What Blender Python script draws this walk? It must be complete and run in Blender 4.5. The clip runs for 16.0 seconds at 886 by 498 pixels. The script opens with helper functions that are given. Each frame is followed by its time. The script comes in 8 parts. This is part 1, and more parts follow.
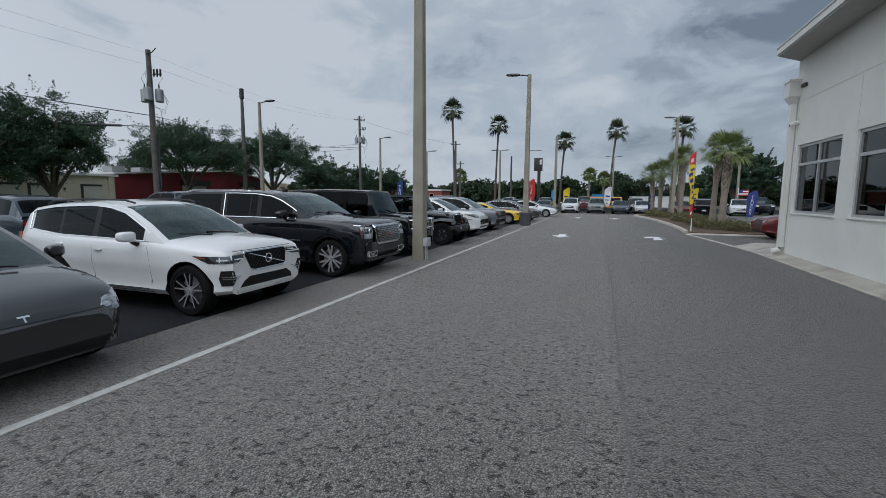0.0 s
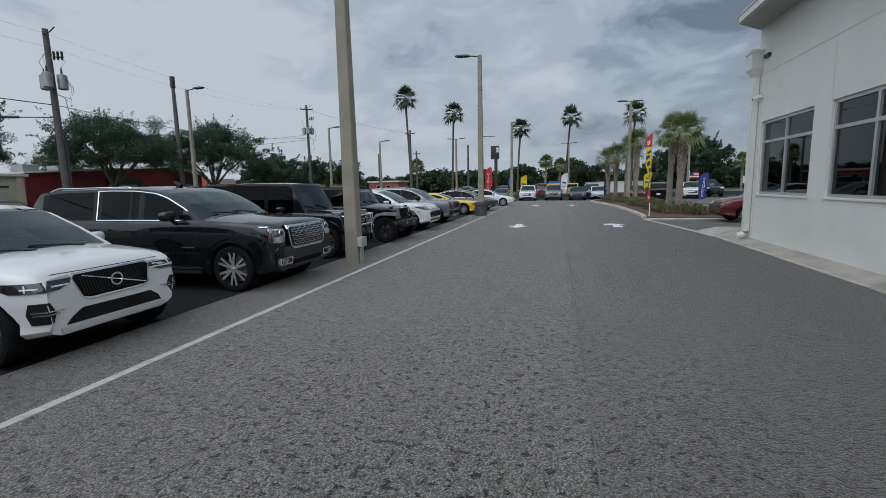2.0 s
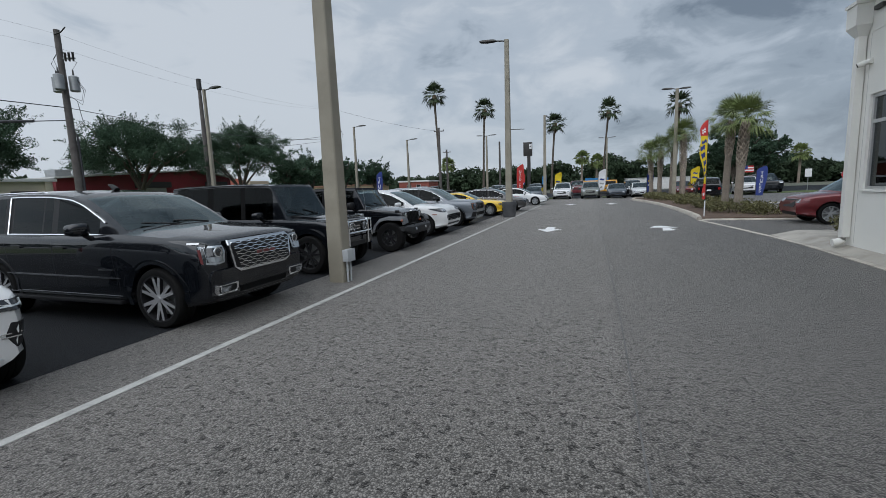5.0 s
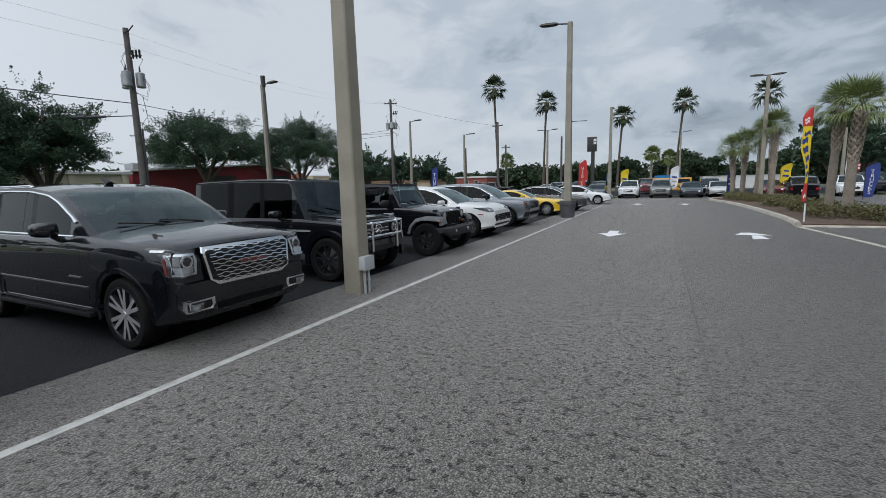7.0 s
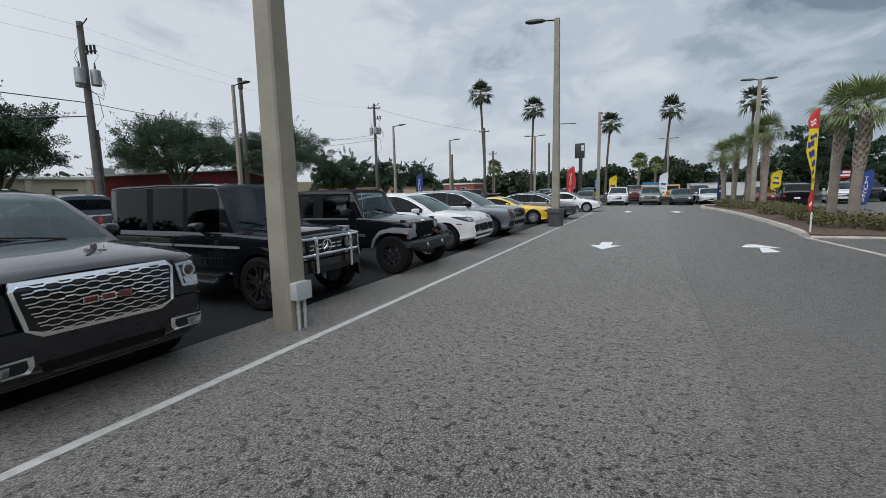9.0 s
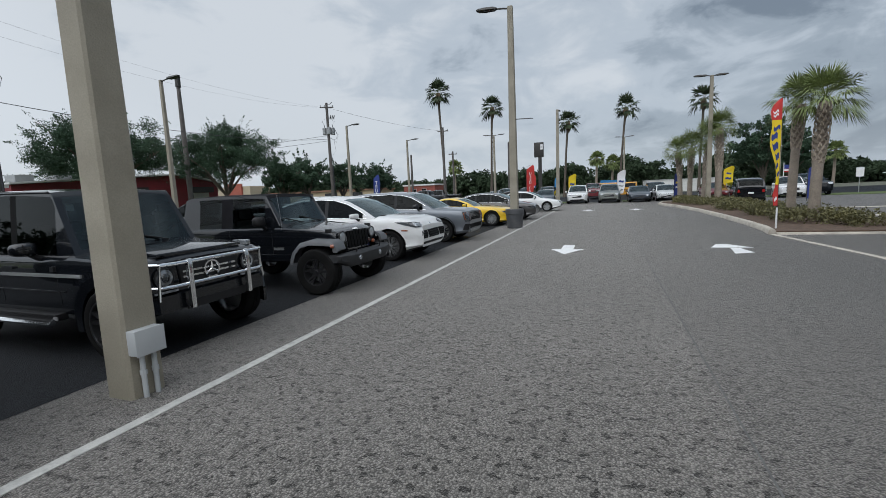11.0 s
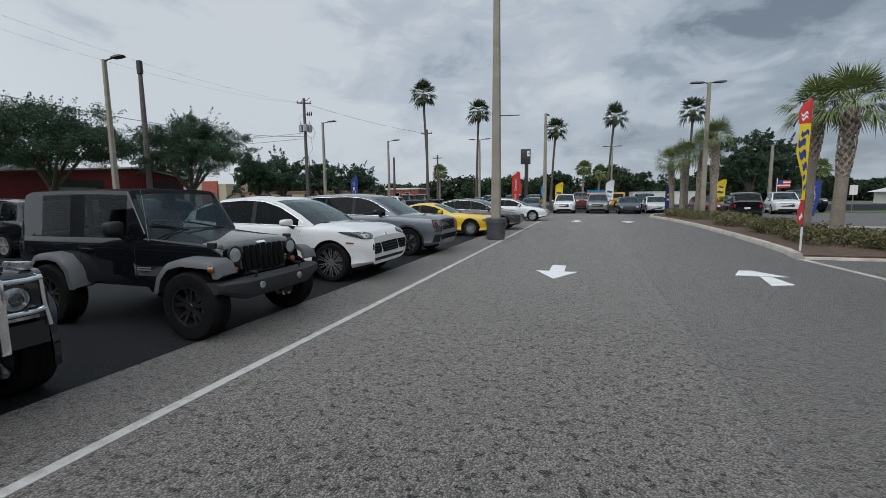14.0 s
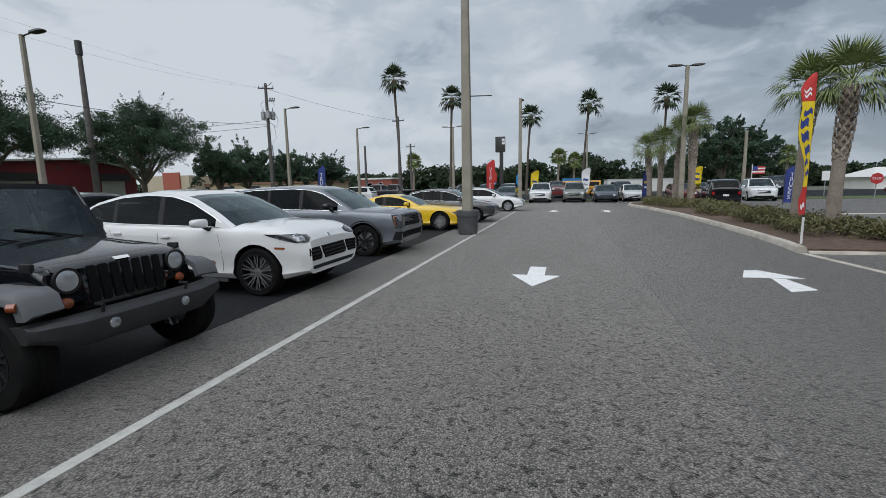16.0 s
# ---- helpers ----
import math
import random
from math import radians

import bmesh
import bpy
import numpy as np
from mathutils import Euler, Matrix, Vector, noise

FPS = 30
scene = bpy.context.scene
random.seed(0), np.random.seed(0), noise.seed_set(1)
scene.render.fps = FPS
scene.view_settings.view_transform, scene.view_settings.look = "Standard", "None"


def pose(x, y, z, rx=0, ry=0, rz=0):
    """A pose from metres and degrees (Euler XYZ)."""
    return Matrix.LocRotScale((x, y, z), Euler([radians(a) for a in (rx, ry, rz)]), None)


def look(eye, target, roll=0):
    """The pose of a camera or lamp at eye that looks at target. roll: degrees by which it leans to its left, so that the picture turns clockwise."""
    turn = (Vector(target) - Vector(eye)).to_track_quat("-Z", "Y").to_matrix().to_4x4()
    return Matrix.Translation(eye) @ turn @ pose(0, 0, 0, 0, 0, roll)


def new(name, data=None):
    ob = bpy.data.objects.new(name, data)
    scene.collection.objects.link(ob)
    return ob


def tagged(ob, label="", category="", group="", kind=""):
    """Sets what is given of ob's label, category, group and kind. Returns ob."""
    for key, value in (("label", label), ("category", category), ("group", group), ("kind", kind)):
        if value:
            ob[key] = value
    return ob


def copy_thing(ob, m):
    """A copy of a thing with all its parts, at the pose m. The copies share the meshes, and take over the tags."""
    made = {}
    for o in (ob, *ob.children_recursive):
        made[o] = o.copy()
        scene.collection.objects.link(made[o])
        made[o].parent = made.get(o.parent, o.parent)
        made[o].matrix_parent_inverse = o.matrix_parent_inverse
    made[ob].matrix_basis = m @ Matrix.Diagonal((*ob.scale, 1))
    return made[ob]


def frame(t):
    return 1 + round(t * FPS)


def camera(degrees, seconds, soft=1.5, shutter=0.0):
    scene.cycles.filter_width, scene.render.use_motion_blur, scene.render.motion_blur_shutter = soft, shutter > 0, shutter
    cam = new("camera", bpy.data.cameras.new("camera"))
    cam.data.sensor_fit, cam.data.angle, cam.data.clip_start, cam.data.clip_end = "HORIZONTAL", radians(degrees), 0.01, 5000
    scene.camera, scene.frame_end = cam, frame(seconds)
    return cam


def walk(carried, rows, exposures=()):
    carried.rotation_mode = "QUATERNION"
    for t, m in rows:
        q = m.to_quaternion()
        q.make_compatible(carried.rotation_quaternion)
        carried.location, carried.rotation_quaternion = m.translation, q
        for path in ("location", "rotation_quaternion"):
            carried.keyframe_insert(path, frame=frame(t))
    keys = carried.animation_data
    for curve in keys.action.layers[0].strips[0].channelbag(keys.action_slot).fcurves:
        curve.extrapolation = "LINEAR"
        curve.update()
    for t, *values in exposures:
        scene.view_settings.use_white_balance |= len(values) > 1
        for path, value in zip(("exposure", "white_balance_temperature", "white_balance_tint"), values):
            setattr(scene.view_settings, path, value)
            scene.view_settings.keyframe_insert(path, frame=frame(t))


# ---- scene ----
cam = camera(89.9, 16.0, soft=0.75)
PATH = [
    (0, (0.283, -0.236, 1.747), (-0.379, 1.636, 1.512), 0.4),
    (0.5, (0.305, 0.214, 1.739), (-0.334, 2.093, 1.491), 0.3),
    (1, (0.224, 0.643, 1.705), (-0.374, 2.533, 1.441), -0.1),
    (1.5, (0.227, 1.045, 1.7), (-0.307, 2.952, 1.424), -1.0),
    (2, (0.284, 1.461, 1.732), (-0.215, 3.378, 1.455), -1.3),
    (2.5, (0.21, 1.809, 1.729), (-0.272, 3.733, 1.466), -1.4),
    (3, (0.212, 2.218, 1.715), (-0.29, 4.136, 1.454), -1.9),
    (5.5, (0.243, 4.109, 1.719), (-0.467, 5.957, 1.432), -2.0),
    (6, (0.227, 4.51, 1.708), (-0.563, 6.323, 1.409), -2.0),
    (6.5, (0.224, 4.857, 1.714), (-0.636, 6.637, 1.411), -1.9),
    (7, (0.139, 5.193, 1.73), (-0.746, 6.964, 1.444), -1.5),
    (7.5, (0.133, 5.612, 1.714), (-0.771, 7.375, 1.442), -1.6),
    (8, (0.065, 6.003, 1.728), (-0.844, 7.764, 1.461), -1.6),
    (8.5, (-0.109, 6.368, 1.734), (-0.986, 8.146, 1.468), -1.4),
    (9, (-0.173, 6.772, 1.712), (-1.014, 8.569, 1.454), -1.4),
    (9.5, (-0.209, 7.159, 1.718), (-1.003, 8.975, 1.456), -1.7),
    (10, (-0.282, 7.537, 1.708), (-1.01, 9.381, 1.444), -2.1),
    (12.5, (-0.396, 9.664, 1.695), (-1.07, 11.53, 1.444), -2.5),
    (13, (-0.549, 10.053, 1.689), (-1.193, 11.932, 1.458), -1.8),
    (13.5, (-0.555, 10.448, 1.675), (-1.186, 12.333, 1.461), -1.2),
    (14, (-0.674, 10.86, 1.652), (-1.305, 12.743, 1.415), -0.6),
    (14.5, (-0.788, 11.258, 1.67), (-1.408, 13.141, 1.402), -0.5),
    (15, (-0.765, 11.71, 1.675), (-1.376, 13.593, 1.396), -1.1),
    (15.5, (-0.808, 12.097, 1.674), (-1.389, 13.99, 1.39), -1.2),
    (16, (-0.846, 12.508, 1.678), (-1.377, 14.415, 1.393), -1.2),
]
walk(cam, [(t, look(eye, target, roll)) for t, eye, target, roll in PATH], [(0, -0.11, 6220, 10), (1.5, -0.14, 6220, 10), (3, -0.03, 6220, 10), (5.5, 0.02, 6310, 10), (6, 0.0, 6330, 10), (6.5, 0.10, 6350, 10), (9.5, 0.17, 6430, 10), (13, 0.18, 6450, 10), (13.5, 0.21, 6450, 10), (14, 0.05, 6450, 10), (15, 0.13, 6450, 10), (16, 0.11, 6450, 10)])
# ---- parts ----
import functools
from mathutils.bvhtree import BVHTree

# ---------------------------------------------------------------- sky, sun
SUN_DIR = Vector((0.1, -0.55, 0.83)).normalized()
world = bpy.data.worlds.new("overcast_sky")
scene.world = world
world.use_nodes = True
wn, wl = world.node_tree.nodes, world.node_tree.links
wn.clear()


def wnode(kind, **props):
    n = wn.new(kind)
    for key, value in props.items():
        n.inputs[key].default_value = value
    return n


w_out = wn.new("ShaderNodeOutputWorld")
w_bg = wn.new("ShaderNodeBackground")
w_sky = wn.new("ShaderNodeTexSky")
w_sky.sky_type = "NISHITA"
w_sky.sun_disc = False
w_sky.sun_elevation = math.asin(SUN_DIR.z)
w_sky.sun_rotation = math.atan2(SUN_DIR.x, SUN_DIR.y)
w_sky.air_density, w_sky.dust_density = 1.0, 3.0
w_tc = wn.new("ShaderNodeTexCoord")
w_sep = wn.new("ShaderNodeSeparateXYZ")
wl.new(w_tc.outputs["Generated"], w_sep.inputs[0])


def wmath(op, a, b=None, clamp=False):
    n = wn.new("ShaderNodeMath")
    n.operation, n.use_clamp = op, clamp
    for i, v in enumerate((a, b)):
        if v is None:
            continue
        if isinstance(v, (int, float)):
            n.inputs[i].default_value = v
        else:
            wl.new(v, n.inputs[i])
    return n.outputs[0]


# cloud deck: heaped billows, flattened towards the horizon
w_big = wnode("ShaderNodeTexNoise", Scale=2.1, Detail=9.0, Roughness=0.52, Distortion=0.35)
w_map = wn.new("ShaderNodeMapping")
w_map.inputs["Location"].default_value = (3.1, 1.2, 0.4)
w_map.inputs["Scale"].default_value = (1.0, 1.0, 2.1)
wl.new(w_tc.outputs["Generated"], w_map.inputs[0])
wl.new(w_map.outputs[0], w_big.inputs["Vector"])
w_fine = wnode("ShaderNodeTexNoise", Scale=6.5, Detail=8.0, Roughness=0.56, Distortion=0.6)
wl.new(w_map.outputs[0], w_fine.inputs["Vector"])
# the rain cloud lies to the east, the thin bright cloud to the north-west
w_side = wmath("MULTIPLY", w_sep.outputs["X"], 0.25)
w_tone = wmath("ADD", wmath("MULTIPLY", w_big.outputs["Fac"], 0.70), wmath("MULTIPLY", w_fine.outputs["Fac"], 0.44))
w_tone = wmath("SUBTRACT", wmath("SUBTRACT", w_tone, 0.07), w_side)
w_ramp = wn.new("ShaderNodeValToRGB")
w_ramp.color_ramp.interpolation = "EASE"
e = w_ramp.color_ramp.elements
e[0].position, e[0].color = 0.35, (0.20, 0.25, 0.31, 1)
e[1].position, e[1].color = 0.67, (0.72, 0.77, 0.82, 1)
m1 = e.new(0.44)
m1.color = (0.355, 0.42, 0.49, 1)
m2 = e.new(0.535)
m2.color = (0.535, 0.605, 0.68, 1)
wl.new(w_tone, w_ramp.inputs[0])
# pale haze at the horizon
w_haze = wmath("POWER", wmath("SUBTRACT", 1.0, wmath("MAXIMUM", w_sep.outputs["Z"], 0.0)), 9.0)
w_haze = wmath("MULTIPLY", w_haze, 0.55)
w_mix = wn.new("ShaderNodeMix")
w_mix.data_type = "RGBA"
wl.new(w_haze, w_mix.inputs["Factor"])
wl.new(w_ramp.outputs[0], w_mix.inputs["A"])
w_mix.inputs["B"].default_value = (0.555, 0.62, 0.685, 1)
# a little of the clear sky shines through the deck
w_skys = wn.new("ShaderNodeMix")
w_skys.data_type, w_skys.blend_type = "RGBA", "ADD"
w_skys.inputs["Factor"].default_value = 0.012
wl.new(w_mix.outputs["Result"], w_skys.inputs["A"])
wl.new(w_sky.outputs[0], w_skys.inputs["B"])
# the deck is thinner and brighter overhead and to the south, where the sun stands
w_south = wmath("MULTIPLY", w_sep.outputs["Y"], wmath("MULTIPLY", w_sep.outputs["Z"], 2.2, True))
w_lift = wmath("ADD", wmath("MULTIPLY", w_south, -0.8), wmath("MULTIPLY", w_sep.outputs["Z"], 0.55))
w_lift = wmath("ADD", 1.0, wmath("MULTIPLY", wmath("MAXIMUM", wmath("ADD", w_lift, 0.1), 0.0), 1.1))
w_vec = wn.new("ShaderNodeVectorMath")
w_vec.operation = "SCALE"
wl.new(w_skys.outputs["Result"], w_vec.inputs[0])
wl.new(w_lift, w_vec.inputs["Scale"])
wl.new(w_vec.outputs[0], w_bg.inputs["Color"])
w_bg.inputs["Strength"].default_value = 0.74
wl.new(w_bg.outputs[0], w_out.inputs["Surface"])

sun_data = bpy.data.lights.new("sun", "SUN")
sun_data.energy, sun_data.angle, sun_data.color = 1.5, radians(90), (1.0, 0.985, 0.97)
sun = new("sun", sun_data)
sun.matrix_world = look(SUN_DIR * 60, (0, 0, 0))

# ---------------------------------------------------------------- materials


def mat(name, color, rough=0.6, metal=0.0, coat=0.0, vary=0.0, scale=4.0, fine=0.0, fine_scale=60.0, bump=0.0,
        bump_scale=80.0, dirt=None, dirt_amount=0.5, dirt_scale=1.0, spec=0.5, per_object=0.0, coat_ior=1.5):
    """Principled material with large stains, fine grain and relief in object space."""
    m = bpy.data.materials.new(name)
    m.use_nodes = True
    nt = m.node_tree
    b = nt.nodes["Principled BSDF"]
    b.inputs["Roughness"].default_value = rough
    b.inputs["Metallic"].default_value = metal
    b.inputs["Specular IOR Level"].default_value = spec
    b.inputs["Coat Weight"].default_value = coat
    b.inputs["Coat Roughness"].default_value = 0.025
    b.inputs["Coat IOR"].default_value = coat_ior
    tc = nt.nodes.new("ShaderNodeTexCoord")
    out = None

    def noise_tex(s, detail=4.0):
        n = nt.nodes.new("ShaderNodeTexNoise")
        n.inputs["Scale"].default_value, n.inputs["Detail"].default_value = s, detail
        nt.links.new(tc.outputs["Object"], n.inputs["Vector"])
        return n

    def mix(kind, fac, a, bb):
        n = nt.nodes.new("ShaderNodeMix")
        n.data_type, n.blend_type = "RGBA", kind
        for sock, v in (("Factor", fac), ("A", a), ("B", bb)):
            if isinstance(v, float):
                n.inputs[sock].default_value = v
            elif isinstance(v, tuple):
                n.inputs[sock].default_value = (*v[:3], 1)
            else:
                nt.links.new(v, n.inputs[sock])
        return n.outputs["Result"]

    def ramp(src, lo, hi, a, bb):
        r = nt.nodes.new("ShaderNodeMapRange")
        r.inputs[1].default_value, r.inputs[2].default_value = lo, hi
        r.inputs[3].default_value, r.inputs[4].default_value = a, bb
        nt.links.new(src, r.inputs[0])
        return r.outputs[0]

    out = mix("MIX", 0.0, tuple(color), tuple(color))
    if vary:
        f = ramp(noise_tex(scale).outputs["Fac"], 0.3, 0.7, 1 - vary, 1 + vary)
        out = mix("MULTIPLY", 1.0, out, f)
    if fine:
        f = ramp(noise_tex(fine_scale, 3.0).outputs["Fac"], 0.3, 0.7, 1 - fine, 1 + fine)
        out = mix("MULTIPLY", 1.0, out, f)
    if dirt:
        f = ramp(noise_tex(dirt_scale, 6.0).outputs["Fac"], 0.48, 0.72, 0.0, dirt_amount)
        out = mix("MIX", f, out, tuple(dirt))
    if per_object:
        info = nt.nodes.new("ShaderNodeObjectInfo")
        f = ramp(info.outputs["Random"], 0.0, 1.0, 1 - per_object, 1 + per_object)
        out = mix("MULTIPLY", 1.0, out, f)
    nt.links.new(out, b.inputs["Base Color"])
    if bump:
        bn = nt.nodes.new("ShaderNodeBump")
        bn.inputs["Strength"].default_value, bn.inputs["Distance"].default_value = bump, 0.01
        nt.links.new(noise_tex(bump_scale, 5.0).outputs["Fac"], bn.inputs["Height"])
        nt.links.new(bn.outputs[0], b.inputs["Normal"])
    return m


def asphalt(name, dark, light, stone, crumbs, rough, seam=False):
    """Coarse open-graded asphalt: pale stones in dark binder, torn-out pits, broad wear."""
    m = bpy.data.materials.new(name)
    m.use_nodes = True
    nt = m.node_tree
    n, l = nt.nodes, nt.links
    b = n["Principled BSDF"]
    b.inputs["Roughness"].default_value = rough
    b.inputs["Specular IOR Level"].default_value = 0.4 if seam else 0.2
    b.inputs["Sheen Weight"].default_value = 0.35 if seam else 0.0
    b.inputs["Sheen Roughness"].default_value = 0.4
    b.inputs["Sheen Tint"].default_value = (1.0, 0.95, 0.88, 1)
    tc = n.new("ShaderNodeTexCoord")

    def tex(s, detail, r=0.55):
        t = n.new("ShaderNodeTexNoise")
        t.inputs["Scale"].default_value, t.inputs["Detail"].default_value, t.inputs["Roughness"].default_value = s, detail, r
        l.new(tc.outputs["Object"], t.inputs["Vector"])
        return t.outputs["Fac"]

    def rng(src, lo, hi, a, c):
        r = n.new("ShaderNodeMapRange")
        for i, v in enumerate((lo, hi, a, c)):
            r.inputs[i + 1].default_value = v
        l.new(src, r.inputs[0])
        return r.outputs[0]

    def mix(fac, a, c, kind="MIX"):
        x = n.new("ShaderNodeMix")
        x.data_type, x.blend_type = "RGBA", kind
        for s, v in (("Factor", fac), ("A", a), ("B", c)):
            if isinstance(v, tuple):
                x.inputs[s].default_value = (*v, 1)
            elif isinstance(v, float):
                x.inputs[s].default_value = v
            else:
                l.new(v, x.inputs[s])
        return x.outputs["Result"]

    base = mix(rng(tex(0.35, 5), 0.35, 0.68, 0.0, 1.0), dark, light)
    vor = n.new("ShaderNodeTexVoronoi")
    vor.inputs["Scale"].default_value = 75.0
    l.new(tc.outputs["Object"], vor.inputs["Vector"])
    sep = n.new("ShaderNodeSeparateColor")
    l.new(vor.outputs["Color"], sep.inputs[0])
    stones = rng(sep.outputs[0], 0.42, 1.0, 0.0, 1.5)
    col = mix(stones, base, stone)
    gaps = rng(vor.outputs["Distance"], 0.40, 0.70, 0.0, 0.75)
    col = mix(gaps, col, tuple(c * 0.35 for c in dark))
    pits = rng(tex(14.0, 3, 0.5), 0.585, 0.605, 0.0, crumbs)
    col = mix(pits, col, tuple(c * 0.14 for c in dark))
    if seam:
        # two paving passes meet in the middle; a darker strip runs along the gutter
        pos = n.new("ShaderNodeSeparateXYZ")
        l.new(tc.outputs["Object"], pos.inputs[0])
        wob = n.new("ShaderNodeMath")
        wob.operation = "ADD"
        l.new(pos.outputs[0], wob.inputs[0])
        l.new(rng(tex(1.3, 5), 0.0, 1.0, -0.25, 0.25), wob.inputs[1])
        # both mixes also paint lens fall-off into the colour towards the right
        col = mix(rng(pos.outputs[0], 0.48, 0.52, 0.0, 0.24), col, (0.03, 0.03, 0.03))
        col = mix(rng(wob.outputs[0], 0.8, 3.4, 0.0, 0.66), col, (0.03, 0.03, 0.03))
        # darker strip left of the line, partly the parked cars' shade put into colour
        col = mix(rng(wob.outputs[0], -4.3, -3.7, 0.3, 0.0), col, (0.03, 0.03, 0.03))
    l.new(col, b.inputs["Base Color"])
    add = n.new("ShaderNodeMath")
    add.operation = "SUBTRACT"
    l.new(rng(vor.outputs["Distance"], 0.0, 0.8, 1.0, 0.0), add.inputs[0])
    l.new(pits, add.inputs[1])
    bn = n.new("ShaderNodeBump")
    bn.inputs["Strength"].default_value, bn.inputs["Distance"].default_value = 0.9, 0.007
    l.new(add.outputs[0], bn.inputs["Height"])
    l.new(bn.outputs[0], b.inputs["Normal"])
    return m


def glass(name, tint, gloss=0.02, ior=1.7, shine=(0.95, 1.0, 1.0)):
    """Tinted pane: mirror-like at a grazing angle, otherwise darkened see-through."""
    m = bpy.data.materials.new(name)
    m.use_nodes = True
    nt = m.node_tree
    nt.nodes.clear()
    o = nt.nodes.new("ShaderNodeOutputMaterial")
    t = nt.nodes.new("ShaderNodeBsdfTransparent")
    t.inputs[0].default_value = (*tint, 1)
    g = nt.nodes.new("ShaderNodeBsdfGlossy")
    g.inputs["Roughness"].default_value = gloss
    g.inputs["Color"].default_value = (*shine, 1)
    f = nt.nodes.new("ShaderNodeFresnel")
    f.inputs[0].default_value = ior
    x = nt.nodes.new("ShaderNodeMixShader")
    nt.links.new(f.outputs[0], x.inputs[0])
    nt.links.new(t.outputs[0], x.inputs[1])
    nt.links.new(g.outputs[0], x.inputs[2])
    nt.links.new(x.outputs[0], o.inputs[0])
    return m


def paint(name, color, metal=0.0, rough=0.35, coat=1.0):
    return mat(name, color, rough, metal, coat, vary=0.04, scale=1.5, fine=0.03, fine_scale=300.0)


M_ASPHALT = asphalt("worn_asphalt", (0.085, 0.079, 0.072), (0.124, 0.116, 0.106), (0.252, 0.237, 0.216), 0.95, 0.85, True)
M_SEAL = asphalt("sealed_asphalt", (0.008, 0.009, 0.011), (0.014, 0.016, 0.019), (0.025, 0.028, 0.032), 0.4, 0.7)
M_ROAD = asphalt("pale_road", (0.14, 0.137, 0.132), (0.18, 0.176, 0.17), (0.26, 0.255, 0.245), 0.3, 0.9)
M_LINE = mat("road_paint", (0.46, 0.455, 0.43), 0.7, vary=0.1, scale=2.5, fine=0.12, fine_scale=90, dirt=(0.2, 0.2, 0.19), dirt_amount=0.55, dirt_scale=9, bump=0.5, bump_scale=120)
M_ARROW = mat("fresh_road_paint", (0.78, 0.78, 0.77), 0.6, vary=0.05, fine=0.06, dirt=(0.3, 0.3, 0.29), dirt_amount=0.35, dirt_scale=14, bump=0.4, bump_scale=120)
M_CONC = mat("concrete", (0.42, 0.39, 0.34), 0.85, vary=0.12, scale=1.2, fine=0.08, fine_scale=50, dirt=(0.16, 0.14, 0.12), dirt_amount=0.6, dirt_scale=1.3, bump=0.3)
M_KERB = mat("kerb_concrete", (0.46, 0.42, 0.36), 0.85, vary=0.14, scale=2.5, fine=0.1, dirt=(0.15, 0.13, 0.11), dirt_amount=0.5, dirt_scale=2.0, bump=0.3)
M_POLE = mat("cast_concrete_pole", (0.275, 0.25, 0.197), 0.8, vary=0.12, scale=2.0, fine=0.08, fine_scale=70, dirt=(0.17, 0.15, 0.11), dirt_amount=0.45, dirt_scale=1.7, bump=0.35, bump_scale=60)
M_STUCCO = mat("white_stucco", (0.78, 0.77, 0.72), 0.85, vary=0.03, scale=0.8, fine=0.02, dirt=(0.5, 0.48, 0.42), dirt_amount=0.25, dirt_scale=0.6, bump=0.35, bump_scale=160)
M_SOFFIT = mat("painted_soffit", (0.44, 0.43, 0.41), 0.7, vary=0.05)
M_ALU = mat("window_aluminium", (0.55, 0.55, 0.55), 0.4, 0.7, vary=0.05)
M_PANE = glass("office_glass", (0.07, 0.085, 0.085), ior=1.42)
# the dimness of unlit interiors is put into this near-black colour
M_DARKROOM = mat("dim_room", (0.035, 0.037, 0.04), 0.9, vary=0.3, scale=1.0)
M_STEEL = mat("galvanised_steel", (0.32, 0.33, 0.33), 0.5, 0.6, vary=0.1, fine=0.05)
M_BOXGREY = mat("grey_electrical_box", (0.42, 0.44, 0.45), 0.5, vary=0.06, dirt=(0.25, 0.24, 0.22), dirt_amount=0.4)
M_DARKMETAL = mat("dark_bronze_metal", (0.04, 0.038, 0.035), 0.45, 0.3, vary=0.1)
M_WOODPOLE = mat("weathered_wood_pole", (0.105, 0.095, 0.088), 0.9, vary=0.2, scale=3, fine=0.15, fine_scale=30, bump=0.5, bump_scale=40)
M_WIRE = mat("wire_black", (0.03, 0.03, 0.035), 0.6)
M_MULCH = mat("brown_mulch", (0.10, 0.065, 0.045), 0.95, vary=0.35, scale=6, fine=0.3, fine_scale=40, bump=1.0, bump_scale=30)
M_GRASS = mat("mown_grass", (0.075, 0.105, 0.03), 0.95, vary=0.3, scale=1.0, fine=0.3, fine_scale=40, bump=0.8, bump_scale=50)
M_EARTH = mat("far_ground", (0.11, 0.115, 0.085), 0.95, vary=0.25, scale=0.05)
M_BARK = mat("oak_bark", (0.10, 0.083, 0.065), 0.95, vary=0.25, scale=5, fine=0.2, bump=0.8, bump_scale=25)
M_LEAF = mat("oak_leaf", (0.048, 0.082, 0.050), 0.7, spec=0.15, vary=0.35, scale=0.8, fine=0.2, fine_scale=5.0)
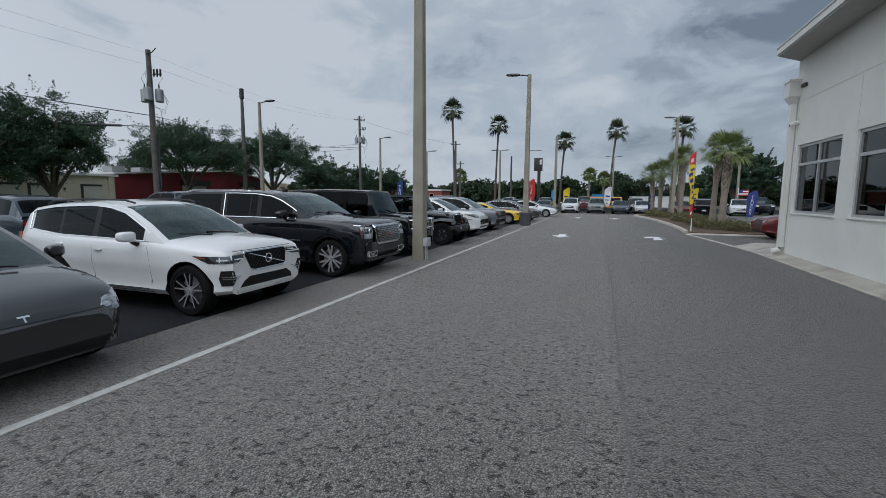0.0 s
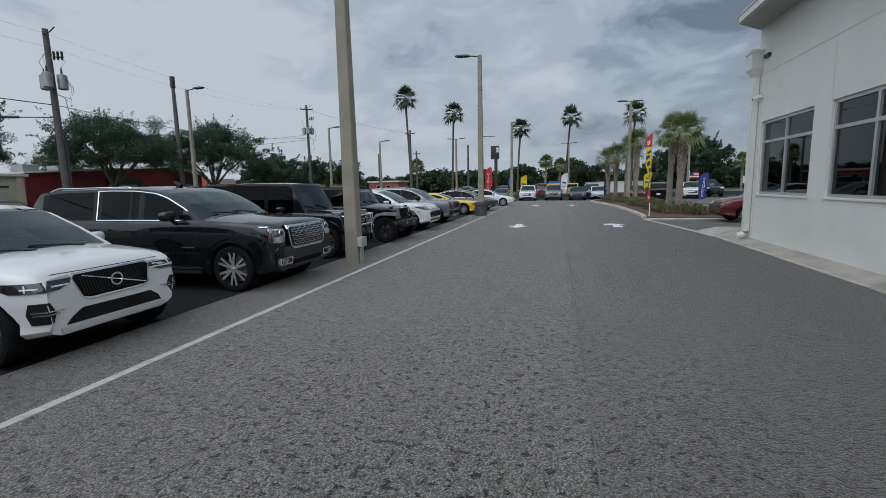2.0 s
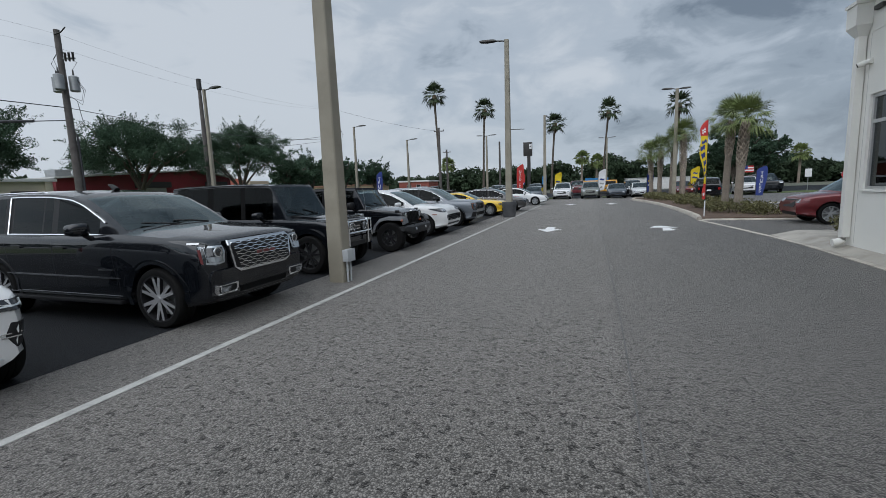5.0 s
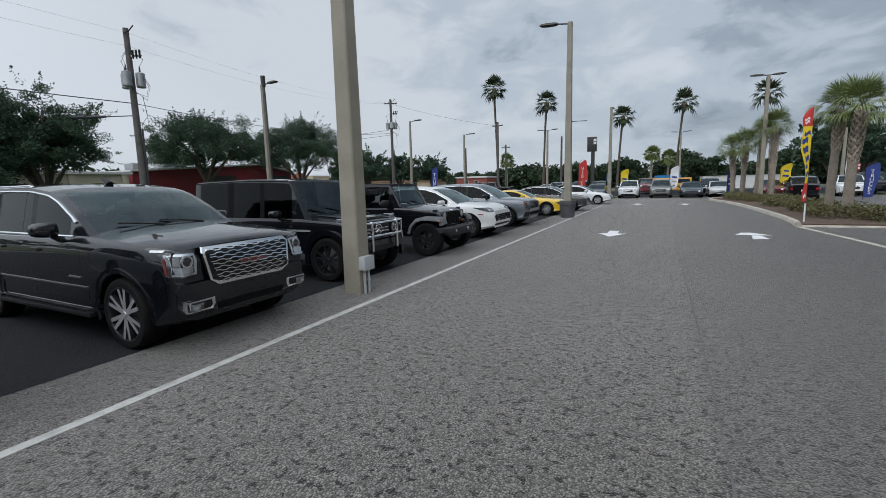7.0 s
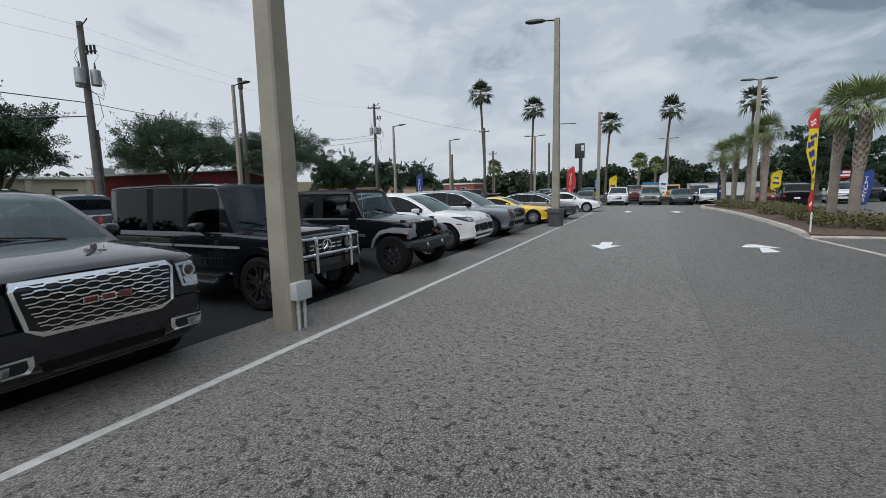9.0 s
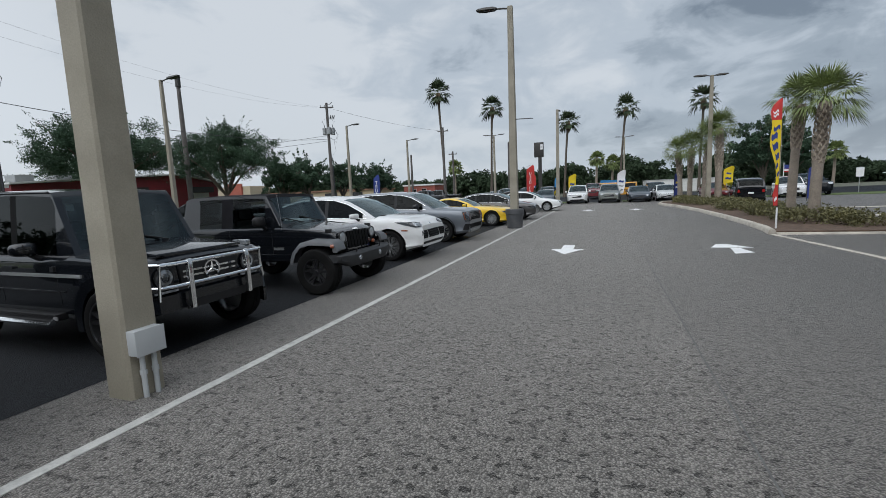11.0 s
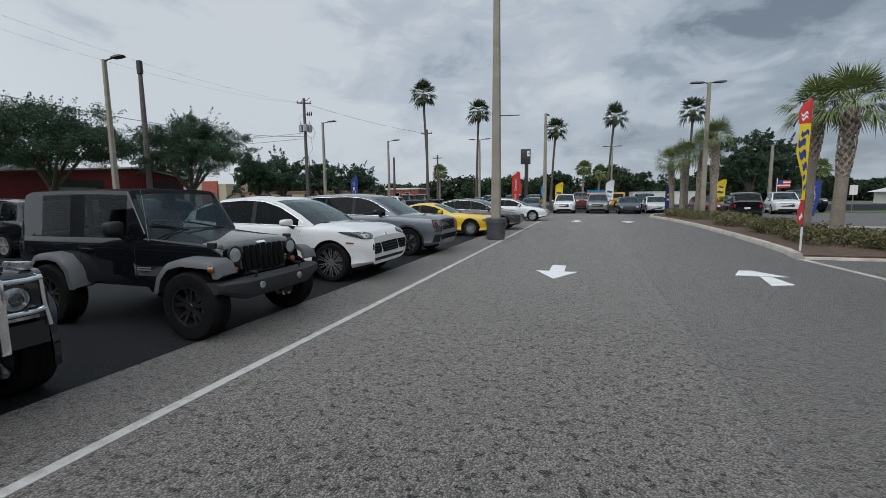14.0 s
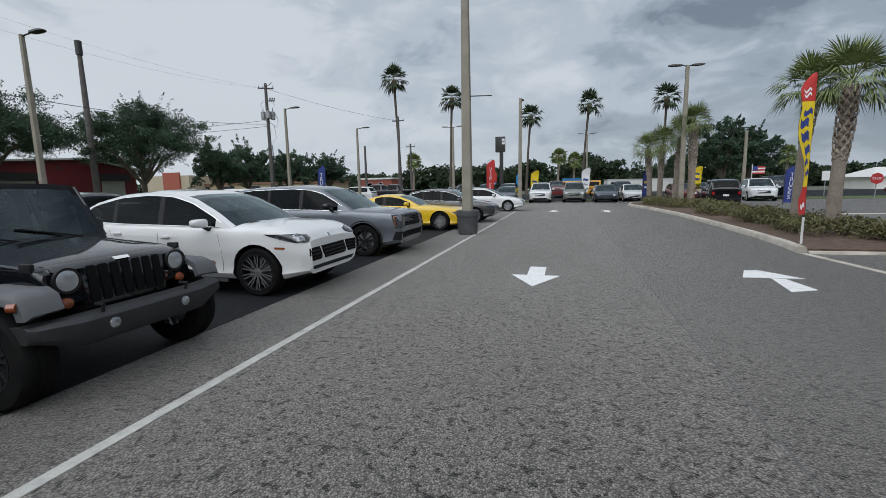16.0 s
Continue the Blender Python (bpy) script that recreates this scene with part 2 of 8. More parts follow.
M_LEAF2 = mat("far_leaf", (0.040, 0.060, 0.034), 0.8, spec=0.1, vary=0.35, scale=0.25, fine=0.2, fine_scale=1.5)
M_SHRUB = mat("shrub_leaf", (0.105, 0.098, 0.035), 0.6, vary=0.45, scale=2.5, fine=0.25, fine_scale=14)
M_FROND = mat("palm_frond", (0.15, 0.19, 0.06), 0.65, vary=0.3, scale=1.5, fine=0.2, fine_scale=12)
M_FANPALM = mat("fan_palm_frond", (0.036, 0.056, 0.022), 0.75, vary=0.3, scale=1.5)
M_FROND_DRY = mat("dry_palm_thatch", (0.12, 0.09, 0.055), 0.9, vary=0.3, scale=3)
M_PALMBARK = mat("palm_bark", (0.245, 0.205, 0.165), 0.95, vary=0.18, scale=3, fine=0.18, fine_scale=25, bump=0.7, bump_scale=30)
M_BOOT = mat("palm_leaf_boot", (0.30, 0.25, 0.195), 0.9, vary=0.25, scale=6, fine=0.15, per_object=0.25)
M_RUBBER = mat("tyre_rubber", (0.008, 0.008, 0.008), 0.8, vary=0.25, scale=6, dirt=(0.022, 0.02, 0.018), dirt_amount=0.2, dirt_scale=5, spec=0.12)
M_PLASTIC = mat("black_trim_plastic", (0.012, 0.012, 0.013), 0.5, vary=0.1, spec=0.3)
M_SLOT = mat("grille_shadow_black", (0.006, 0.006, 0.006), 0.7, vary=0.1, spec=0.1)
M_GREYTRIM = mat("faded_grey_plastic", (0.095, 0.1, 0.106), 0.6, vary=0.12, scale=5, fine=0.05)
M_INTERIOR = mat("car_interior", (0.045, 0.045, 0.047), 0.8, vary=0.15)
M_CHROME = mat("chrome", (0.82, 0.83, 0.84), 0.12, 1.0, vary=0.03)
M_RIMGREY = mat("machined_rim", (0.40, 0.41, 0.42), 0.3, 0.5, vary=0.06)
M_RIMBRIGHT = mat("polished_rim", (0.50, 0.51, 0.52), 0.2, 0.6, vary=0.06)
M_RIMSATIN = mat("satin_grey_rim", (0.2, 0.205, 0.21), 0.35, 0.5, vary=0.08)
M_LENSBRIGHT = mat("clear_headlight", (0.42, 0.45, 0.47), 0.12, 0.5, coat=1.0, vary=0.25, scale=9)
M_RIMDARK = mat("gloss_black_rim", (0.022, 0.022, 0.024), 0.3, 0.3, coat=0.6, vary=0.1)
M_LENS = mat("headlight_lens", (0.30, 0.32, 0.34), 0.1, 0.6, coat=1.0, vary=0.6, scale=22)
M_LENSDARK = mat("smoked_headlight", (0.025, 0.028, 0.031), 0.12, 0.1, coat=1.0, vary=0.4, scale=14)
M_AMBER = mat("amber_lens", (0.22, 0.052, 0.015), 0.15, coat=1.0, vary=0.1)
M_REDLENS = mat("red_tail_lens", (0.35, 0.012, 0.012), 0.15, coat=1.0, vary=0.1)
M_REDBADGE = mat("red_badge", (0.11, 0.014, 0.014), 0.3, coat=0.5, vary=0.1)
M_PLATE = mat("licence_plate_white", (0.7, 0.7, 0.7), 0.5, vary=0.05)
M_GLASS = glass("car_glass_tinted", (0.06, 0.066, 0.07), ior=1.24)
M_VINYL = glass("clear_vinyl_window", (0.30, 0.335, 0.34), ior=1.24)
M_GLASSCLEAR = glass("car_windscreen", (0.34, 0.43, 0.43), ior=1.65, shine=(0.86, 1.0, 1.02))
M_GLASSJEEP = glass("flat_windscreen", (0.46, 0.54, 0.55), ior=1.8, shine=(0.86, 1.0, 1.02))
M_SIGNAL = mat("white_signal_paper", (0.65, 0.7, 0.72), 0.6, vary=0.05)

# ---------------------------------------------------------------- small builders


def part(name, bm, material, parent=None, label="", kind="", smooth=40.0):
    """Links a bmesh as one mesh object under a thing or a part."""
    me = bpy.data.meshes.new(name)
    bm.normal_update()
    bm.to_mesh(me)
    bm.free()
    for m in material if isinstance(material, (list, tuple)) else (material,):
        me.materials.append(m)
    if smooth:
        me.polygons.foreach_set("use_smooth", [True] * len(me.polygons))
        me.set_sharp_from_angle(angle=radians(smooth))
    ob = new(name, me)
    if parent is not None:
        ob.parent = parent
    return tagged(ob, label, kind=kind)


def thing(name, label, category, m=None, group="", kind=""):
    ob = new(name)
    ob.empty_display_size = 0.2
    if m is not None:
        ob.matrix_basis = m
    return tagged(ob, label, category, group, kind)


def box(bm, x0, x1, y0, y1, z0, z1, bevel=0.0, mi=0):
    n = len(bm.faces)
    vs = [bm.verts.new((x, y, z)) for z in (z0, z1) for x, y in ((x0, y0), (x1, y0), (x1, y1), (x0, y1))]
    fs = [(0, 3, 2, 1), (4, 5, 6, 7), (0, 1, 5, 4), (1, 2, 6, 5), (2, 3, 7, 6), (3, 0, 4, 7)]
    faces = [bm.faces.new([vs[i] for i in f]) for f in fs]
    for f in faces:
        f.material_index = mi
    if bevel:
        bmesh.ops.bevel(bm, geom=list({ed for f in faces for ed in f.edges}), offset=bevel, segments=2, profile=0.6, affect="EDGES")
    return bm


def boxes(*args, bevel=0.0):
    bm = bmesh.new()
    for a in args:
        box(bm, *a, bevel=bevel)
    return bm


def tube(bm, path, radii, sides=8, cap=True, mi=0):
    """A round bar through the points of path; radii one for all or one a point."""
    path = [Vector(p) for p in path]
    rs = radii if isinstance(radii, (list, tuple)) else [radii] * len(path)
    rings = []
    for i, p in enumerate(path):
        d = (path[min(i + 1, len(path) - 1)] - path[max(i - 1, 0)]).normalized()
        a = d.cross(Vector((0, 0, 1)) if abs(d.z) < 0.9 else Vector((1, 0, 0))).normalized()
        b = d.cross(a)
        rings.append([bm.verts.new(p + (a * math.cos(k) + b * math.sin(k)) * rs[i]) for k in (2 * math.pi * j / sides for j in range(sides))])
    for r0, r1 in zip(rings, rings[1:]):
        for j in range(sides):
            f = bm.faces.new((r0[j], r0[(j + 1) % sides], r1[(j + 1) % sides], r1[j]))
            f.material_index = mi
    if cap:
        bm.faces.new(rings[0][::-1]).material_index = mi
        bm.faces.new(rings[-1]).material_index = mi
    return bm


def lathe(bm, profile, sides=24, axis="z", centre=(0, 0, 0), mi=0, close=False):
    """Turns (radius, height) points round an axis."""
    rings = []
    for r, h in profile:
        ring = []
        for j in range(sides):
            k = 2 * math.pi * j / sides
            p = (r * math.cos(k), r * math.sin(k), h) if axis == "z" else (r * math.cos(k), h, r * math.sin(k))
            ring.append(bm.verts.new(Vector(p) + Vector(centre)))
        rings.append(ring)
    pairs = list(zip(rings, rings[1:])) + ([(rings[-1], rings[0])] if close else [])
    for r0, r1 in pairs:
        for j in range(sides):
            bm.faces.new((r0[j], r0[(j + 1) % sides], r1[(j + 1) % sides], r1[j])).material_index = mi
    return bm


def lerp_table(table, u):
    """Straight interpolation in a table of (u, value)."""
    if u <= table[0][0]:
        return table[0][1]
    for (u0, v0), (u1, v1) in zip(table, table[1:]):
        if u <= u1:
            return v0 + (v1 - v0) * (u - u0) / max(u1 - u0, 1e-6)
    return table[-1][1]


def smooth_table(table, u, span=0.07):
    return sum(lerp_table(table, u + d * span) for d in (-1, -0.5, 0, 0.5, 1)) / 5

# ---------------------------------------------------------------- motor cars
# A car's own axes: x ahead, y to its left, origin on the ground midway between the axles.
# Along the car, u is the distance back from the foremost point of the bumper.


class Car:
    def __init__(self, **k):
        self.L, self.W, self.H = k["size"]
        self.wb, self.fo = k["wb"], k["fo"]
        self.R, self.tw = k.get("R", 0.36), k.get("tw", 0.25)
        self.top, self.belt = k["top"], k["belt"]
        self.low = k.get("low", [(0, 0.30), (0.5, 0.2), (self.L - 0.6, 0.2), (self.L, 0.38)])
        self.plan = k["plan"]
        self.gh = k["gh"]
        self.tumble = k.get("tumble", 0.28)
        self.inset = k.get("inset", 0.035)
        self.crown = k.get("crown", 0.05)
        self.bow = k.get("bow", 0.12)
        self.windows = k["windows"]
        self.screen = k["screen"]
        self.rear = k.get("rear")
        self.boxy = k.get("boxy", 0.0)
        self.arch = k.get("arch", 1.13)
        self.X0 = self.fo + self.wb / 2
        self.noseshape = k.get("noseshape", [(0.0, -0.09), (0.3, -0.01), (0.7, 0.0), (0.9, -0.03), (1.0, -0.12)])

    def x(self, u):
        return self.X0 - u

    def half(self, u):
        return self.W / 2 * smooth_table(self.plan, u, 0.05)


def car_body(c, mats):
    """The lower body: a loft of cross-sections from bumper to bumper, with the wheel arches cut out."""
    bm = bmesh.new()
    L = c.L
    us = sorted({0.0, 0.02, 0.06, 0.12, 0.2, 0.3, L - 0.2, L - 0.1, L - 0.04, L} | {round(0.4 + i * (L - 0.7) / 34, 3) for i in range(35)})
    c0, c1 = c.gh[0][0], c.gh[-1][0]
    rings = []
    k = 1 - c.boxy * 0.75
    for u in us:
        w = c.half(u)
        zb = smooth_table(c.low, u)
        zt, zs = smooth_table(c.top, u, 0.05), smooth_table(c.belt, u, 0.05)
        h = zs - zb
        sec = [(0.0, zb), (0.80 * w, zb), (w * (1 - 0.07 * k), zb + 0.04), (w * (1 - 0.012 * k), zb + 0.15 * h), (w * (1 - 0.042 * k), zb + 0.29 * h), (w * (1 - 0.006 * k), zb + 0.50 * h),
               (w, zb + 0.63 * h), (w * (1 - 0.012 * k), zb + 0.80 * h), (w * (1 - 0.022 * k), zs - 0.055), (w * (1 - 0.045 * k), zs - 0.015),
               (w * (1 - 0.10 * k), zs + 0.25 * (zt - zs)), (w * 0.72, zs + 0.68 * (zt - zs)), (w * 0.4, zs + 0.93 * (zt - zs)), (0.0, zt)]
        ring = []
        for y, z in sec:
            dx = 0.0
            if u < 0.45:  # the nose leans and rounds from bumper to bonnet
                f = (z - zb) / max(zt - zb, 0.05)
                dx = lerp_table(c.noseshape, f) * (1 - u / 0.45)
            ring.append((c.x(u) + dx, y, z))
        ring += [(x, -y, z) for x, y, z in ring[-2:0:-1]]
        rings.append([bm.verts.new(p) for p in ring])
    n = len(rings[0])
    for i, (r0, r1) in enumerate(zip(rings, rings[1:])):
        um = (us[i] + us[i + 1]) / 2
        for j in range(n):
            f = bm.faces.new((r0[j], r1[j], r1[(j + 1) % n], r0[(j + 1) % n]))
            jj = min(j, n - 1 - j)
            if jj in (0, 1):
                f.material_index = 2
            if jj >= 10 and c0 + 0.12 < um < c1 - 0.05:
                f.material_index = 1
    bm.faces.new(rings[0])
    bm.faces.new(rings[-1][::-1])
    bmesh.ops.recalc_face_normals(bm, faces=bm.faces)
    me = bpy.data.meshes.new("body")
    bm.to_mesh(me)
    bm.free()
    for m in mats:
        me.materials.append(m)
    ob = new("body", me)
    cut = bmesh.new()
    for xa in (c.wb / 2, -c.wb / 2):
        for s in (1, -1):
            r = c.R * c.arch
            y0, y1 = s * (c.W / 2 - 0.36), s * (c.W / 2 + 0.3)
            ring0, ring1 = [], []
            for j in range(28):
                a = 2 * math.pi * j / 28
                px, pz = xa + r * math.cos(a), c.R + 0.01 + r * math.sin(a)
                ring0.append(cut.verts.new((px, y0, pz)))
                ring1.append(cut.verts.new((px, y1, pz)))
            for j in range(28):
                cut.faces.new((ring0[j], ring0[(j + 1) % 28], ring1[(j + 1) % 28], ring1[j])).material_index = 2
            cut.faces.new(ring0[::-1]).material_index = 2
            cut.faces.new(ring1).material_index = 2
    bmesh.ops.recalc_face_normals(cut, faces=cut.faces)
    cme = bpy.data.meshes.new("arch_cut")
    cut.to_mesh(cme)
    cut.free()
    for m in mats:
        cme.materials.append(m)
    cob = new("arch_cut", cme)
    md = ob.modifiers.new("arches", "BOOLEAN")
    md.operation, md.object, md.solver = "DIFFERENCE", cob, "EXACT"
    deps = bpy.context.evaluated_depsgraph_get()
    done = bpy.data.meshes.new_from_object(ob.evaluated_get(deps))
    ob.modifiers.clear()
    ob.data = done
    bpy.data.objects.remove(cob)
    done.polygons.foreach_set("use_smooth", [True] * len(done.polygons))
    done.set_sharp_from_angle(angle=radians(32))
    bm = bmesh.new()
    bm.from_mesh(done)
    c.bvh = BVHTree.FromBMesh(bm)
    bm.free()
    return ob


def place_front(c, y, z, off):
    hit = c.bvh.ray_cast(Vector((c.X0 + 2, y, z)), Vector((-1, 0, 0)))[0]
    return Vector(((hit.x if hit and hit.x > c.X0 - 1.2 else c.X0 - 0.3) + off, y, z))


def place_side(c, u, z, off, s):
    hit = c.bvh.ray_cast(Vector((c.x(u), s * 3, z)), Vector((0, -s, 0)))[0]
    w = c.half(u)
    y = abs(hit.y) if hit and hit.y * s > w - 0.16 else w * 0.965
    return Vector((c.x(u), s * (y + off), z))


def place_rear(c, y, z, off):
    hit = c.bvh.ray_cast(Vector((c.x(c.L) - 2, y, z)), Vector((1, 0, 0)))[0]
    return Vector(((hit.x if hit and hit.x < c.x(c.L) + 1.0 else c.x(c.L) + 0.1) - off, y, z))


def place_corner(c, a, z, off, s):
    """Seen askew from the car's front corner: a runs from the nose (below 0) round to the flank (above 0)."""
    d, t = Vector((-1, -s, 0)) / math.sqrt(2), Vector((-1, s, 0)) / math.sqrt(2)
    p = Vector((c.X0 - 0.25, s * c.W * 0.4, z)) + t * a
    hit = c.bvh.ray_cast(p - d * 3, d)[0]
    return (hit if hit else p) - d * off


def inward(where, depth, s):
    return Vector({"front": (-depth, 0, 0), "rear": (depth, 0, 0), "side": (0, -s * depth, 0), "corner": (-0.7 * depth, -0.7 * s * depth, 0)}[where])


PLACERS = {"corner": place_corner, "front": lambda c, a, z, off, s: place_front(c, a, z, off),
           "side": place_side, "rear": lambda c, a, z, off, s: place_rear(c, a, z, off)}


def patch(bm, c, where, rows, off=0.012, cols=8, s=-1, depth=0.03):
    """A plate that follows the body: rows of (z, a0, a1), a being y (front, rear) or u (side)."""
    put = PLACERS[where]
    grid = []
    for z, a0, a1 in rows:
        grid.append([put(c, a0 + (a1 - a0) * i / cols, z, off, s) for i in range(cols + 1)])
    back = inward(where, depth, s)
    vg = [[bm.verts.new(p) for p in row] for row in grid]
    new_faces = []
    for r0, r1 in zip(vg, vg[1:]):
        for i in range(cols):
            new_faces.append(bm.faces.new((r0[i], r0[i + 1], r1[i + 1], r1[i])))
    loop = vg[0] + [r[-1] for r in vg[1:]] + vg[-1][-2::-1] + [r[0] for r in vg[-2:0:-1]]
    low = [bm.verts.new(v.co + back) for v in loop]
    for i in range(len(loop)):
        j = (i + 1) % len(loop)
        new_faces.append(bm.faces.new((loop[i], low[i], low[j], loop[j])))
    bmesh.ops.recalc_face_normals(bm, faces=new_faces)
    return bm


def strip(bm, c, where, pts, width, off=0.014, s=-1, depth=0.02, step=0.06):
    """A narrow band along 2D points (a, z) on the body."""
    put = PLACERS[where]
    fine = []
    for p0, p1 in zip(pts, pts[1:]):
        n = max(1, int(math.hypot(p1[0] - p0[0], p1[1] - p0[1]) / step))
        fine += [(p0[0] + (p1[0] - p0[0]) * i / n, p0[1] + (p1[1] - p0[1]) * i / n) for i in range(n)]
    fine.append(pts[-1])
    closed = pts[0] == pts[-1]
    back = inward(where, depth, s)
    rows = []
    for i, (a, z) in enumerate(fine):
        p, q = fine[max(i - 1, 0)], fine[min(i + 1, len(fine) - 1)]
        if closed and i in (0, len(fine) - 1):
            p, q = fine[-2], fine[1]
        d = Vector((q[0] - p[0], q[1] - p[1]))
        d = d.normalized() if d.length else Vector((1, 0))
        nx, nz = -d.y * width / 2, d.x * width / 2
        f0, f1 = put(c, a + nx, z + nz, off, s), put(c, a - nx, z - nz, off, s)
        rows.append([bm.verts.new(v) for v in (f0, f1, f1 + back, f0 + back)])
    fs = []
    for r0, r1 in zip(rows, rows[1:]):
        for j in range(4):
            fs.append(bm.faces.new((r0[j], r0[(j + 1) % 4], r1[(j + 1) % 4], r1[j])))
    if not closed:
        fs += [bm.faces.new(rows[0]), bm.faces.new(rows[-1][::-1])]
    bmesh.ops.recalc_face_normals(bm, faces=fs)
    return bm


def disc_front(bm, c, y, z, r, off, depth=0.04, sides=20, x=None):
    """A round lamp or badge facing ahead."""
    p = place_front(c, y, z, off)
    x = p.x if x is None else x
    prof = [(0.001, x + 0.008), (r * 0.6, x + 0.006), (r * 0.92, x), (r, x - 0.01), (r, x - depth)]
    rings = [[bm.verts.new((h, y + rr * math.cos(2 * math.pi * j / sides), z + rr * math.sin(2 * math.pi * j / sides))) for j in range(sides)] for rr, h in prof]
    for r0, r1 in zip(rings, rings[1:]):
        for j in range(sides):
            bm.faces.new((r0[j], r1[j], r1[(j + 1) % sides], r0[(j + 1) % sides]))
    bm.faces.new(rings[0])
    return bm


def ring_front(bm, x, y, z, r0, r1, t=0.015, sides=24):
    for j in range(sides):
        a, b = 2 * math.pi * j / sides, 2 * math.pi * (j + 1) / sides
        q = [bm.verts.new((xx, y + rr * math.cos(k), z + rr * math.sin(k))) for xx in (x, x - t) for k in (a, b) for rr in (r0, r1)]
        for f in ((0, 1, 3, 2), (1, 5, 7, 3), (0, 2, 6, 4)):
            bm.faces.new([q[i] for i in f])
    bmesh.ops.remove_doubles(bm, verts=bm.verts, dist=0.0004)
    return bm


def car_cabin(c, root, frame_mat, roof_mat, side_glass=None, screen_glass=None, side_frame=None):
    """Pillars and roof as one shell with the windows left open, and a pane in each opening."""
    side_glass, screen_glass = side_glass or M_GLASS, screen_glass or M_GLASSCLEAR
    u0, u1 = c.gh[0][0], c.gh[-1][0]
    marks = {u0, u1, *c.screen, *(c.rear or ())} | {p[0] for p in c.gh} | {m for w in c.windows for m in w[:2]}
    us = sorted(marks | {round(u0 + (u1 - u0) * i / 40, 3) for i in range(41)})
    us = [u for i, u in enumerate(us) if i == 0 or u - us[i - 1] > 0.004]
    vs = [-1.0, -0.9, -0.6, -0.2, 0.2, 0.6, 0.9, 1.0]
    edge, sheet = [], []
    for u in us:
        z = lerp_table(c.gh, u)
        zb = smooth_table(c.belt, u, 0.05)
        cr = min(c.crown, max(z - zb - 0.005, 0.0))
        wb = c.half(u) * (1 - 0.03) - c.inset
        we = wb - max(z - cr - zb, 0) * c.tumble
        up = min(1.0, max(0.0, (z - zb) / max(c.H - zb, 0.1)))
        bow = c.bow * (1 - 0.7 * up) if u < c.screen[1] + 0.3 else 0.0
        fade = 1.0 if u < c.screen[1] else max(0.0, 1 - (u - c.screen[1]) / 0.3)
        row = []
        for v in vs:
            row.append(Vector((c.x(u) + bow * fade * (1 - v * v) * 0.8, we * v, z - cr * (0.35 * v * v + 0.65 * v ** 6))))
        sheet.append(row)
        edge.append((u, wb, zb, we, z - cr))
    shell, panes = bmesh.new(), {}

    def pane(name):
        return panes.setdefault(name, bmesh.new())

    def quad(b, pts, mi=0):
        q = [Vector(p) for p in pts]
        keep = [q[0]]
        for p in q[1:]:
            if (p - keep[-1]).length > 1e-4 and (p - keep[0]).length > 1e-4:
                keep.append(p)
        if len(keep) > 2:
            b.faces.new([b.verts.new(p) for p in keep]).material_index = mi

    for i in range(len(us) - 1):
        um = (us[i] + us[i + 1]) / 2
        for j in range(len(vs) - 1):
            mid = 0 < j < len(vs) - 2
            pts = (sheet[i][j], sheet[i + 1][j], sheet[i + 1][j + 1], sheet[i][j + 1])
            if mid and c.screen[0] < um < c.screen[1]:
                quad(pane("windscreen"), pts)
            elif mid and c.rear and c.rear[0] < um < c.rear[1]:
                quad(pane("rear_window"), pts)
            else:
                quad(shell, pts, 1 if (c.screen[1] - 0.02 < um < (c.rear[0] if c.rear else 99)) else 0)
        for s in (1, -1):
            cols = []
            for e in (edge[i], edge[i + 1]):
                u, wb, zb, we, ze = e
                r1 = min(zb + 0.02, ze)
                r2 = max(r1, ze - 0.05)
                pt = lambda z: Vector((c.x(u), s * (wb + (we - wb) * ((z - zb) / max(ze - zb, 1e-3) if ze > zb + 1e-3 else 0)), z))
                cols.append([pt(zb - 0.03), pt(r1), pt(r2), pt(ze)])
            for k in range(3):
                pts = (cols[0][k], cols[1][k], cols[1][k + 1], cols[0][k + 1])
                win = next((w for w in c.windows if w[0] <= um <= w[1]), None)
                if k == 1 and win and min(cols[0][2].z - cols[0][1].z, cols[1][2].z - cols[1][1].z) >= 0.0 and max(cols[0][2].z - cols[0][1].z, cols[1][2].z - cols[1][1].z) > 0.02:
                    quad(pane((win[2], s, win[0])), pts)
                else:
                    quad(shell, pts, 2 if k == 1 and c.windows[0][0] < um < c.windows[-1][1] else 0)
    middle = Vector((c.x((u0 + u1) / 2), 0, 0.9))

    def outward(b):
        b.normal_update()
        bad = [f for f in b.faces if f.normal.dot(f.calc_center_median() - middle) < 0]
        if bad:
            bmesh.ops.reverse_faces(b, faces=bad)

    bmesh.ops.remove_doubles(shell, verts=shell.verts, dist=0.0008)
    outward(shell)
    part("cabin_frame", shell, (frame_mat, roof_mat, side_frame or M_PLASTIC), root, smooth=35)
    for key, b in panes.items():
        bmesh.ops.remove_doubles(b, verts=b.verts, dist=0.0008)
        outward(b)
        name = key if isinstance(key, str) else "side_window"
        clear = name == "windscreen" or (not isinstance(key, str) and key[0] == "clear")
        part(name, b, screen_glass if clear else side_glass, root, smooth=60)


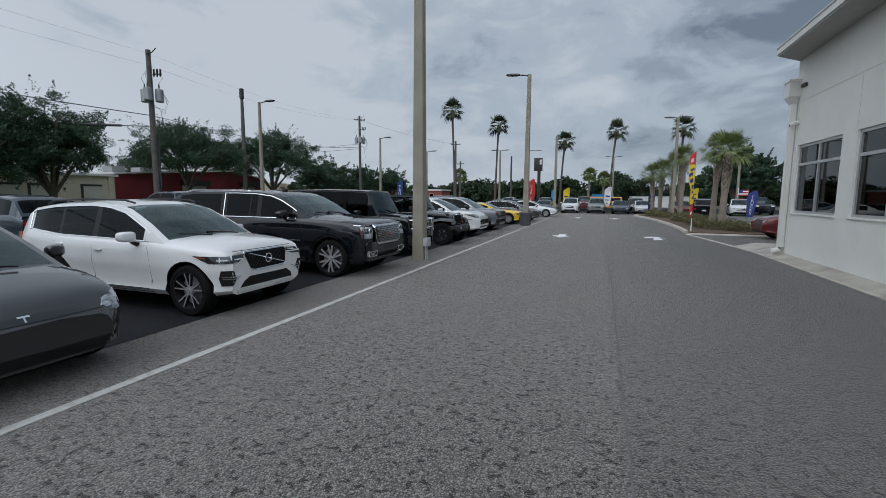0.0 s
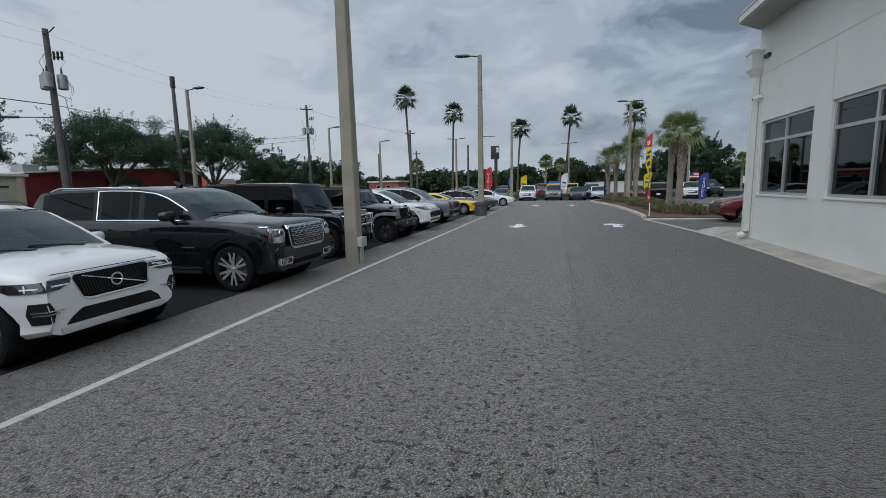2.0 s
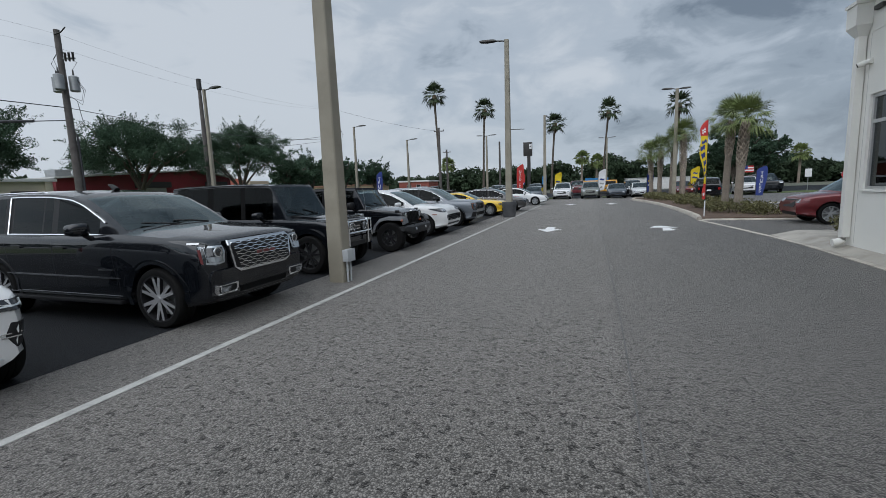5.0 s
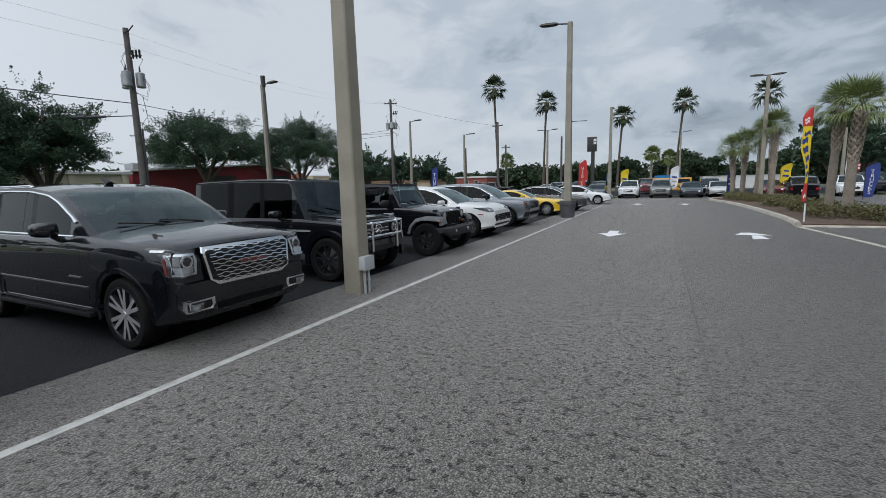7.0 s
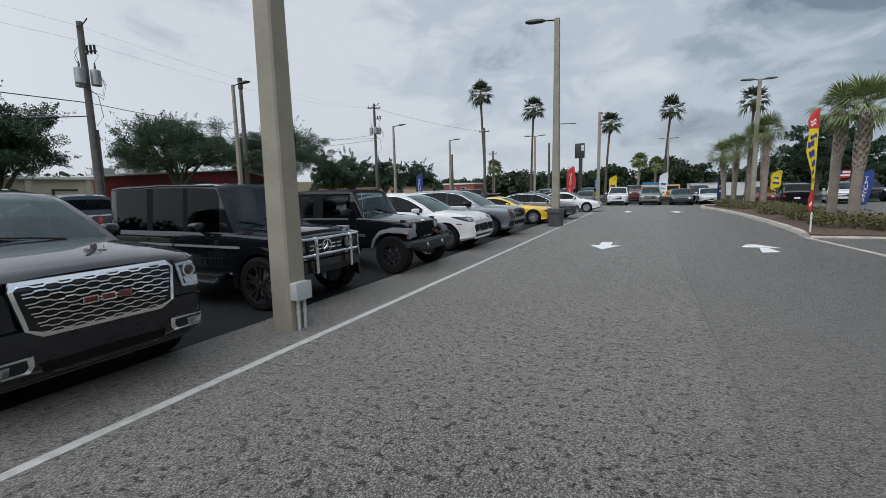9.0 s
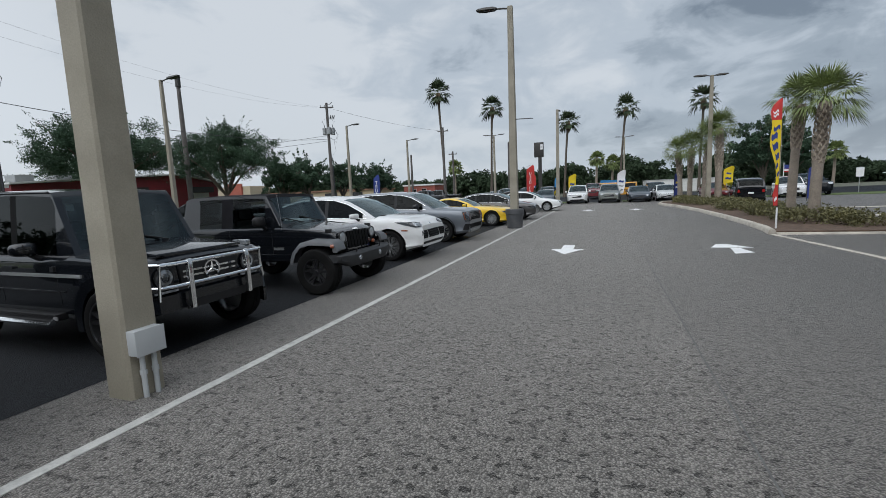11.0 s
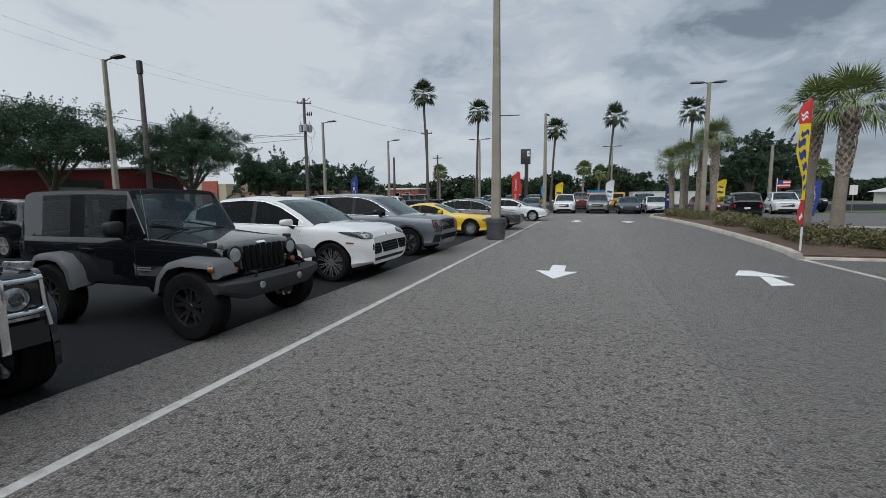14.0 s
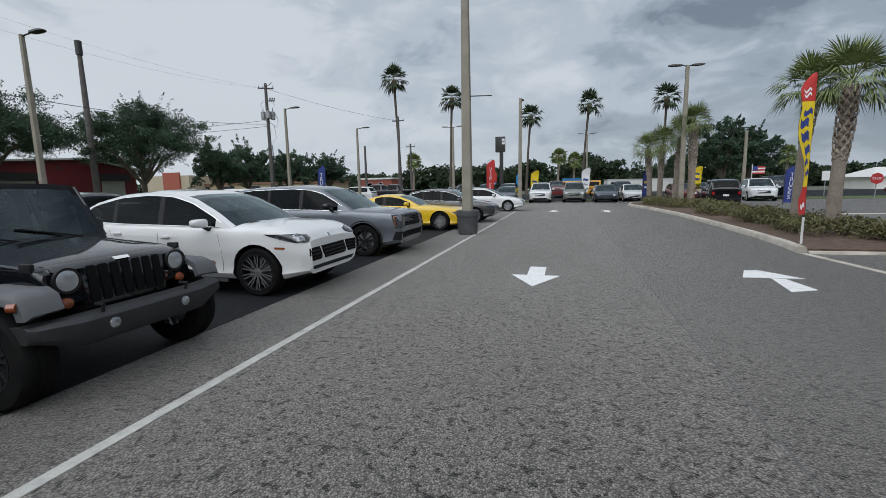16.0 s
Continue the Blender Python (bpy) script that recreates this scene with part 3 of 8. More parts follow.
def car_inside(c, root):
    """Dashboard, seats and steering wheel behind the glass."""
    zb = lerp_table(c.belt, c.screen[1] + 0.3)
    ud = c.screen[0] + 0.35
    part("dashboard", boxes((c.x(ud + 0.35), c.x(ud - 0.1), -c.W * 0.36, c.W * 0.36, zb - 0.15, zb + 0.05), bevel=0.03), M_INTERIOR, root)
    for k, u in enumerate((c.screen[1] + 0.75, c.screen[1] + 1.6)):
        for y in (-0.37, 0.37):
            if u + 0.3 > c.gh[-1][0] - 0.4:
                continue
            b = boxes((c.x(u + 0.12), c.x(u), y - 0.24, y + 0.24, zb - 0.3, zb + 0.16), (c.x(u + 0.13), c.x(u + 0.04), y - 0.13, y + 0.13, zb + 0.19, zb + 0.36), bevel=0.04)
            part("seat", b, M_INTERIOR, root)
    b = bmesh.new()
    pts = [(c.x(ud + 0.52) + 0.06 * math.sin(a), 0.37 + 0.18 * math.cos(a), zb + 0.02 + 0.17 * math.sin(a)) for a in (2 * math.pi * j / 16 for j in range(17))]
    tube(b, pts, 0.014, 6, cap=False)
    part("steering_wheel", b, M_PLASTIC, root)


def make_wheel(c, spokes, rim_mat, twin=True, dish=0.03, rim_r=0.70, face_mat=None, thin=1.0):
    """Tyre, rim with spokes and brake disc; its outer face looks along -y."""
    R, w = c.R, c.tw
    wheel = thing("wheel", "", "")
    b = bmesh.new()
    rr = R * rim_r
    lathe(b, [(rr, -w / 2 + 0.01), (rr + 0.025, -w / 2), (R * 0.93, -w / 2 + 0.004), (R * 0.975, -w / 2 + 0.02), (R, -w / 2 + 0.05), (R, -0.035), (R - 0.008, -0.03), (R - 0.008, -0.02), (R, -0.015),
              (R, 0.015), (R - 0.008, 0.02), (R - 0.008, 0.03), (R, 0.035), (R, w / 2 - 0.05), (R * 0.975, w / 2 - 0.02), (R * 0.93, w / 2 - 0.004), (rr, w / 2)], 40, "y", close=True)
    part("tyre", b, M_RUBBER, wheel, smooth=35)
    b = bmesh.new()
    lathe(b, [(rr * 1.02, -w / 2 + 0.004), (rr * 0.95, -w / 2 + 0.006), (rr * 0.92, -w / 2 + 0.035), (rr * 0.9, w / 2 - 0.02)], 40, "y", mi=0)
    yo = -w / 2 + dish
    n = spokes
    for k in range(n):
        a0 = 2 * math.pi * k / n + math.pi / 2
        for d in ((-0.13, 0.13) if twin else (0.0,)):
            wi, wo = (0.018 * thin, 0.017 * thin) if twin else (0.03 * thin, 0.026 * thin)
            d = d * 5 / n
            ai, ao = a0 + d * 0.7, a0 + d * 1.7
            pi, po = Vector((0.05 * math.cos(ai), 0, 0.05 * math.sin(ai))), Vector((rr * 0.95 * math.cos(ao), 0, rr * 0.95 * math.sin(ao)))
            t = (po - pi).normalized()
            nn = Vector((-t.z, 0, t.x))
            q = []
            for p, ww, yy in ((pi, wi, yo), (po, wo, yo - dish * 0.6)):
                q += [p + nn * ww + Vector((0, yy, 0)), p - nn * ww + Vector((0, yy, 0)), p - nn * ww * 1.3 + Vector((0, yy + 0.04, 0)), p + nn * ww * 1.3 + Vector((0, yy + 0.04, 0))]
            vs = [b.verts.new(p) for p in q]
            for f, mi in (((0, 1, 5, 4), 1), ((1, 2, 6, 5), 0), ((2, 3, 7, 6), 0), ((3, 0, 4, 7), 0)):
                b.faces.new([vs[i] for i in f]).material_index = mi
    lathe(b, [(0.001, yo - 0.012), (0.03, yo - 0.012), (0.035, yo - 0.004), (0.068, yo), (0.072, yo + 0.04)], 16, "y", mi=1)
    bmesh.ops.recalc_face_normals(b, faces=b.faces)
    part("rim", b, (rim_mat, face_mat or rim_mat), wheel, smooth=35)
    b = bmesh.new()
    lathe(b, [(0.001, 0.0), (rr * 0.78, 0.0), (rr * 0.78, 0.02)], 24, "y")
    part("brake_disc", b, M_STEEL, wheel)
    return wheel


def fit_wheels(c, root, wheel, inset=0.02):
    y = c.W / 2 - c.tw / 2 - inset
    first = True
    for xa in (c.wb / 2, -c.wb / 2):
        for s in (-1, 1):
            m = pose(xa, s * y, c.R, 0, 0, 0 if s < 0 else 180)
            if first:
                wheel.parent = root
                wheel.matrix_basis = m
                first = False
            else:
                w2 = copy_thing(wheel, m)
                w2.parent = root


def arch_trim(c, root, material, width=0.06, off=0.012, name="wheel_arch_trim"):
    for xa in (c.fo, c.fo + c.wb):
        for s in (-1, 1):
            b = bmesh.new()
            r = c.R * c.arch + width / 2
            pts = []
            for j in range(25):
                a = math.radians(-12 + 204 * j / 24)
                z = c.R + r * math.sin(a)
                pts.append((xa - r * math.cos(a), max(z, 0.2)))
            strip(b, c, "side", pts, width, off, s, depth=0.05, step=0.2)
            part(name, b, material, root)


def pod(bm, centre, size, e=0.55, n=10):
    """A rounded block: a superellipsoid."""
    def sp(v):
        return math.copysign(abs(v) ** e, v)
    rows = []
    for i in range(n + 1):
        p = -math.pi / 2 + math.pi * i / n
        rows.append([bm.verts.new((centre[0] + size[0] / 2 * sp(math.cos(p)) * sp(math.cos(q)), centre[1] + size[1] / 2 * sp(math.sin(p)), centre[2] + size[2] / 2 * sp(math.cos(p)) * sp(math.sin(q))))
                     for q in (2 * math.pi * k / 16 for k in range(16))])
    for r0, r1 in zip(rows, rows[1:]):
        for k in range(16):
            bm.faces.new((r0[k], r0[(k + 1) % 16], r1[(k + 1) % 16], r1[k]))
    bmesh.ops.remove_doubles(bm, verts=bm.verts, dist=0.0005)
    bmesh.ops.recalc_face_normals(bm, faces=bm.faces)
    return bm


def mirrors(c, root, u, z, shell, stalk=M_PLASTIC, size=(0.11, 0.20, 0.15)):
    """Rounded door mirrors on short arms, swept back at the tip."""
    for s in (-1, 1):
        y = c.half(u) * 0.97
        a, w, h = size
        b = pod(bmesh.new(), (c.x(u), s * (y + 0.04 + w / 2), z + h * 0.15), (a * 1.15, w, h))
        for v in b.verts:
            f = (abs(v.co.y) - y - 0.04) / w
            v.co.x -= 0.05 * f * f
            v.co.z += 0.10 * h * f * (1 if v.co.z < z else -0.5)
        m = part("door_mirror", b, shell, root, smooth=60)
        b = bmesh.new()
        tube(b, [(c.x(u) + 0.01, s * (y - 0.07), z - h * 0.62), (c.x(u), s * (y + 0.02), z - h * 0.5), (c.x(u), s * (y + 0.1), z - h * 0.2)], [0.04, 0.034, 0.03], 8)
        part("mirror_stalk", b, stalk, m)
        part("mirror_glass", pod(bmesh.new(), (c.x(u) - a * 0.57, s * (y + 0.03 + w / 2), z + h * 0.15), (0.02, w * 0.8, h * 0.72), 0.4, 6), M_CHROME, m)


def handles(c, root, spots, material, length=0.17, h=0.03):
    for u, z in spots:
        for s in (-1, 1):
            b = bmesh.new()
            patch(b, c, "side", [(z - h / 2, u, u + length), (z, u - 0.01, u + length + 0.01), (z + h / 2, u, u + length)], 0.03, 4, s, 0.035)
            part("door_handle", b, material, root)


def seams(c, root, lines, width=0.005):
    for s in (-1, 1):
        for pts in lines:
            b = bmesh.new()
            strip(b, c, "side", pts, width, 0.0015, s, 0.01, 0.08)
            part("door_seam", b, M_PLASTIC, root)


def wipers(c, root):
    for y0, y1 in ((0.42, -0.12), (-0.12, -0.62)):
        b = bmesh.new()
        u = c.screen[0] - 0.02
        z = lerp_table(c.gh, u)
        bow = c.bow * 0.75
        tube(b, [(c.x(u) + bow + 0.03, y0, z + 0.012), (c.x(u + 0.03) + bow * 0.9, (y0 + y1) / 2, lerp_table(c.gh, u + 0.03) + 0.025), (c.x(u + 0.06) + bow * 0.6, y1, lerp_table(c.gh, u + 0.07) + 0.02)], 0.011, 5)
        part("wiper", b, M_PLASTIC, root)


def both(c, root, name, material, where, rows, off=0.012, cols=8, label=""):
    """The same plate on both sides of the middle (front, rear) or on both flanks."""
    obs = []
    for s in (-1, 1):
        b = bmesh.new()
        rr = rows if where == "side" else [(z, s * a0, s * a1) for z, a0, a1 in rows]
        patch(b, c, where, rr, off, cols, s)
        obs.append(part(name, b, material, root, label))
    return obs


def one(c, root, name, material, where, rows, off=0.012, cols=14, label=""):
    b = bmesh.new()
    patch(b, c, where, rows, off, cols)
    return part(name, b, material, root, label)


def lines(c, root, name, material, where, sets, width, off=0.016, s=-1, depth=0.02, label=""):
    out = []
    for pts in sets:
        b = bmesh.new()
        strip(b, c, where, pts, width, off, s, depth)
        out.append(part(name, b, material, root, label))
    return out[0]


def shrink(rows, d):
    """The same outline drawn in by d."""
    out = []
    for i, (z, a0, a1) in enumerate(rows):
        zz = z + d if i == 0 else z - d if i == len(rows) - 1 else z
        sgn = 1 if a1 > a0 else -1
        out.append((zz, a0 + sgn * d, a1 - sgn * d))
    return out

# ---------------------------------------------------------------- ground and lane


def sheet(bm, pts, z):
    bm.faces.new([bm.verts.new((x, y, z)) for x, y in pts])
    return bm


def slab(pts, z0, z1, bevel=0.0):
    """An upright prism over a plan outline."""
    b = bmesh.new()
    lo = [b.verts.new((x, y, z0)) for x, y in pts]
    hi = [b.verts.new((x, y, z1)) for x, y in pts]
    b.faces.new(hi)
    b.faces.new(lo[::-1])
    for i in range(len(pts)):
        j = (i + 1) % len(pts)
        b.faces.new((lo[i], lo[j], hi[j], hi[i]))
    bmesh.ops.recalc_face_normals(b, faces=b.faces)
    if bevel:
        top = [e for e in b.edges if all(abs(v.co.z - z1) < 1e-5 for v in e.verts)]
        bmesh.ops.bevel(b, geom=top, offset=bevel, segments=3, profile=0.5, affect="EDGES")
    return b


def band(pts, width, z0, z1):
    """A ribbon slab along a plan line."""
    left, right = [], []
    for i, p in enumerate(pts):
        a, b = Vector(pts[max(i - 1, 0)]), Vector(pts[min(i + 1, len(pts) - 1)])
        d = (b - a).normalized()
        n = Vector((-d.y, d.x)) * width / 2
        left.append((p[0] + n.x, p[1] + n.y))
        right.append((p[0] - n.x, p[1] - n.y))
    b = bmesh.new()
    rows = [[b.verts.new((*l, z0)), b.verts.new((*l, z1)), b.verts.new((*r, z1)), b.verts.new((*r, z0))] for l, r in zip(left, right)]
    for r0, r1 in zip(rows, rows[1:]):
        for j in range(4):
            b.faces.new((r0[j], r1[j], r1[(j + 1) % 4], r0[(j + 1) % 4]))
    b.faces.new(rows[0])
    b.faces.new(rows[-1][::-1])
    bmesh.ops.recalc_face_normals(b, faces=b.faces)
    return b


g = bmesh.new()
sheet(g, [(-2500, -2500), (2500, -2500), (2500, 2500), (-2500, 2500)], -0.012)
tagged(part("ground", g, M_EARTH, smooth=0), "flat dull ground reaching the horizon", "ground", kind="structure")
g = bmesh.new()
sheet(g, [(-33, -40), (24, -40), (24, 54), (-33, 54)], 0.0)
tagged(part("pavement", g, M_ASPHALT, smooth=0), "worn coarse grey asphalt of the dealership lane", "pavement", kind="structure")
g = bmesh.new()
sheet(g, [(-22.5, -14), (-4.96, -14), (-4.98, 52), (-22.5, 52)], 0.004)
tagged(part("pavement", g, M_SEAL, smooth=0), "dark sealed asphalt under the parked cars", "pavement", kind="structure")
tagged(part("road", slab([(-45, 54), (60, 54), (60, 84), (-45, 84)], -0.05, 0.0), M_SEAL, smooth=0), "dark lot beyond the lane's end", "road", kind="structure")
tagged(part("road", slab([(8.6, 26.0), (90, 26.0), (90, 54), (8.6, 54)], -0.05, 0.004), M_ROAD, smooth=0), "pale concrete-coloured side drive", "road", kind="structure")

tagged(part("lane_line", band([(-3.80, -14), (-3.80, 42.2)], 0.105, -0.01, 0.006), M_LINE, smooth=0), "long worn white line along the parking row", "road marking", kind="structure")
tagged(part("lane_line", band([(-3.80, 42.2), (-8.5, 42.4)], 0.1, -0.01, 0.006), M_LINE, smooth=0), "white line closing the end of the parking row", "road marking", kind="structure")


def arrow(x, y, turn, scale, shear=0.0):
    """A lane arrow: a broad head and a short shaft."""
    b = bmesh.new()
    head = [(-0.47, 0.0), (0.47, 0.0), (0.0, 0.98)]
    shaft = [(-0.17, -0.9), (0.17, -0.9), (0.17, -0.004), (-0.17, -0.004)]
    for pts in (head, shaft):
        lo = [b.verts.new((px * scale, py * scale, -0.01)) for px, py in pts]
        hi = [b.verts.new((px * scale, py * scale, 0.0)) for px, py in pts]
        b.faces.new(hi)
        for i in range(len(pts)):
            j = (i + 1) % len(pts)
            b.faces.new((lo[i], lo[j], hi[j], hi[i]))
    bmesh.ops.recalc_face_normals(b, faces=b.faces)
    ob = part("lane_arrow", b, M_ARROW, smooth=0)
    ob.matrix_basis = pose(x, y, 0.007, 0, 0, turn)
    return tagged(ob, "bright white arrow painted on the asphalt", "road marking", "lane arrows", "structure")


arrow(-1.36, 20.67, 180, 0.93)
arrow(-1.55, 39.9, 180, 0.93)
arrow(1.4, 39.6, 0, 0.93)
# the right-hand arrow bends to the left
b = bmesh.new()
for pts in ([(2.40, 20.06), (2.82, 20.24), (2.72, 21.02), (2.52, 21.07)], [(2.10, 21.07), (3.03, 21.10), (2.58, 21.79), (2.34, 21.74)]):
    lo = [b.verts.new((px, py, -0.004)) for px, py in pts]
    hi = [b.verts.new((px, py, 0.006)) for px, py in pts]
    b.faces.new(hi)
    for i in range(len(pts)):
        j = (i + 1) % len(pts)
        b.faces.new((lo[i], lo[j], hi[j], hi[i]))
bmesh.ops.recalc_face_normals(b, faces=b.faces)
tagged(part("lane_arrow", b, M_ARROW, smooth=0), "bright white bent arrow painted on the asphalt", "road marking", "lane arrows", "structure")
# seam and drain patches in the lane
b = band([(0.5, -14), (0.56, 10), (0.47, 20), (0.5, 43)], 0.014, -0.01, 0.0015)
tagged(part("paving_seam", b, mat("seam_dark", (0.13, 0.128, 0.126), 0.9, vary=0.2), smooth=0), "thin dark paving seam along the lane", "road seam", kind="structure")

# ---------------------------------------------------------------- planted island, walkway
ISLAND = [(4.27, 24.12), (4.42, 25.2), (4.50, 27.5), (4.50, 31), (4.36, 36), (3.95, 41), (3.3, 45.2), (3.8, 48.2), (8.2, 50.4), (8.5, 49.5), (8.5, 25.6), (8.2, 24.2)]
tagged(part("planting_bed", slab(ISLAND, -0.02, 0.10), M_MULCH, smooth=0), "bed of brown mulch inside the kerbed island", "planting bed", kind="structure")


def kerb(pts, name="kerb", w=0.17, h=0.15):
    left, right = [], []
    for i, p in enumerate(pts):
        a, bb = Vector(pts[max(i - 1, 0)]), Vector(pts[min(i + 1, len(pts) - 1)])
        d = (bb - a).normalized()
        n = Vector((-d.y, d.x)) * w / 2
        left.append(Vector(p) + n)
        right.append(Vector(p) - n)
    b = bmesh.new()
    rows = []
    for l, r in zip(left, right):
        n = (l - r) * 0.16
        rows.append([b.verts.new(v) for v in ((*(l + n), -0.02), (*l, h * 0.8), (*(l - n), h), (*(r + n), h), (*r, h * 0.8), (*(r - n), -0.02))])
    for r0, r1 in zip(rows, rows[1:]):
        for j in range(6):
            b.faces.new((r0[j], r1[j], r1[(j + 1) % 6], r0[(j + 1) % 6]))
    b.faces.new(rows[0])
    b.faces.new(rows[-1][::-1])
    bmesh.ops.recalc_face_normals(b, faces=b.faces)
    return tagged(part(name, b, M_KERB, smooth=50), "pale stained concrete kerb round the island", "kerb", kind="structure")


kerb(ISLAND[:10])
kerb([(4.36, 24.08), (8.3, 24.12)], h=0.06, w=0.14)
tagged(part("gutter", band([(4.26, 24.05), (4.72, 20.4), (4.98, 18.0), (5.09, 16.6), (5.10, 10), (5.08, -14)], 0.16, -0.02, 0.012), M_KERB, smooth=0), "flush pale concrete edge strip beside the asphalt", "gutter", kind="structure")
b = bmesh.new()
rows = []
for yy, xe in ((-14, 5.15), (10, 5.17), (16.6, 5.17), (18.7, 5.0)):
    rows.append([b.verts.new(p) for p in ((xe, yy, -0.02), (xe, yy, 0.014), (5.62, yy, 0.15), (11.0, yy, 0.15), (11.0, yy, -0.02))])
for r0, r1 in zip(rows, rows[1:]):
    for j in range(5):
        b.faces.new((r0[j], r0[(j + 1) % 5], r1[(j + 1) % 5], r1[j]))
b.faces.new(rows[0])
b.faces.new(rows[-1][::-1])
bmesh.ops.recalc_face_normals(b, faces=b.faces)
tagged(part("walkway", b, M_CONC, smooth=0), "stained concrete walkway sloping from the white building", "walkway", kind="structure")

# ---------------------------------------------------------------- white dealership building
WX, WY, WZ = 5.53, 15.86, 5.72  # the west wall's plane, its north corner, its top
SILL, HEAD = 1.345, 3.265
BAYS = [(-10.0 + 3.21 * k, -7.46 + 3.21 * k) for k in range(6)] + [(9.66, 12.21), (12.87, 15.42)]
BAYS = [p for p in BAYS if p[1] < 9.2 or p[0] > 9.5]
wall = bmesh.new()
box(wall, WX, WX + 0.3, -14, WY, -0.02, SILL)
box(wall, WX, WX + 0.3, -14, WY, HEAD, 4.49)
box(wall, WX, WX + 0.3, -14, WY, 4.505, WZ)
box(wall, WX + 0.012, WX + 0.29, -14, WY - 0.012, 4.49, 4.505)
prev = -14
for y0, y1 in BAYS:
    box(wall, WX, WX + 0.3, prev, y0, SILL, HEAD)
    prev = y1
box(wall, WX, WX + 0.3, prev, WY, SILL, HEAD)
wall_west = tagged(part("wall_west", wall, M_STUCCO, smooth=0), "smooth off-white stucco wall with window bays", "wall", kind="structure")
tagged(part("wall_north", boxes((WX + 0.3, 22, WY - 0.3, WY, -0.02, WZ)), M_STUCCO, smooth=0), "off-white stucco end wall", "wall", kind="structure")
tagged(part("wall_south", boxes((WX + 0.3, 22, -14, -13.7, -0.02, WZ)), M_STUCCO, smooth=0), "off-white stucco end wall", "wall", kind="structure")
tagged(part("wall_east", boxes((21.7, 22, -13.7, WY - 0.3, -0.02, WZ)), M_STUCCO, smooth=0), "off-white stucco rear wall", "wall", kind="structure")
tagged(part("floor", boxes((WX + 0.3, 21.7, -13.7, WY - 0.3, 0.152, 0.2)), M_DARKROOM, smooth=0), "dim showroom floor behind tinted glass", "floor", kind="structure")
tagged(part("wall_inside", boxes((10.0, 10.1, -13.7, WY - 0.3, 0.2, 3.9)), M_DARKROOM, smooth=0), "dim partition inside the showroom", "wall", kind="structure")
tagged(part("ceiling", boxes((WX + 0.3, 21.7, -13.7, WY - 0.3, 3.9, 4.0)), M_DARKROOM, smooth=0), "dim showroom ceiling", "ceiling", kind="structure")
EAVE = [(4.80, -14.2), (22.6, -14.2), (22.6, WY + 0.02), (WX, WY + 0.02), (4.80, 15.2)]
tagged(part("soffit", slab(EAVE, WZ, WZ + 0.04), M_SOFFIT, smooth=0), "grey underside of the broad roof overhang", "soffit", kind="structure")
tagged(part("roof", slab([(x - 0.03 if x < 6 else x, y + 0.03 if y > 0 else y) for x, y in EAVE], WZ + 0.042, WZ + 0.2), M_STUCCO, smooth=0), "flat roof slab with a pale fascia edge", "roof", kind="structure")
tagged(part("trim", slab([(x - 0.05 if x < 6 else x, y + 0.05 if y > 0 else y) for x, y in EAVE], WZ + 0.202, WZ + 0.25), M_ALU, smooth=0), "thin metal drip edge on the roof fascia", "trim", kind="structure")
tagged(part("stucco_joint", boxes((WX - 0.0015, WX + 0.01, 15.55, 15.56, 0.2, 4.48), (WX - 0.0015, WX + 0.01, 12.24, 12.247, 3.27, 4.48)), M_SOFFIT, smooth=0), "thin control joint in the stucco", "joint", kind="structure")

for n, (y0, y1) in enumerate(BAYS):
    w = tagged(new("window_%d" % (n + 1)), "tinted office window with an aluminium frame, two by two panes", "window", "office windows", "structure")
    t, d = 0.07, WX + 0.05
    ym, zt = (y0 + y1) / 2, 2.72
    part("window_frame", boxes((d, d + 0.1, y0, y0 + t, SILL, HEAD), (d, d + 0.1, y1 - t, y1, SILL, HEAD), (d, d + 0.1, y0 + t, y1 - t, SILL, SILL + t), (d, d + 0.1, y0 + t, y1 - t, HEAD - t, HEAD)), M_ALU, w, smooth=0)
    part("mullion", boxes((d - 0.004, d + 0.096, ym - t / 2, ym + t / 2, SILL + t, HEAD - t)), M_ALU, w, smooth=0)
    for a0, a1 in ((y0 + t, ym - t / 2), (ym + t / 2, y1 - t)):
        part("transom", boxes((d, d + 0.09, a0, a1, zt - t / 2, zt + t / 2)), M_ALU, w, smooth=0)
        for z0, z1 in ((SILL + t, zt - t / 2), (zt + t / 2, HEAD - t)):
            part("pane", boxes((d + 0.04, d + 0.048, a0, a1, z0, z1)), M_PANE, w, smooth=0)
    part("window_sill", boxes((WX - 0.035, d, y0 - 0.04, y1 + 0.04, SILL - 0.035, SILL + 0.005)), M_STUCCO, w, smooth=0)

spout = thing("downspout", "white painted downspout with a collector box at the corner", "downspout", pose(WX - 0.09, WY - 0.1, 0.1))
b = bmesh.new()
box(b, -0.075, 0.075, -0.08, 0.08, 0.2, 4.40, 0.012)
part("pipe", b, M_STUCCO, spout)
b = bmesh.new()
lo = [(-0.08, -0.085, 4.38), (0.08, -0.085, 4.38), (0.08, 0.085, 4.38), (-0.08, 0.085, 4.38)]
mid = [(-0.19, -0.2, 4.58), (0.085, -0.2, 4.58), (0.085, 0.2, 4.58), (-0.19, 0.2, 4.58)]
hi = [(-0.19, -0.2, 4.98), (0.085, -0.2, 4.98), (0.085, 0.2, 4.98), (-0.19, 0.2, 4.98)]
rim = [(-0.22, -0.23, 4.99), (0.088, -0.23, 4.99), (0.088, 0.23, 4.99), (-0.22, 0.23, 4.99)]
rim2 = [(x, y, 5.05) for x, y, z in rim]
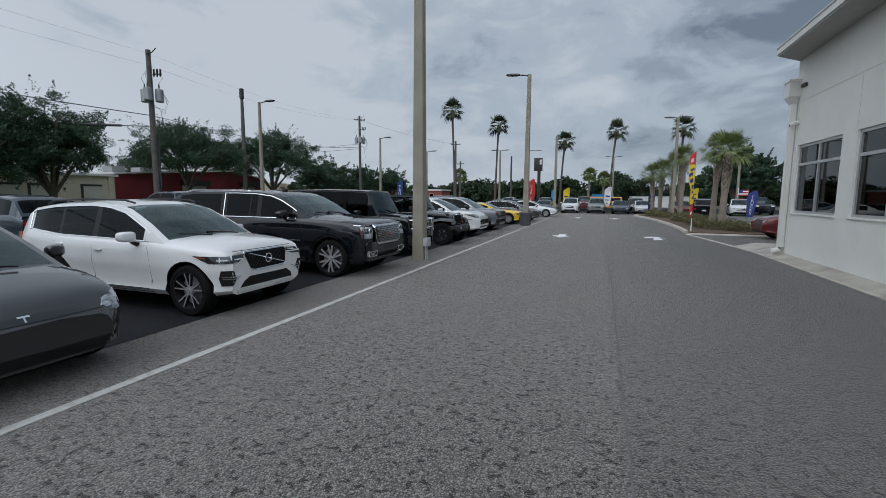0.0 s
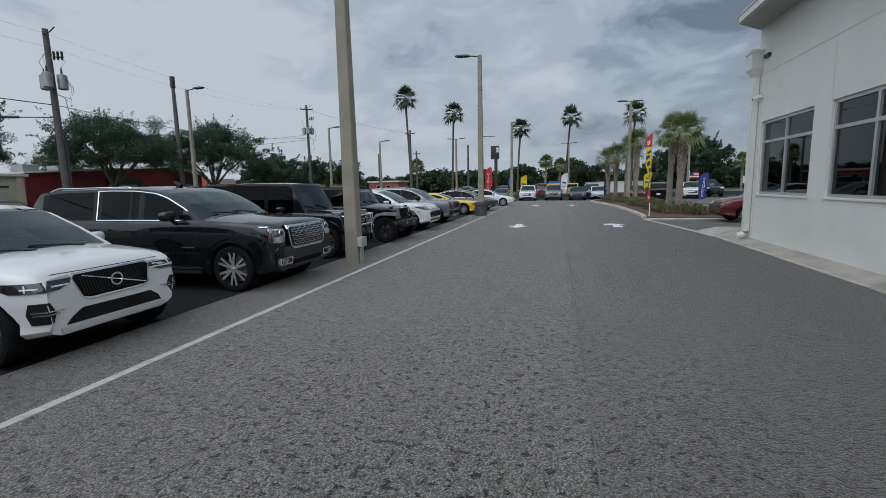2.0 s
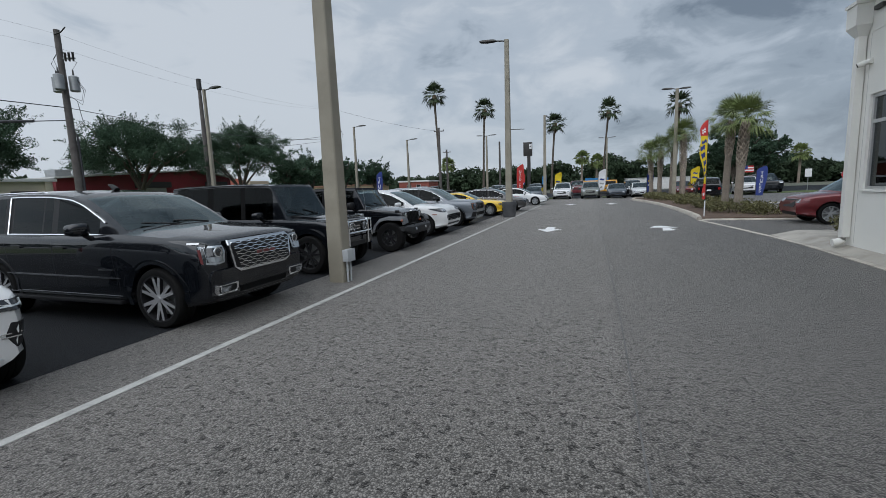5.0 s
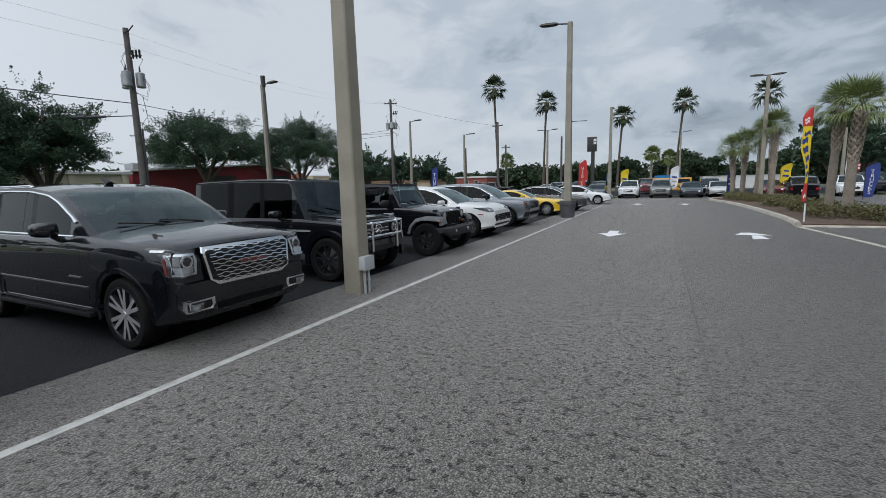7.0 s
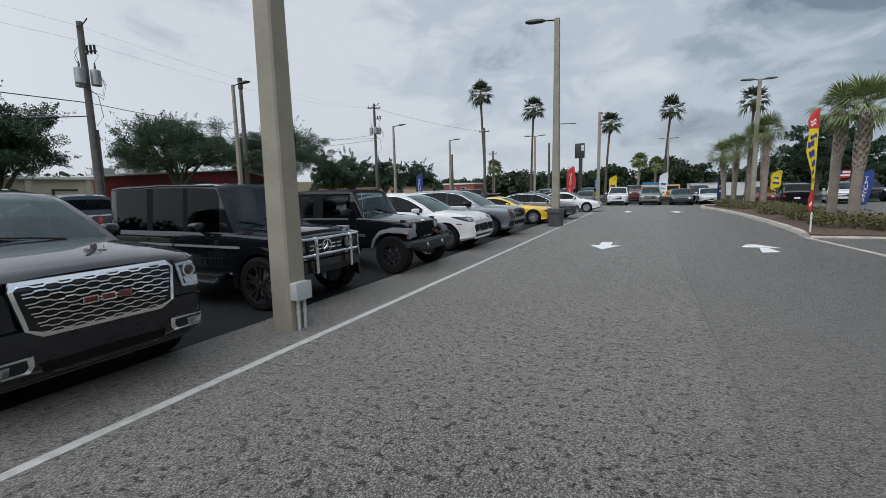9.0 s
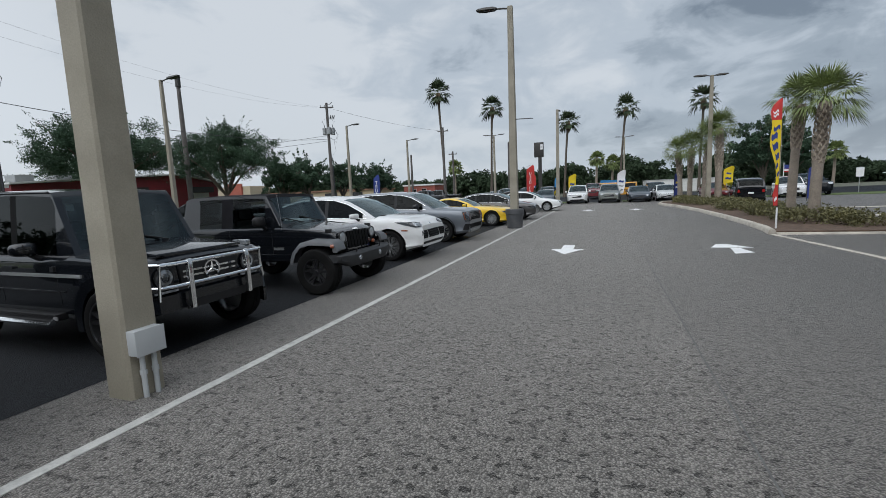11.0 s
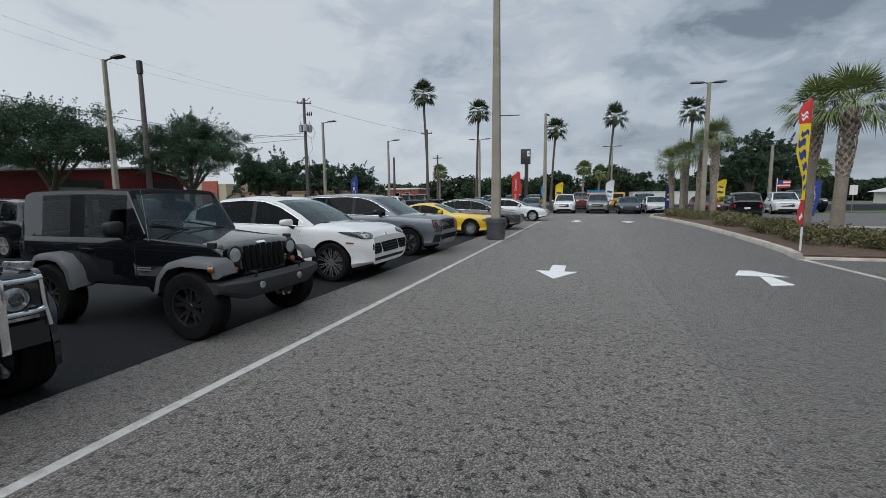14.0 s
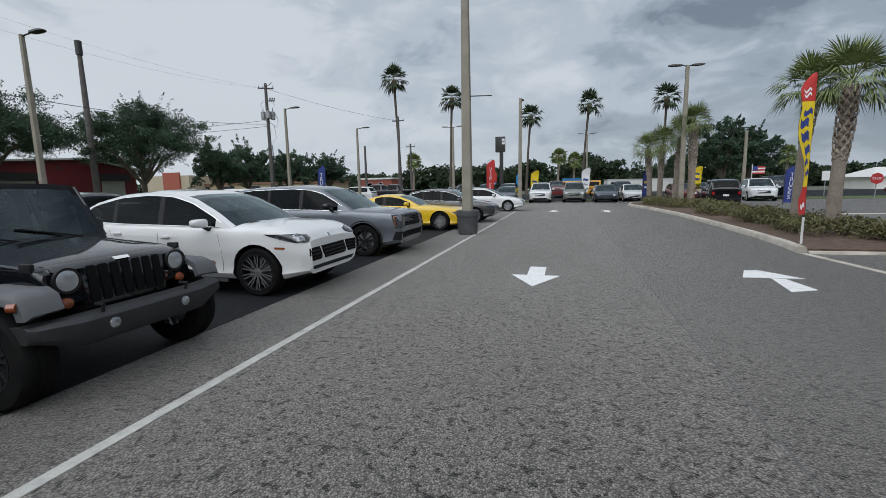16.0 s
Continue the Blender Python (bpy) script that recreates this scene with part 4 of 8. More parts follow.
rs = [[b.verts.new(p) for p in r] for r in (lo, mid, hi, rim, rim2)]
for r0, r1 in zip(rs, rs[1:]):
    for j in range(4):
        b.faces.new((r0[j], r0[(j + 1) % 4], r1[(j + 1) % 4], r1[j]))
b.faces.new(rs[0][::-1])
b.faces.new(rs[-1])
part("collector_box", b, M_STUCCO, spout, smooth=0)
b = bmesh.new()
tube(b, [(0, 0, 0.24), (-0.02, 0, 0.14), (-0.1, 0.0, 0.09), (-0.2, 0.0, 0.075)], 0.085, 10)
part("shoe", b, M_STUCCO, spout)
part("scupper", boxes((0.02, 0.085, -0.62, -0.34, 4.78, 4.86)), M_DARKMETAL, spout, smooth=0)

seccam = thing("security_camera", "small white dome camera on the stucco wall", "camera", pose(WX, 15.46, 3.92))
part("bracket", boxes((-0.05, 0.0, -0.05, 0.05, -0.05, 0.06), bevel=0.01), M_STUCCO, seccam)
b = bmesh.new()
tube(b, [(-0.04, 0, 0.0), (-0.1, 0.03, -0.01), (-0.2, 0.08, -0.05)], [0.05, 0.055, 0.05], 12)
part("housing", b, M_STUCCO, seccam)
b = bmesh.new()
tube(b, [(-0.195, 0.078, -0.048), (-0.215, 0.088, -0.056)], 0.04, 12)
part("lens", b, M_DARKMETAL, seccam)

# ---------------------------------------------------------------- lamp posts


def lamp_post(x, y, h, w0, w1, heads, label, turn=0.0, arm=0.55, square=True, flag_arm=False):
    root = thing("street_lamp", label, "street lamp", pose(x, y, 0, 0, 0, turn), "lamp posts")
    b = bmesh.new()
    if square:
        rings = []
        for k in range(9):
            z, w = -0.05 + (h + 0.05) * k / 8, (w0 + (w1 - w0) * k / 8) / 2
            c = w * 0.16
            pts = [(-w + c, -w), (w - c, -w), (w, -w + c), (w, w - c), (w - c, w), (-w + c, w), (-w, w - c), (-w, -w + c)]
            rings.append([b.verts.new((px, py, z)) for px, py in pts])
        for r0, r1 in zip(rings, rings[1:]):
            for j in range(8):
                b.faces.new((r0[j], r0[(j + 1) % 8], r1[(j + 1) % 8], r1[j]))
        b.faces.new(rings[-1])
    else:
        tube(b, [(0, 0, -0.05), (0, 0, h)], [w0 / 2, w1 / 2], 12)
    part("pole", b, M_POLE, root, smooth=30)
    for a in heads:
        d = Vector((math.cos(math.radians(a)), math.sin(math.radians(a)), 0))
        n = Vector((-d.y, d.x, 0))
        b = bmesh.new()
        tube(b, [(0, 0, h - 0.08), tuple(d * arm * 0.5 + Vector((0, 0, h - 0.03))), tuple(d * arm + Vector((0, 0, h)))], 0.035, 8)
        head = part("lamp_arm", b, M_DARKMETAL, root)
        b = bmesh.new()
        rows = []
        for k, (f, ww, hh) in enumerate(((0.0, 0.09, 0.05), (0.15, 0.17, 0.09), (0.6, 0.19, 0.10), (0.85, 0.17, 0.07), (0.95, 0.1, 0.03))):
            cpt = d * (arm + f * 0.9) + Vector((0, 0, h + 0.02 + f * 0.04))
            rows.append([b.verts.new(cpt + n * sx * ww + Vector((0, 0, sz * hh * 0.5))) for sx, sz in ((-1, -1), (1, -1), (0.8, 1), (-0.8, 1))])
        for r0, r1 in zip(rows, rows[1:]):
            for j in range(4):
                b.faces.new((r0[j], r0[(j + 1) % 4], r1[(j + 1) % 4], r1[j]))
        b.faces.new(rows[0][::-1])
        b.faces.new(rows[-1])
        bmesh.ops.recalc_face_normals(b, faces=b.faces)
        part("lamp_head", b, M_DARKMETAL, root, smooth=30)
    if flag_arm:
        b = bmesh.new()
        tube(b, [(0.05, 0, 4.55), (0.85, 0, 4.52)], 0.018, 6)
        part("banner_arm", b, M_DARKMETAL, root)
    return root


POLE1 = lamp_post(-4.38, 11.02, 9.2, 0.325, 0.205, (180,), "tall square cast-concrete lamp post with a grey electrical box")
hb = part("electrical_box", boxes((0.155, 0.265, -0.14, 0.12, 0.40, 0.62), bevel=0.008), M_BOXGREY, POLE1)
part("box_lid", boxes((0.265, 0.275, -0.145, 0.125, 0.395, 0.625), bevel=0.004), M_BOXGREY, hb)
for yy in (-0.06, 0.05):
    b = bmesh.new()
    tube(b, [(0.2, yy, -0.02), (0.2, yy, 0.2), (0.2, yy, 0.44)], 0.022, 8)
    tube(b, [(0.2, yy, 0.21), (0.2, yy, 0.25)], 0.03, 8)
    part("conduit", b, M_BOXGREY, POLE1)
POLE2 = lamp_post(-4.08, 27.35, 9.0, 0.34, 0.205, (180,), "tall square concrete lamp post with a bin round its foot", flag_arm=True)

bin_thing = thing("litter_bin", "ribbed dark grey plastic bin standing round the lamp post", "bin", pose(-4.08, 27.35, 0))
b = bmesh.new()
prof = [(0.31, -0.01), (0.32, 0.02)]
for k in range(24):
    z = 0.03 + k * 0.0235
    prof.append((0.322 + 0.0018 * k + (0.008 if k % 2 else 0.0), z))
prof += [(0.37, 0.60), (0.395, 0.62), (0.40, 0.72), (0.39, 0.80), (0.36, 0.82), (0.27, 0.80)]
lathe(b, prof, 36)
part("body", b, mat("bin_plastic", (0.06, 0.062, 0.066), 0.6, vary=0.12, scale=4, dirt=(0.12, 0.11, 0.1), dirt_amount=0.4, dirt_scale=5), bin_thing)

# ---------------------------------------------------------------- the cars, one function a kind
P_BLACK = mat("black_paint", (0.004, 0.005, 0.007), 0.4, 0.0, 1.0, vary=0.05, spec=0.04, coat_ior=1.6)
P_WHITE = paint("white_paint", (0.66, 0.665, 0.66), 0.0, 0.35)
P_GREY = paint("steel_grey_paint", (0.15, 0.165, 0.185), 0.6, 0.35)
P_DARKGREY = paint("midnight_grey_paint", (0.012, 0.0135, 0.016), 0.3, 0.38)
P_TAUPE = paint("brown_grey_paint", (0.065, 0.063, 0.062), 0.6, 0.35)
P_YELLOW = paint("yellow_paint", (0.72, 0.46, 0.012), 0.0, 0.35)
P_RED = paint("red_paint", (0.13, 0.007, 0.011), 0.2, 0.35)
P_SILVER = paint("silver_paint", (0.36, 0.37, 0.38), 0.7, 0.35)
P_BLUEGREY = paint("dark_blue_paint", (0.03, 0.04, 0.055), 0.4, 0.35)
P_GREEN = paint("grey_green_paint", (0.19, 0.2, 0.18), 0.5, 0.35)


def car_root(c, label, fx, cy, turn=0.0, group="parked cars", cat="car"):
    """fx, cy: where the middle of the front bumper stands."""
    a = radians(turn)
    return thing("car", label, cat, pose(fx - c.X0 * math.cos(a), cy - c.X0 * math.sin(a), 0, 0, 0, turn), group)


def shell(c, root, p, glass_side=None, screen=None, frame=None, roof=None):
    body = car_body(c, (p, M_INTERIOR, M_PLASTIC))
    body.parent = root
    car_cabin(c, root, p, roof or p, glass_side, screen, frame)
    car_inside(c, root)
    return body


def generic(kind, p, label, fx, cy, turn, group="distant parked cars", rim=None):
    if kind == "suv":
        c = Car(size=(4.75, 1.92, 1.72), wb=2.8, fo=0.92, R=0.36, top=[(0, 0.78), (0.1, 0.93), (0.5, 1.02), (1.25, 1.1), (1.6, 1.08), (4.4, 1.1), (4.75, 0.95)],
                belt=[(0, 0.74), (0.1, 0.88), (0.6, 0.96), (1.4, 1.02), (4.4, 1.08), (4.75, 0.95)], plan=[(0, 0.74), (0.12, 0.86), (0.4, 0.96), (0.9, 1), (4.0, 1), (4.5, 0.95), (4.75, 0.84)],
                gh=[(1.15, 1.08), (1.5, 1.34), (1.9, 1.6), (2.15, 1.68), (2.7, 1.72), (3.6, 1.70), (4.2, 1.63), (4.4, 1.5), (4.68, 1.08)], windows=[(1.5, 2.55, "a"), (2.65, 3.5, "b"), (3.6, 4.25, "c")], screen=(1.2, 2.05), rear=(4.32, 4.62))
    elif kind == "truck":
        c = Car(size=(5.7, 2.0, 1.92), wb=3.6, fo=0.95, R=0.4, top=[(0, 0.95), (0.1, 1.12), (0.6, 1.2), (1.45, 1.25), (5.6, 1.25), (5.7, 1.2)],
                belt=[(0, 0.92), (0.1, 1.08), (1.4, 1.18), (5.6, 1.22), (5.7, 1.2)], plan=[(0, 0.84), (0.12, 0.93), (0.5, 1), (5.5, 1), (5.7, 0.96)], low=[(0, 0.36), (0.5, 0.34), (5.7, 0.5)],
                gh=[(1.4, 1.22), (1.75, 1.55), (2.1, 1.82), (2.4, 1.9), (3.3, 1.91), (3.55, 1.85), (3.8, 1.25)], windows=[(1.75, 2.6, "a"), (2.7, 3.5, "b")], screen=(1.45, 2.2), rear=(3.6, 3.75), boxy=0.5)
    else:
        c = Car(size=(4.7, 1.84, 1.45), wb=2.75, fo=0.92, R=0.335, top=[(0, 0.62), (0.1, 0.74), (0.6, 0.84), (1.3, 0.95), (4.0, 1.0), (4.6, 1.0), (4.7, 0.9)],
                belt=[(0, 0.6), (0.1, 0.7), (0.7, 0.8), (1.4, 0.9), (4.2, 0.97), (4.7, 0.88)], plan=[(0, 0.7), (0.12, 0.84), (0.4, 0.95), (0.9, 1), (3.9, 1), (4.45, 0.93), (4.7, 0.8)],
                gh=[(1.25, 0.92), (1.7, 1.18), (2.1, 1.36), (2.4, 1.43), (3.0, 1.45), (3.5, 1.38), (3.9, 1.22), (4.3, 1.0)], windows=[(1.65, 2.7, "a"), (2.8, 3.6, "b")], screen=(1.3, 2.25), rear=(3.55, 4.2))
    root = car_root(c, label, fx, cy, turn, group)
    shell(c, root, p)
    h = lerp_table(c.top, 0.15)
    fit_wheels(c, root, make_wheel(c, 5, rim or M_RIMGREY, dish=0.025))
    w = c.W / 2
    both(c, root, "headlight", M_LENS, "front", [(h - 0.2, 0.56 * w, 0.80 * w), (h - 0.08, 0.52 * w, 0.86 * w)], 0.012, 5)
    one(c, root, "grille", M_PLASTIC, "front", [(h - 0.36, -0.42 * w, 0.42 * w), (h - 0.1, -0.5 * w, 0.5 * w)], 0.012, 8)
    one(c, root, "lower_intake", M_PLASTIC, "front", [(0.3, -0.6 * w, 0.6 * w), (0.42, -0.66 * w, 0.66 * w)], 0.012, 8)
    both(c, root, "tail_light", M_REDLENS, "rear", [(lerp_table(c.belt, c.L) - 0.22, 0.66 * w, 0.80 * w), (lerp_table(c.belt, c.L) - 0.04, 0.66 * w, 0.79 * w)], 0.012, 3)
    one(c, root, "licence_plate", M_PLATE, "rear", [(0.62, -0.16, 0.16), (0.74, -0.16, 0.16)], 0.016, 2)
    mirrors(c, root, c.screen[0] + 0.45, lerp_table(c.belt, 1.6) + 0.08, p)
    return root


def lamp(c, root, material, front=None, side=None, off=0.014, name="headlight", label="", corner=None):
    """A lamp that wraps the corner: a plate on the nose joined to one on the flank; one each side."""
    obs = []
    for sd in (-1, 1):
        b = bmesh.new()
        if front:
            patch(b, c, "front", [(z, sd * a0, sd * a1) for z, a0, a1 in front], off, 6, sd)
        if side:
            patch(b, c, "side", side, off, 5, sd)
        if corner:
            patch(b, c, "corner", corner, off, 10, sd)
        obs.append(part(name, b, material, root, label))
    return obs


def cab_point(c, u, z, s, out=0.0):
    """A point on the cabin's flank."""
    ztop = lerp_table(c.gh, u)
    zb = smooth_table(c.belt, u, 0.05)
    cr = min(c.crown, max(ztop - zb - 0.005, 0.0))
    wb = c.half(u) * 0.97 - c.inset
    we = wb - max(ztop - cr - zb, 0) * c.tumble
    f = (z - zb) / max(ztop - cr - zb, 1e-3)
    return Vector((c.x(u), s * (wb + (we - wb) * f + out), z))


def window_trim(c, root, u0, u1, material, r=0.012, bottom=True, top=True, ends=True):
    """Bright moulding round the side windows."""
    for s in (-1, 1):
        b = bmesh.new()
        us = [u0 + (u1 - u0) * i / 24 for i in range(25)]
        lowp = [cab_point(c, u, smooth_table(c.belt, u, 0.05) + 0.018, s, 0.006) for u in us]
        upp = [cab_point(c, u, max(lerp_table(c.gh, u) - c.crown - 0.045, smooth_table(c.belt, u, 0.05) + 0.02), s, 0.006) for u in us]
        if bottom:
            tube(b, lowp, r, 6)
        if top:
            tube(b, upp, r, 6)
        if ends:
            tube(b, [lowp[-1], upp[-1]], r, 6)
        part("window_moulding", b, material, root)


def bars(bm, c, z0, z1, n, y0, y1, width, wave=0.0, pieces=10, off=0.03):
    for k in range(n):
        z = z0 + (z1 - z0) * (k + 0.5) / n
        pts = []
        for i in range(pieces * 2 + 1):
            y = y0 + (y1 - y0) * i / (pieces * 2)
            pts.append((y, z + wave * (1 if (i // 1 + k) % 2 else -1)))
        strip(bm, c, "front", pts, width, off, depth=0.015, step=0.2)
    return bm


def charcoal_crossover(fx, cy):
    c = Car(size=(4.72, 1.90, 1.58), wb=2.88, fo=0.84, R=0.355, top=[(0, 0.60), (0.06, 0.70), (0.25, 0.82), (0.7, 0.95), (1.25, 1.04), (4.3, 1.1), (4.72, 0.95)],
            belt=[(0, 0.58), (0.08, 0.68), (0.35, 0.82), (0.8, 0.92), (1.4, 0.98), (4.2, 1.08), (4.72, 0.92)], plan=[(0, 0.62), (0.06, 0.74), (0.18, 0.86), (0.4, 0.95), (0.8, 1), (3.9, 1), (4.45, 0.93), (4.72, 0.8)],
            gh=[(1.1, 1.0), (1.6, 1.26), (2.1, 1.47), (2.6, 1.57), (3.1, 1.58), (3.8, 1.5), (4.3, 1.3), (4.6, 1.1)], windows=[(1.6, 2.6, "clear"), (2.7, 3.5, "b"), (3.55, 4.1, "c")], screen=(1.15, 2.4), rear=(3.9, 4.5), low=[(0, 0.26), (0.4, 0.18), (4.2, 0.18), (4.72, 0.36)])
    r = car_root(c, "dark grey electric saloon with a smooth grille-less nose", fx, cy)
    shell(c, r, P_DARKGREY, screen=M_GLASSCLEAR, roof=M_GLASS)
    fit_wheels(c, r, make_wheel(c, 5, M_RIMDARK, face_mat=M_RIMGREY))
    lamp(c, r, M_LENS, corner=[(0.62, -0.16, 0.06), (0.67, -0.20, 0.18), (0.73, -0.12, 0.30), (0.78, 0.08, 0.36)])
    one(c, r, "lower_intake", M_PLASTIC, "front", [(0.29, -0.62, 0.62), (0.35, -0.66, 0.66), (0.40, -0.6, 0.6)], 0.01)
    both(c, r, "side_intake", M_PLASTIC, "front", [(0.36, 0.68, 0.80), (0.50, 0.70, 0.80)], 0.01, 3)
    lines(c, r, "bonnet_seam", M_PLASTIC, "front", [[(-0.60, 0.655), (-0.3, 0.645), (0, 0.642), (0.3, 0.645), (0.60, 0.655)]], 0.008, 0.002)
    lines(c, r, "badge", M_CHROME, "front", [[(-0.045, 0.70), (0.045, 0.70)], [(0, 0.70), (0, 0.655)]], 0.014, 0.006, depth=0.01)
    mirrors(c, r, 1.55, 1.06, P_DARKGREY)
    seams(c, r, [[(1.35, 0.3), (1.4, 0.95)], [(2.65, 0.3), (2.65, 1.02)]])
    wipers(c, r)
    return r


def white_crossover(fx, cy):
    c = Car(size=(4.69, 1.90, 1.66), wb=2.865, fo=0.67, R=0.372, tw=0.245, top=[(0, 0.89), (0.04, 0.98), (0.2, 1.03), (0.6, 1.08), (1.25, 1.13), (4.3, 1.14), (4.69, 0.98)],
            belt=[(0, 0.87), (0.06, 0.93), (0.3, 0.97), (0.8, 1.01), (1.4, 1.04), (3.4, 1.08), (4.2, 1.16), (4.69, 1.0)], plan=[(0, 0.76), (0.05, 0.84), (0.15, 0.9), (0.35, 0.96), (0.8, 1), (3.9, 1), (4.4, 0.95), (4.69, 0.86)],
            gh=[(1.1, 1.08), (1.55, 1.34), (2.0, 1.55), (2.35, 1.63), (2.8, 1.66), (3.6, 1.63), (4.15, 1.56), (4.35, 1.46), (4.64, 1.12)], windows=[(1.55, 2.55, "a"), (2.66, 3.4, "b"), (3.46, 4.15, "c")], screen=(1.15, 2.15), rear=(4.3, 4.58),
            low=[(0, 0.30), (0.5, 0.24), (4.1, 0.24), (4.69, 0.4)])
    r = car_root(c, "glossy white family crossover with a black slatted grille", fx, cy)
    shell(c, r, P_WHITE)
    fit_wheels(c, r, make_wheel(c, 5, M_RIMDARK, face_mat=M_RIMGREY, rim_r=0.745, thin=0.62))
    g_rows = [(0.63, -0.33, 0.33), (0.67, -0.41, 0.41), (0.88, -0.46, 0.46), (0.92, -0.43, 0.43)]
    one(c, r, "grille_surround", M_CHROME, "front", g_rows, 0.016)
    gr = one(c, r, "grille", M_SLOT, "front", shrink(g_rows, 0.018), 0.024)
    lines(c, gr, "grille_bar", M_PLASTIC, "front", [[(-0.38 + k * 0.0317, 0.675), (-0.38 + k * 0.0317, 0.885)] for k in range(25)], 0.007, 0.028, depth=0.01)
    lines(c, gr, "diagonal_bar", M_CHROME, "front", [[(0.36, 0.675), (-0.36, 0.885)]], 0.012, 0.034)
    b = bmesh.new()
    x = place_front(c, 0, 0.78, 0.05).x
    ring_front(b, x, 0, 0.78, 0.056, 0.076)
    part("badge", b, M_CHROME, gr)
    one(c, r, "lower_intake", M_PLASTIC, "front", [(0.40, -0.56, 0.56), (0.48, -0.50, 0.50), (0.55, -0.40, 0.40)], 0.012)
    one(c, r, "skid_trim", P_WHITE, "front", [(0.32, -0.60, 0.60), (0.375, -0.62, 0.62)], 0.03)
    lamp(c, r, M_PLASTIC, corner=[(0.46, -0.20, -0.03), (0.57, -0.23, 0.0), (0.68, -0.20, -0.03)], off=0.012, name="side_intake")
    for sd in (-1, 1):
        lines(c, r, "intake_trim", M_CHROME, "corner", [[(-0.29, 0.585), (-0.04, 0.59)], [(-0.25, 0.555), (-0.05, 0.56)]], 0.011, 0.02, sd)
    hl = lamp(c, r, M_LENSDARK, corner=[(0.785, -0.26, 0.12), (0.83, -0.335, 0.22), (0.885, -0.335, 0.33)])
    for sd, h in zip((-1, 1), hl):
        lines(c, h, "daytime_light", M_SIGNAL, "corner", [[(-0.33, 0.825), (0.02, 0.83)], [(-0.02, 0.80), (-0.02, 0.87)]], 0.014, 0.022, sd)
        lines(c, h, "turn_signal", M_AMBER, "corner", [[(0.16, 0.855), (0.29, 0.872)]], 0.016, 0.02, sd)
    lines(c, r, "bonnet_seam", M_PLASTIC, "front", [[(-0.62, 0.935), (-0.3, 0.93), (0.3, 0.93), (0.62, 0.935)]], 0.007, 0.002)
    window_trim(c, r, 1.42, 4.22, M_CHROME, 0.009)
    mirrors(c, r, 1.62, 1.10, P_WHITE, size=(0.13, 0.22, 0.17))
    handles(c, r, [(2.38, 0.90), (3.3, 0.95)], P_WHITE)
    seams(c, r, [[(1.38, 0.32), (1.36, 0.7), (1.42, 0.98)], [(2.6, 0.32), (2.62, 1.02)], [(3.35, 0.7), (3.55, 1.06)]])
    both(c, r, "sill_trim", M_PLASTIC, "side", [(0.25, 1.32, 3.28), (0.31, 1.34, 3.26)], 0.012, 10)
    lines(c, r, "sill_moulding", M_CHROME, "side", [[(1.4, 0.36), (3.2, 0.36)]], 0.014, 0.012, -1)
    both(c, r, "tail_light", M_REDLENS, "side", [(0.9, 4.42, 4.58), (1.1, 4.5, 4.6)], 0.012, 3)
    for s in (-1, 1):
        b = bmesh.new()
        tube(b, [(c.x(2.1), s * 0.56, 1.61), (c.x(2.3), s * 0.58, 1.655), (c.x(3.2), s * 0.60, 1.665), (c.x(4.0), s * 0.59, 1.63), (c.x(4.2), s * 0.57, 1.57)], 0.016, 6)
        part("roof_rail", b, M_PLASTIC, r)
    wipers(c, r)
    return r


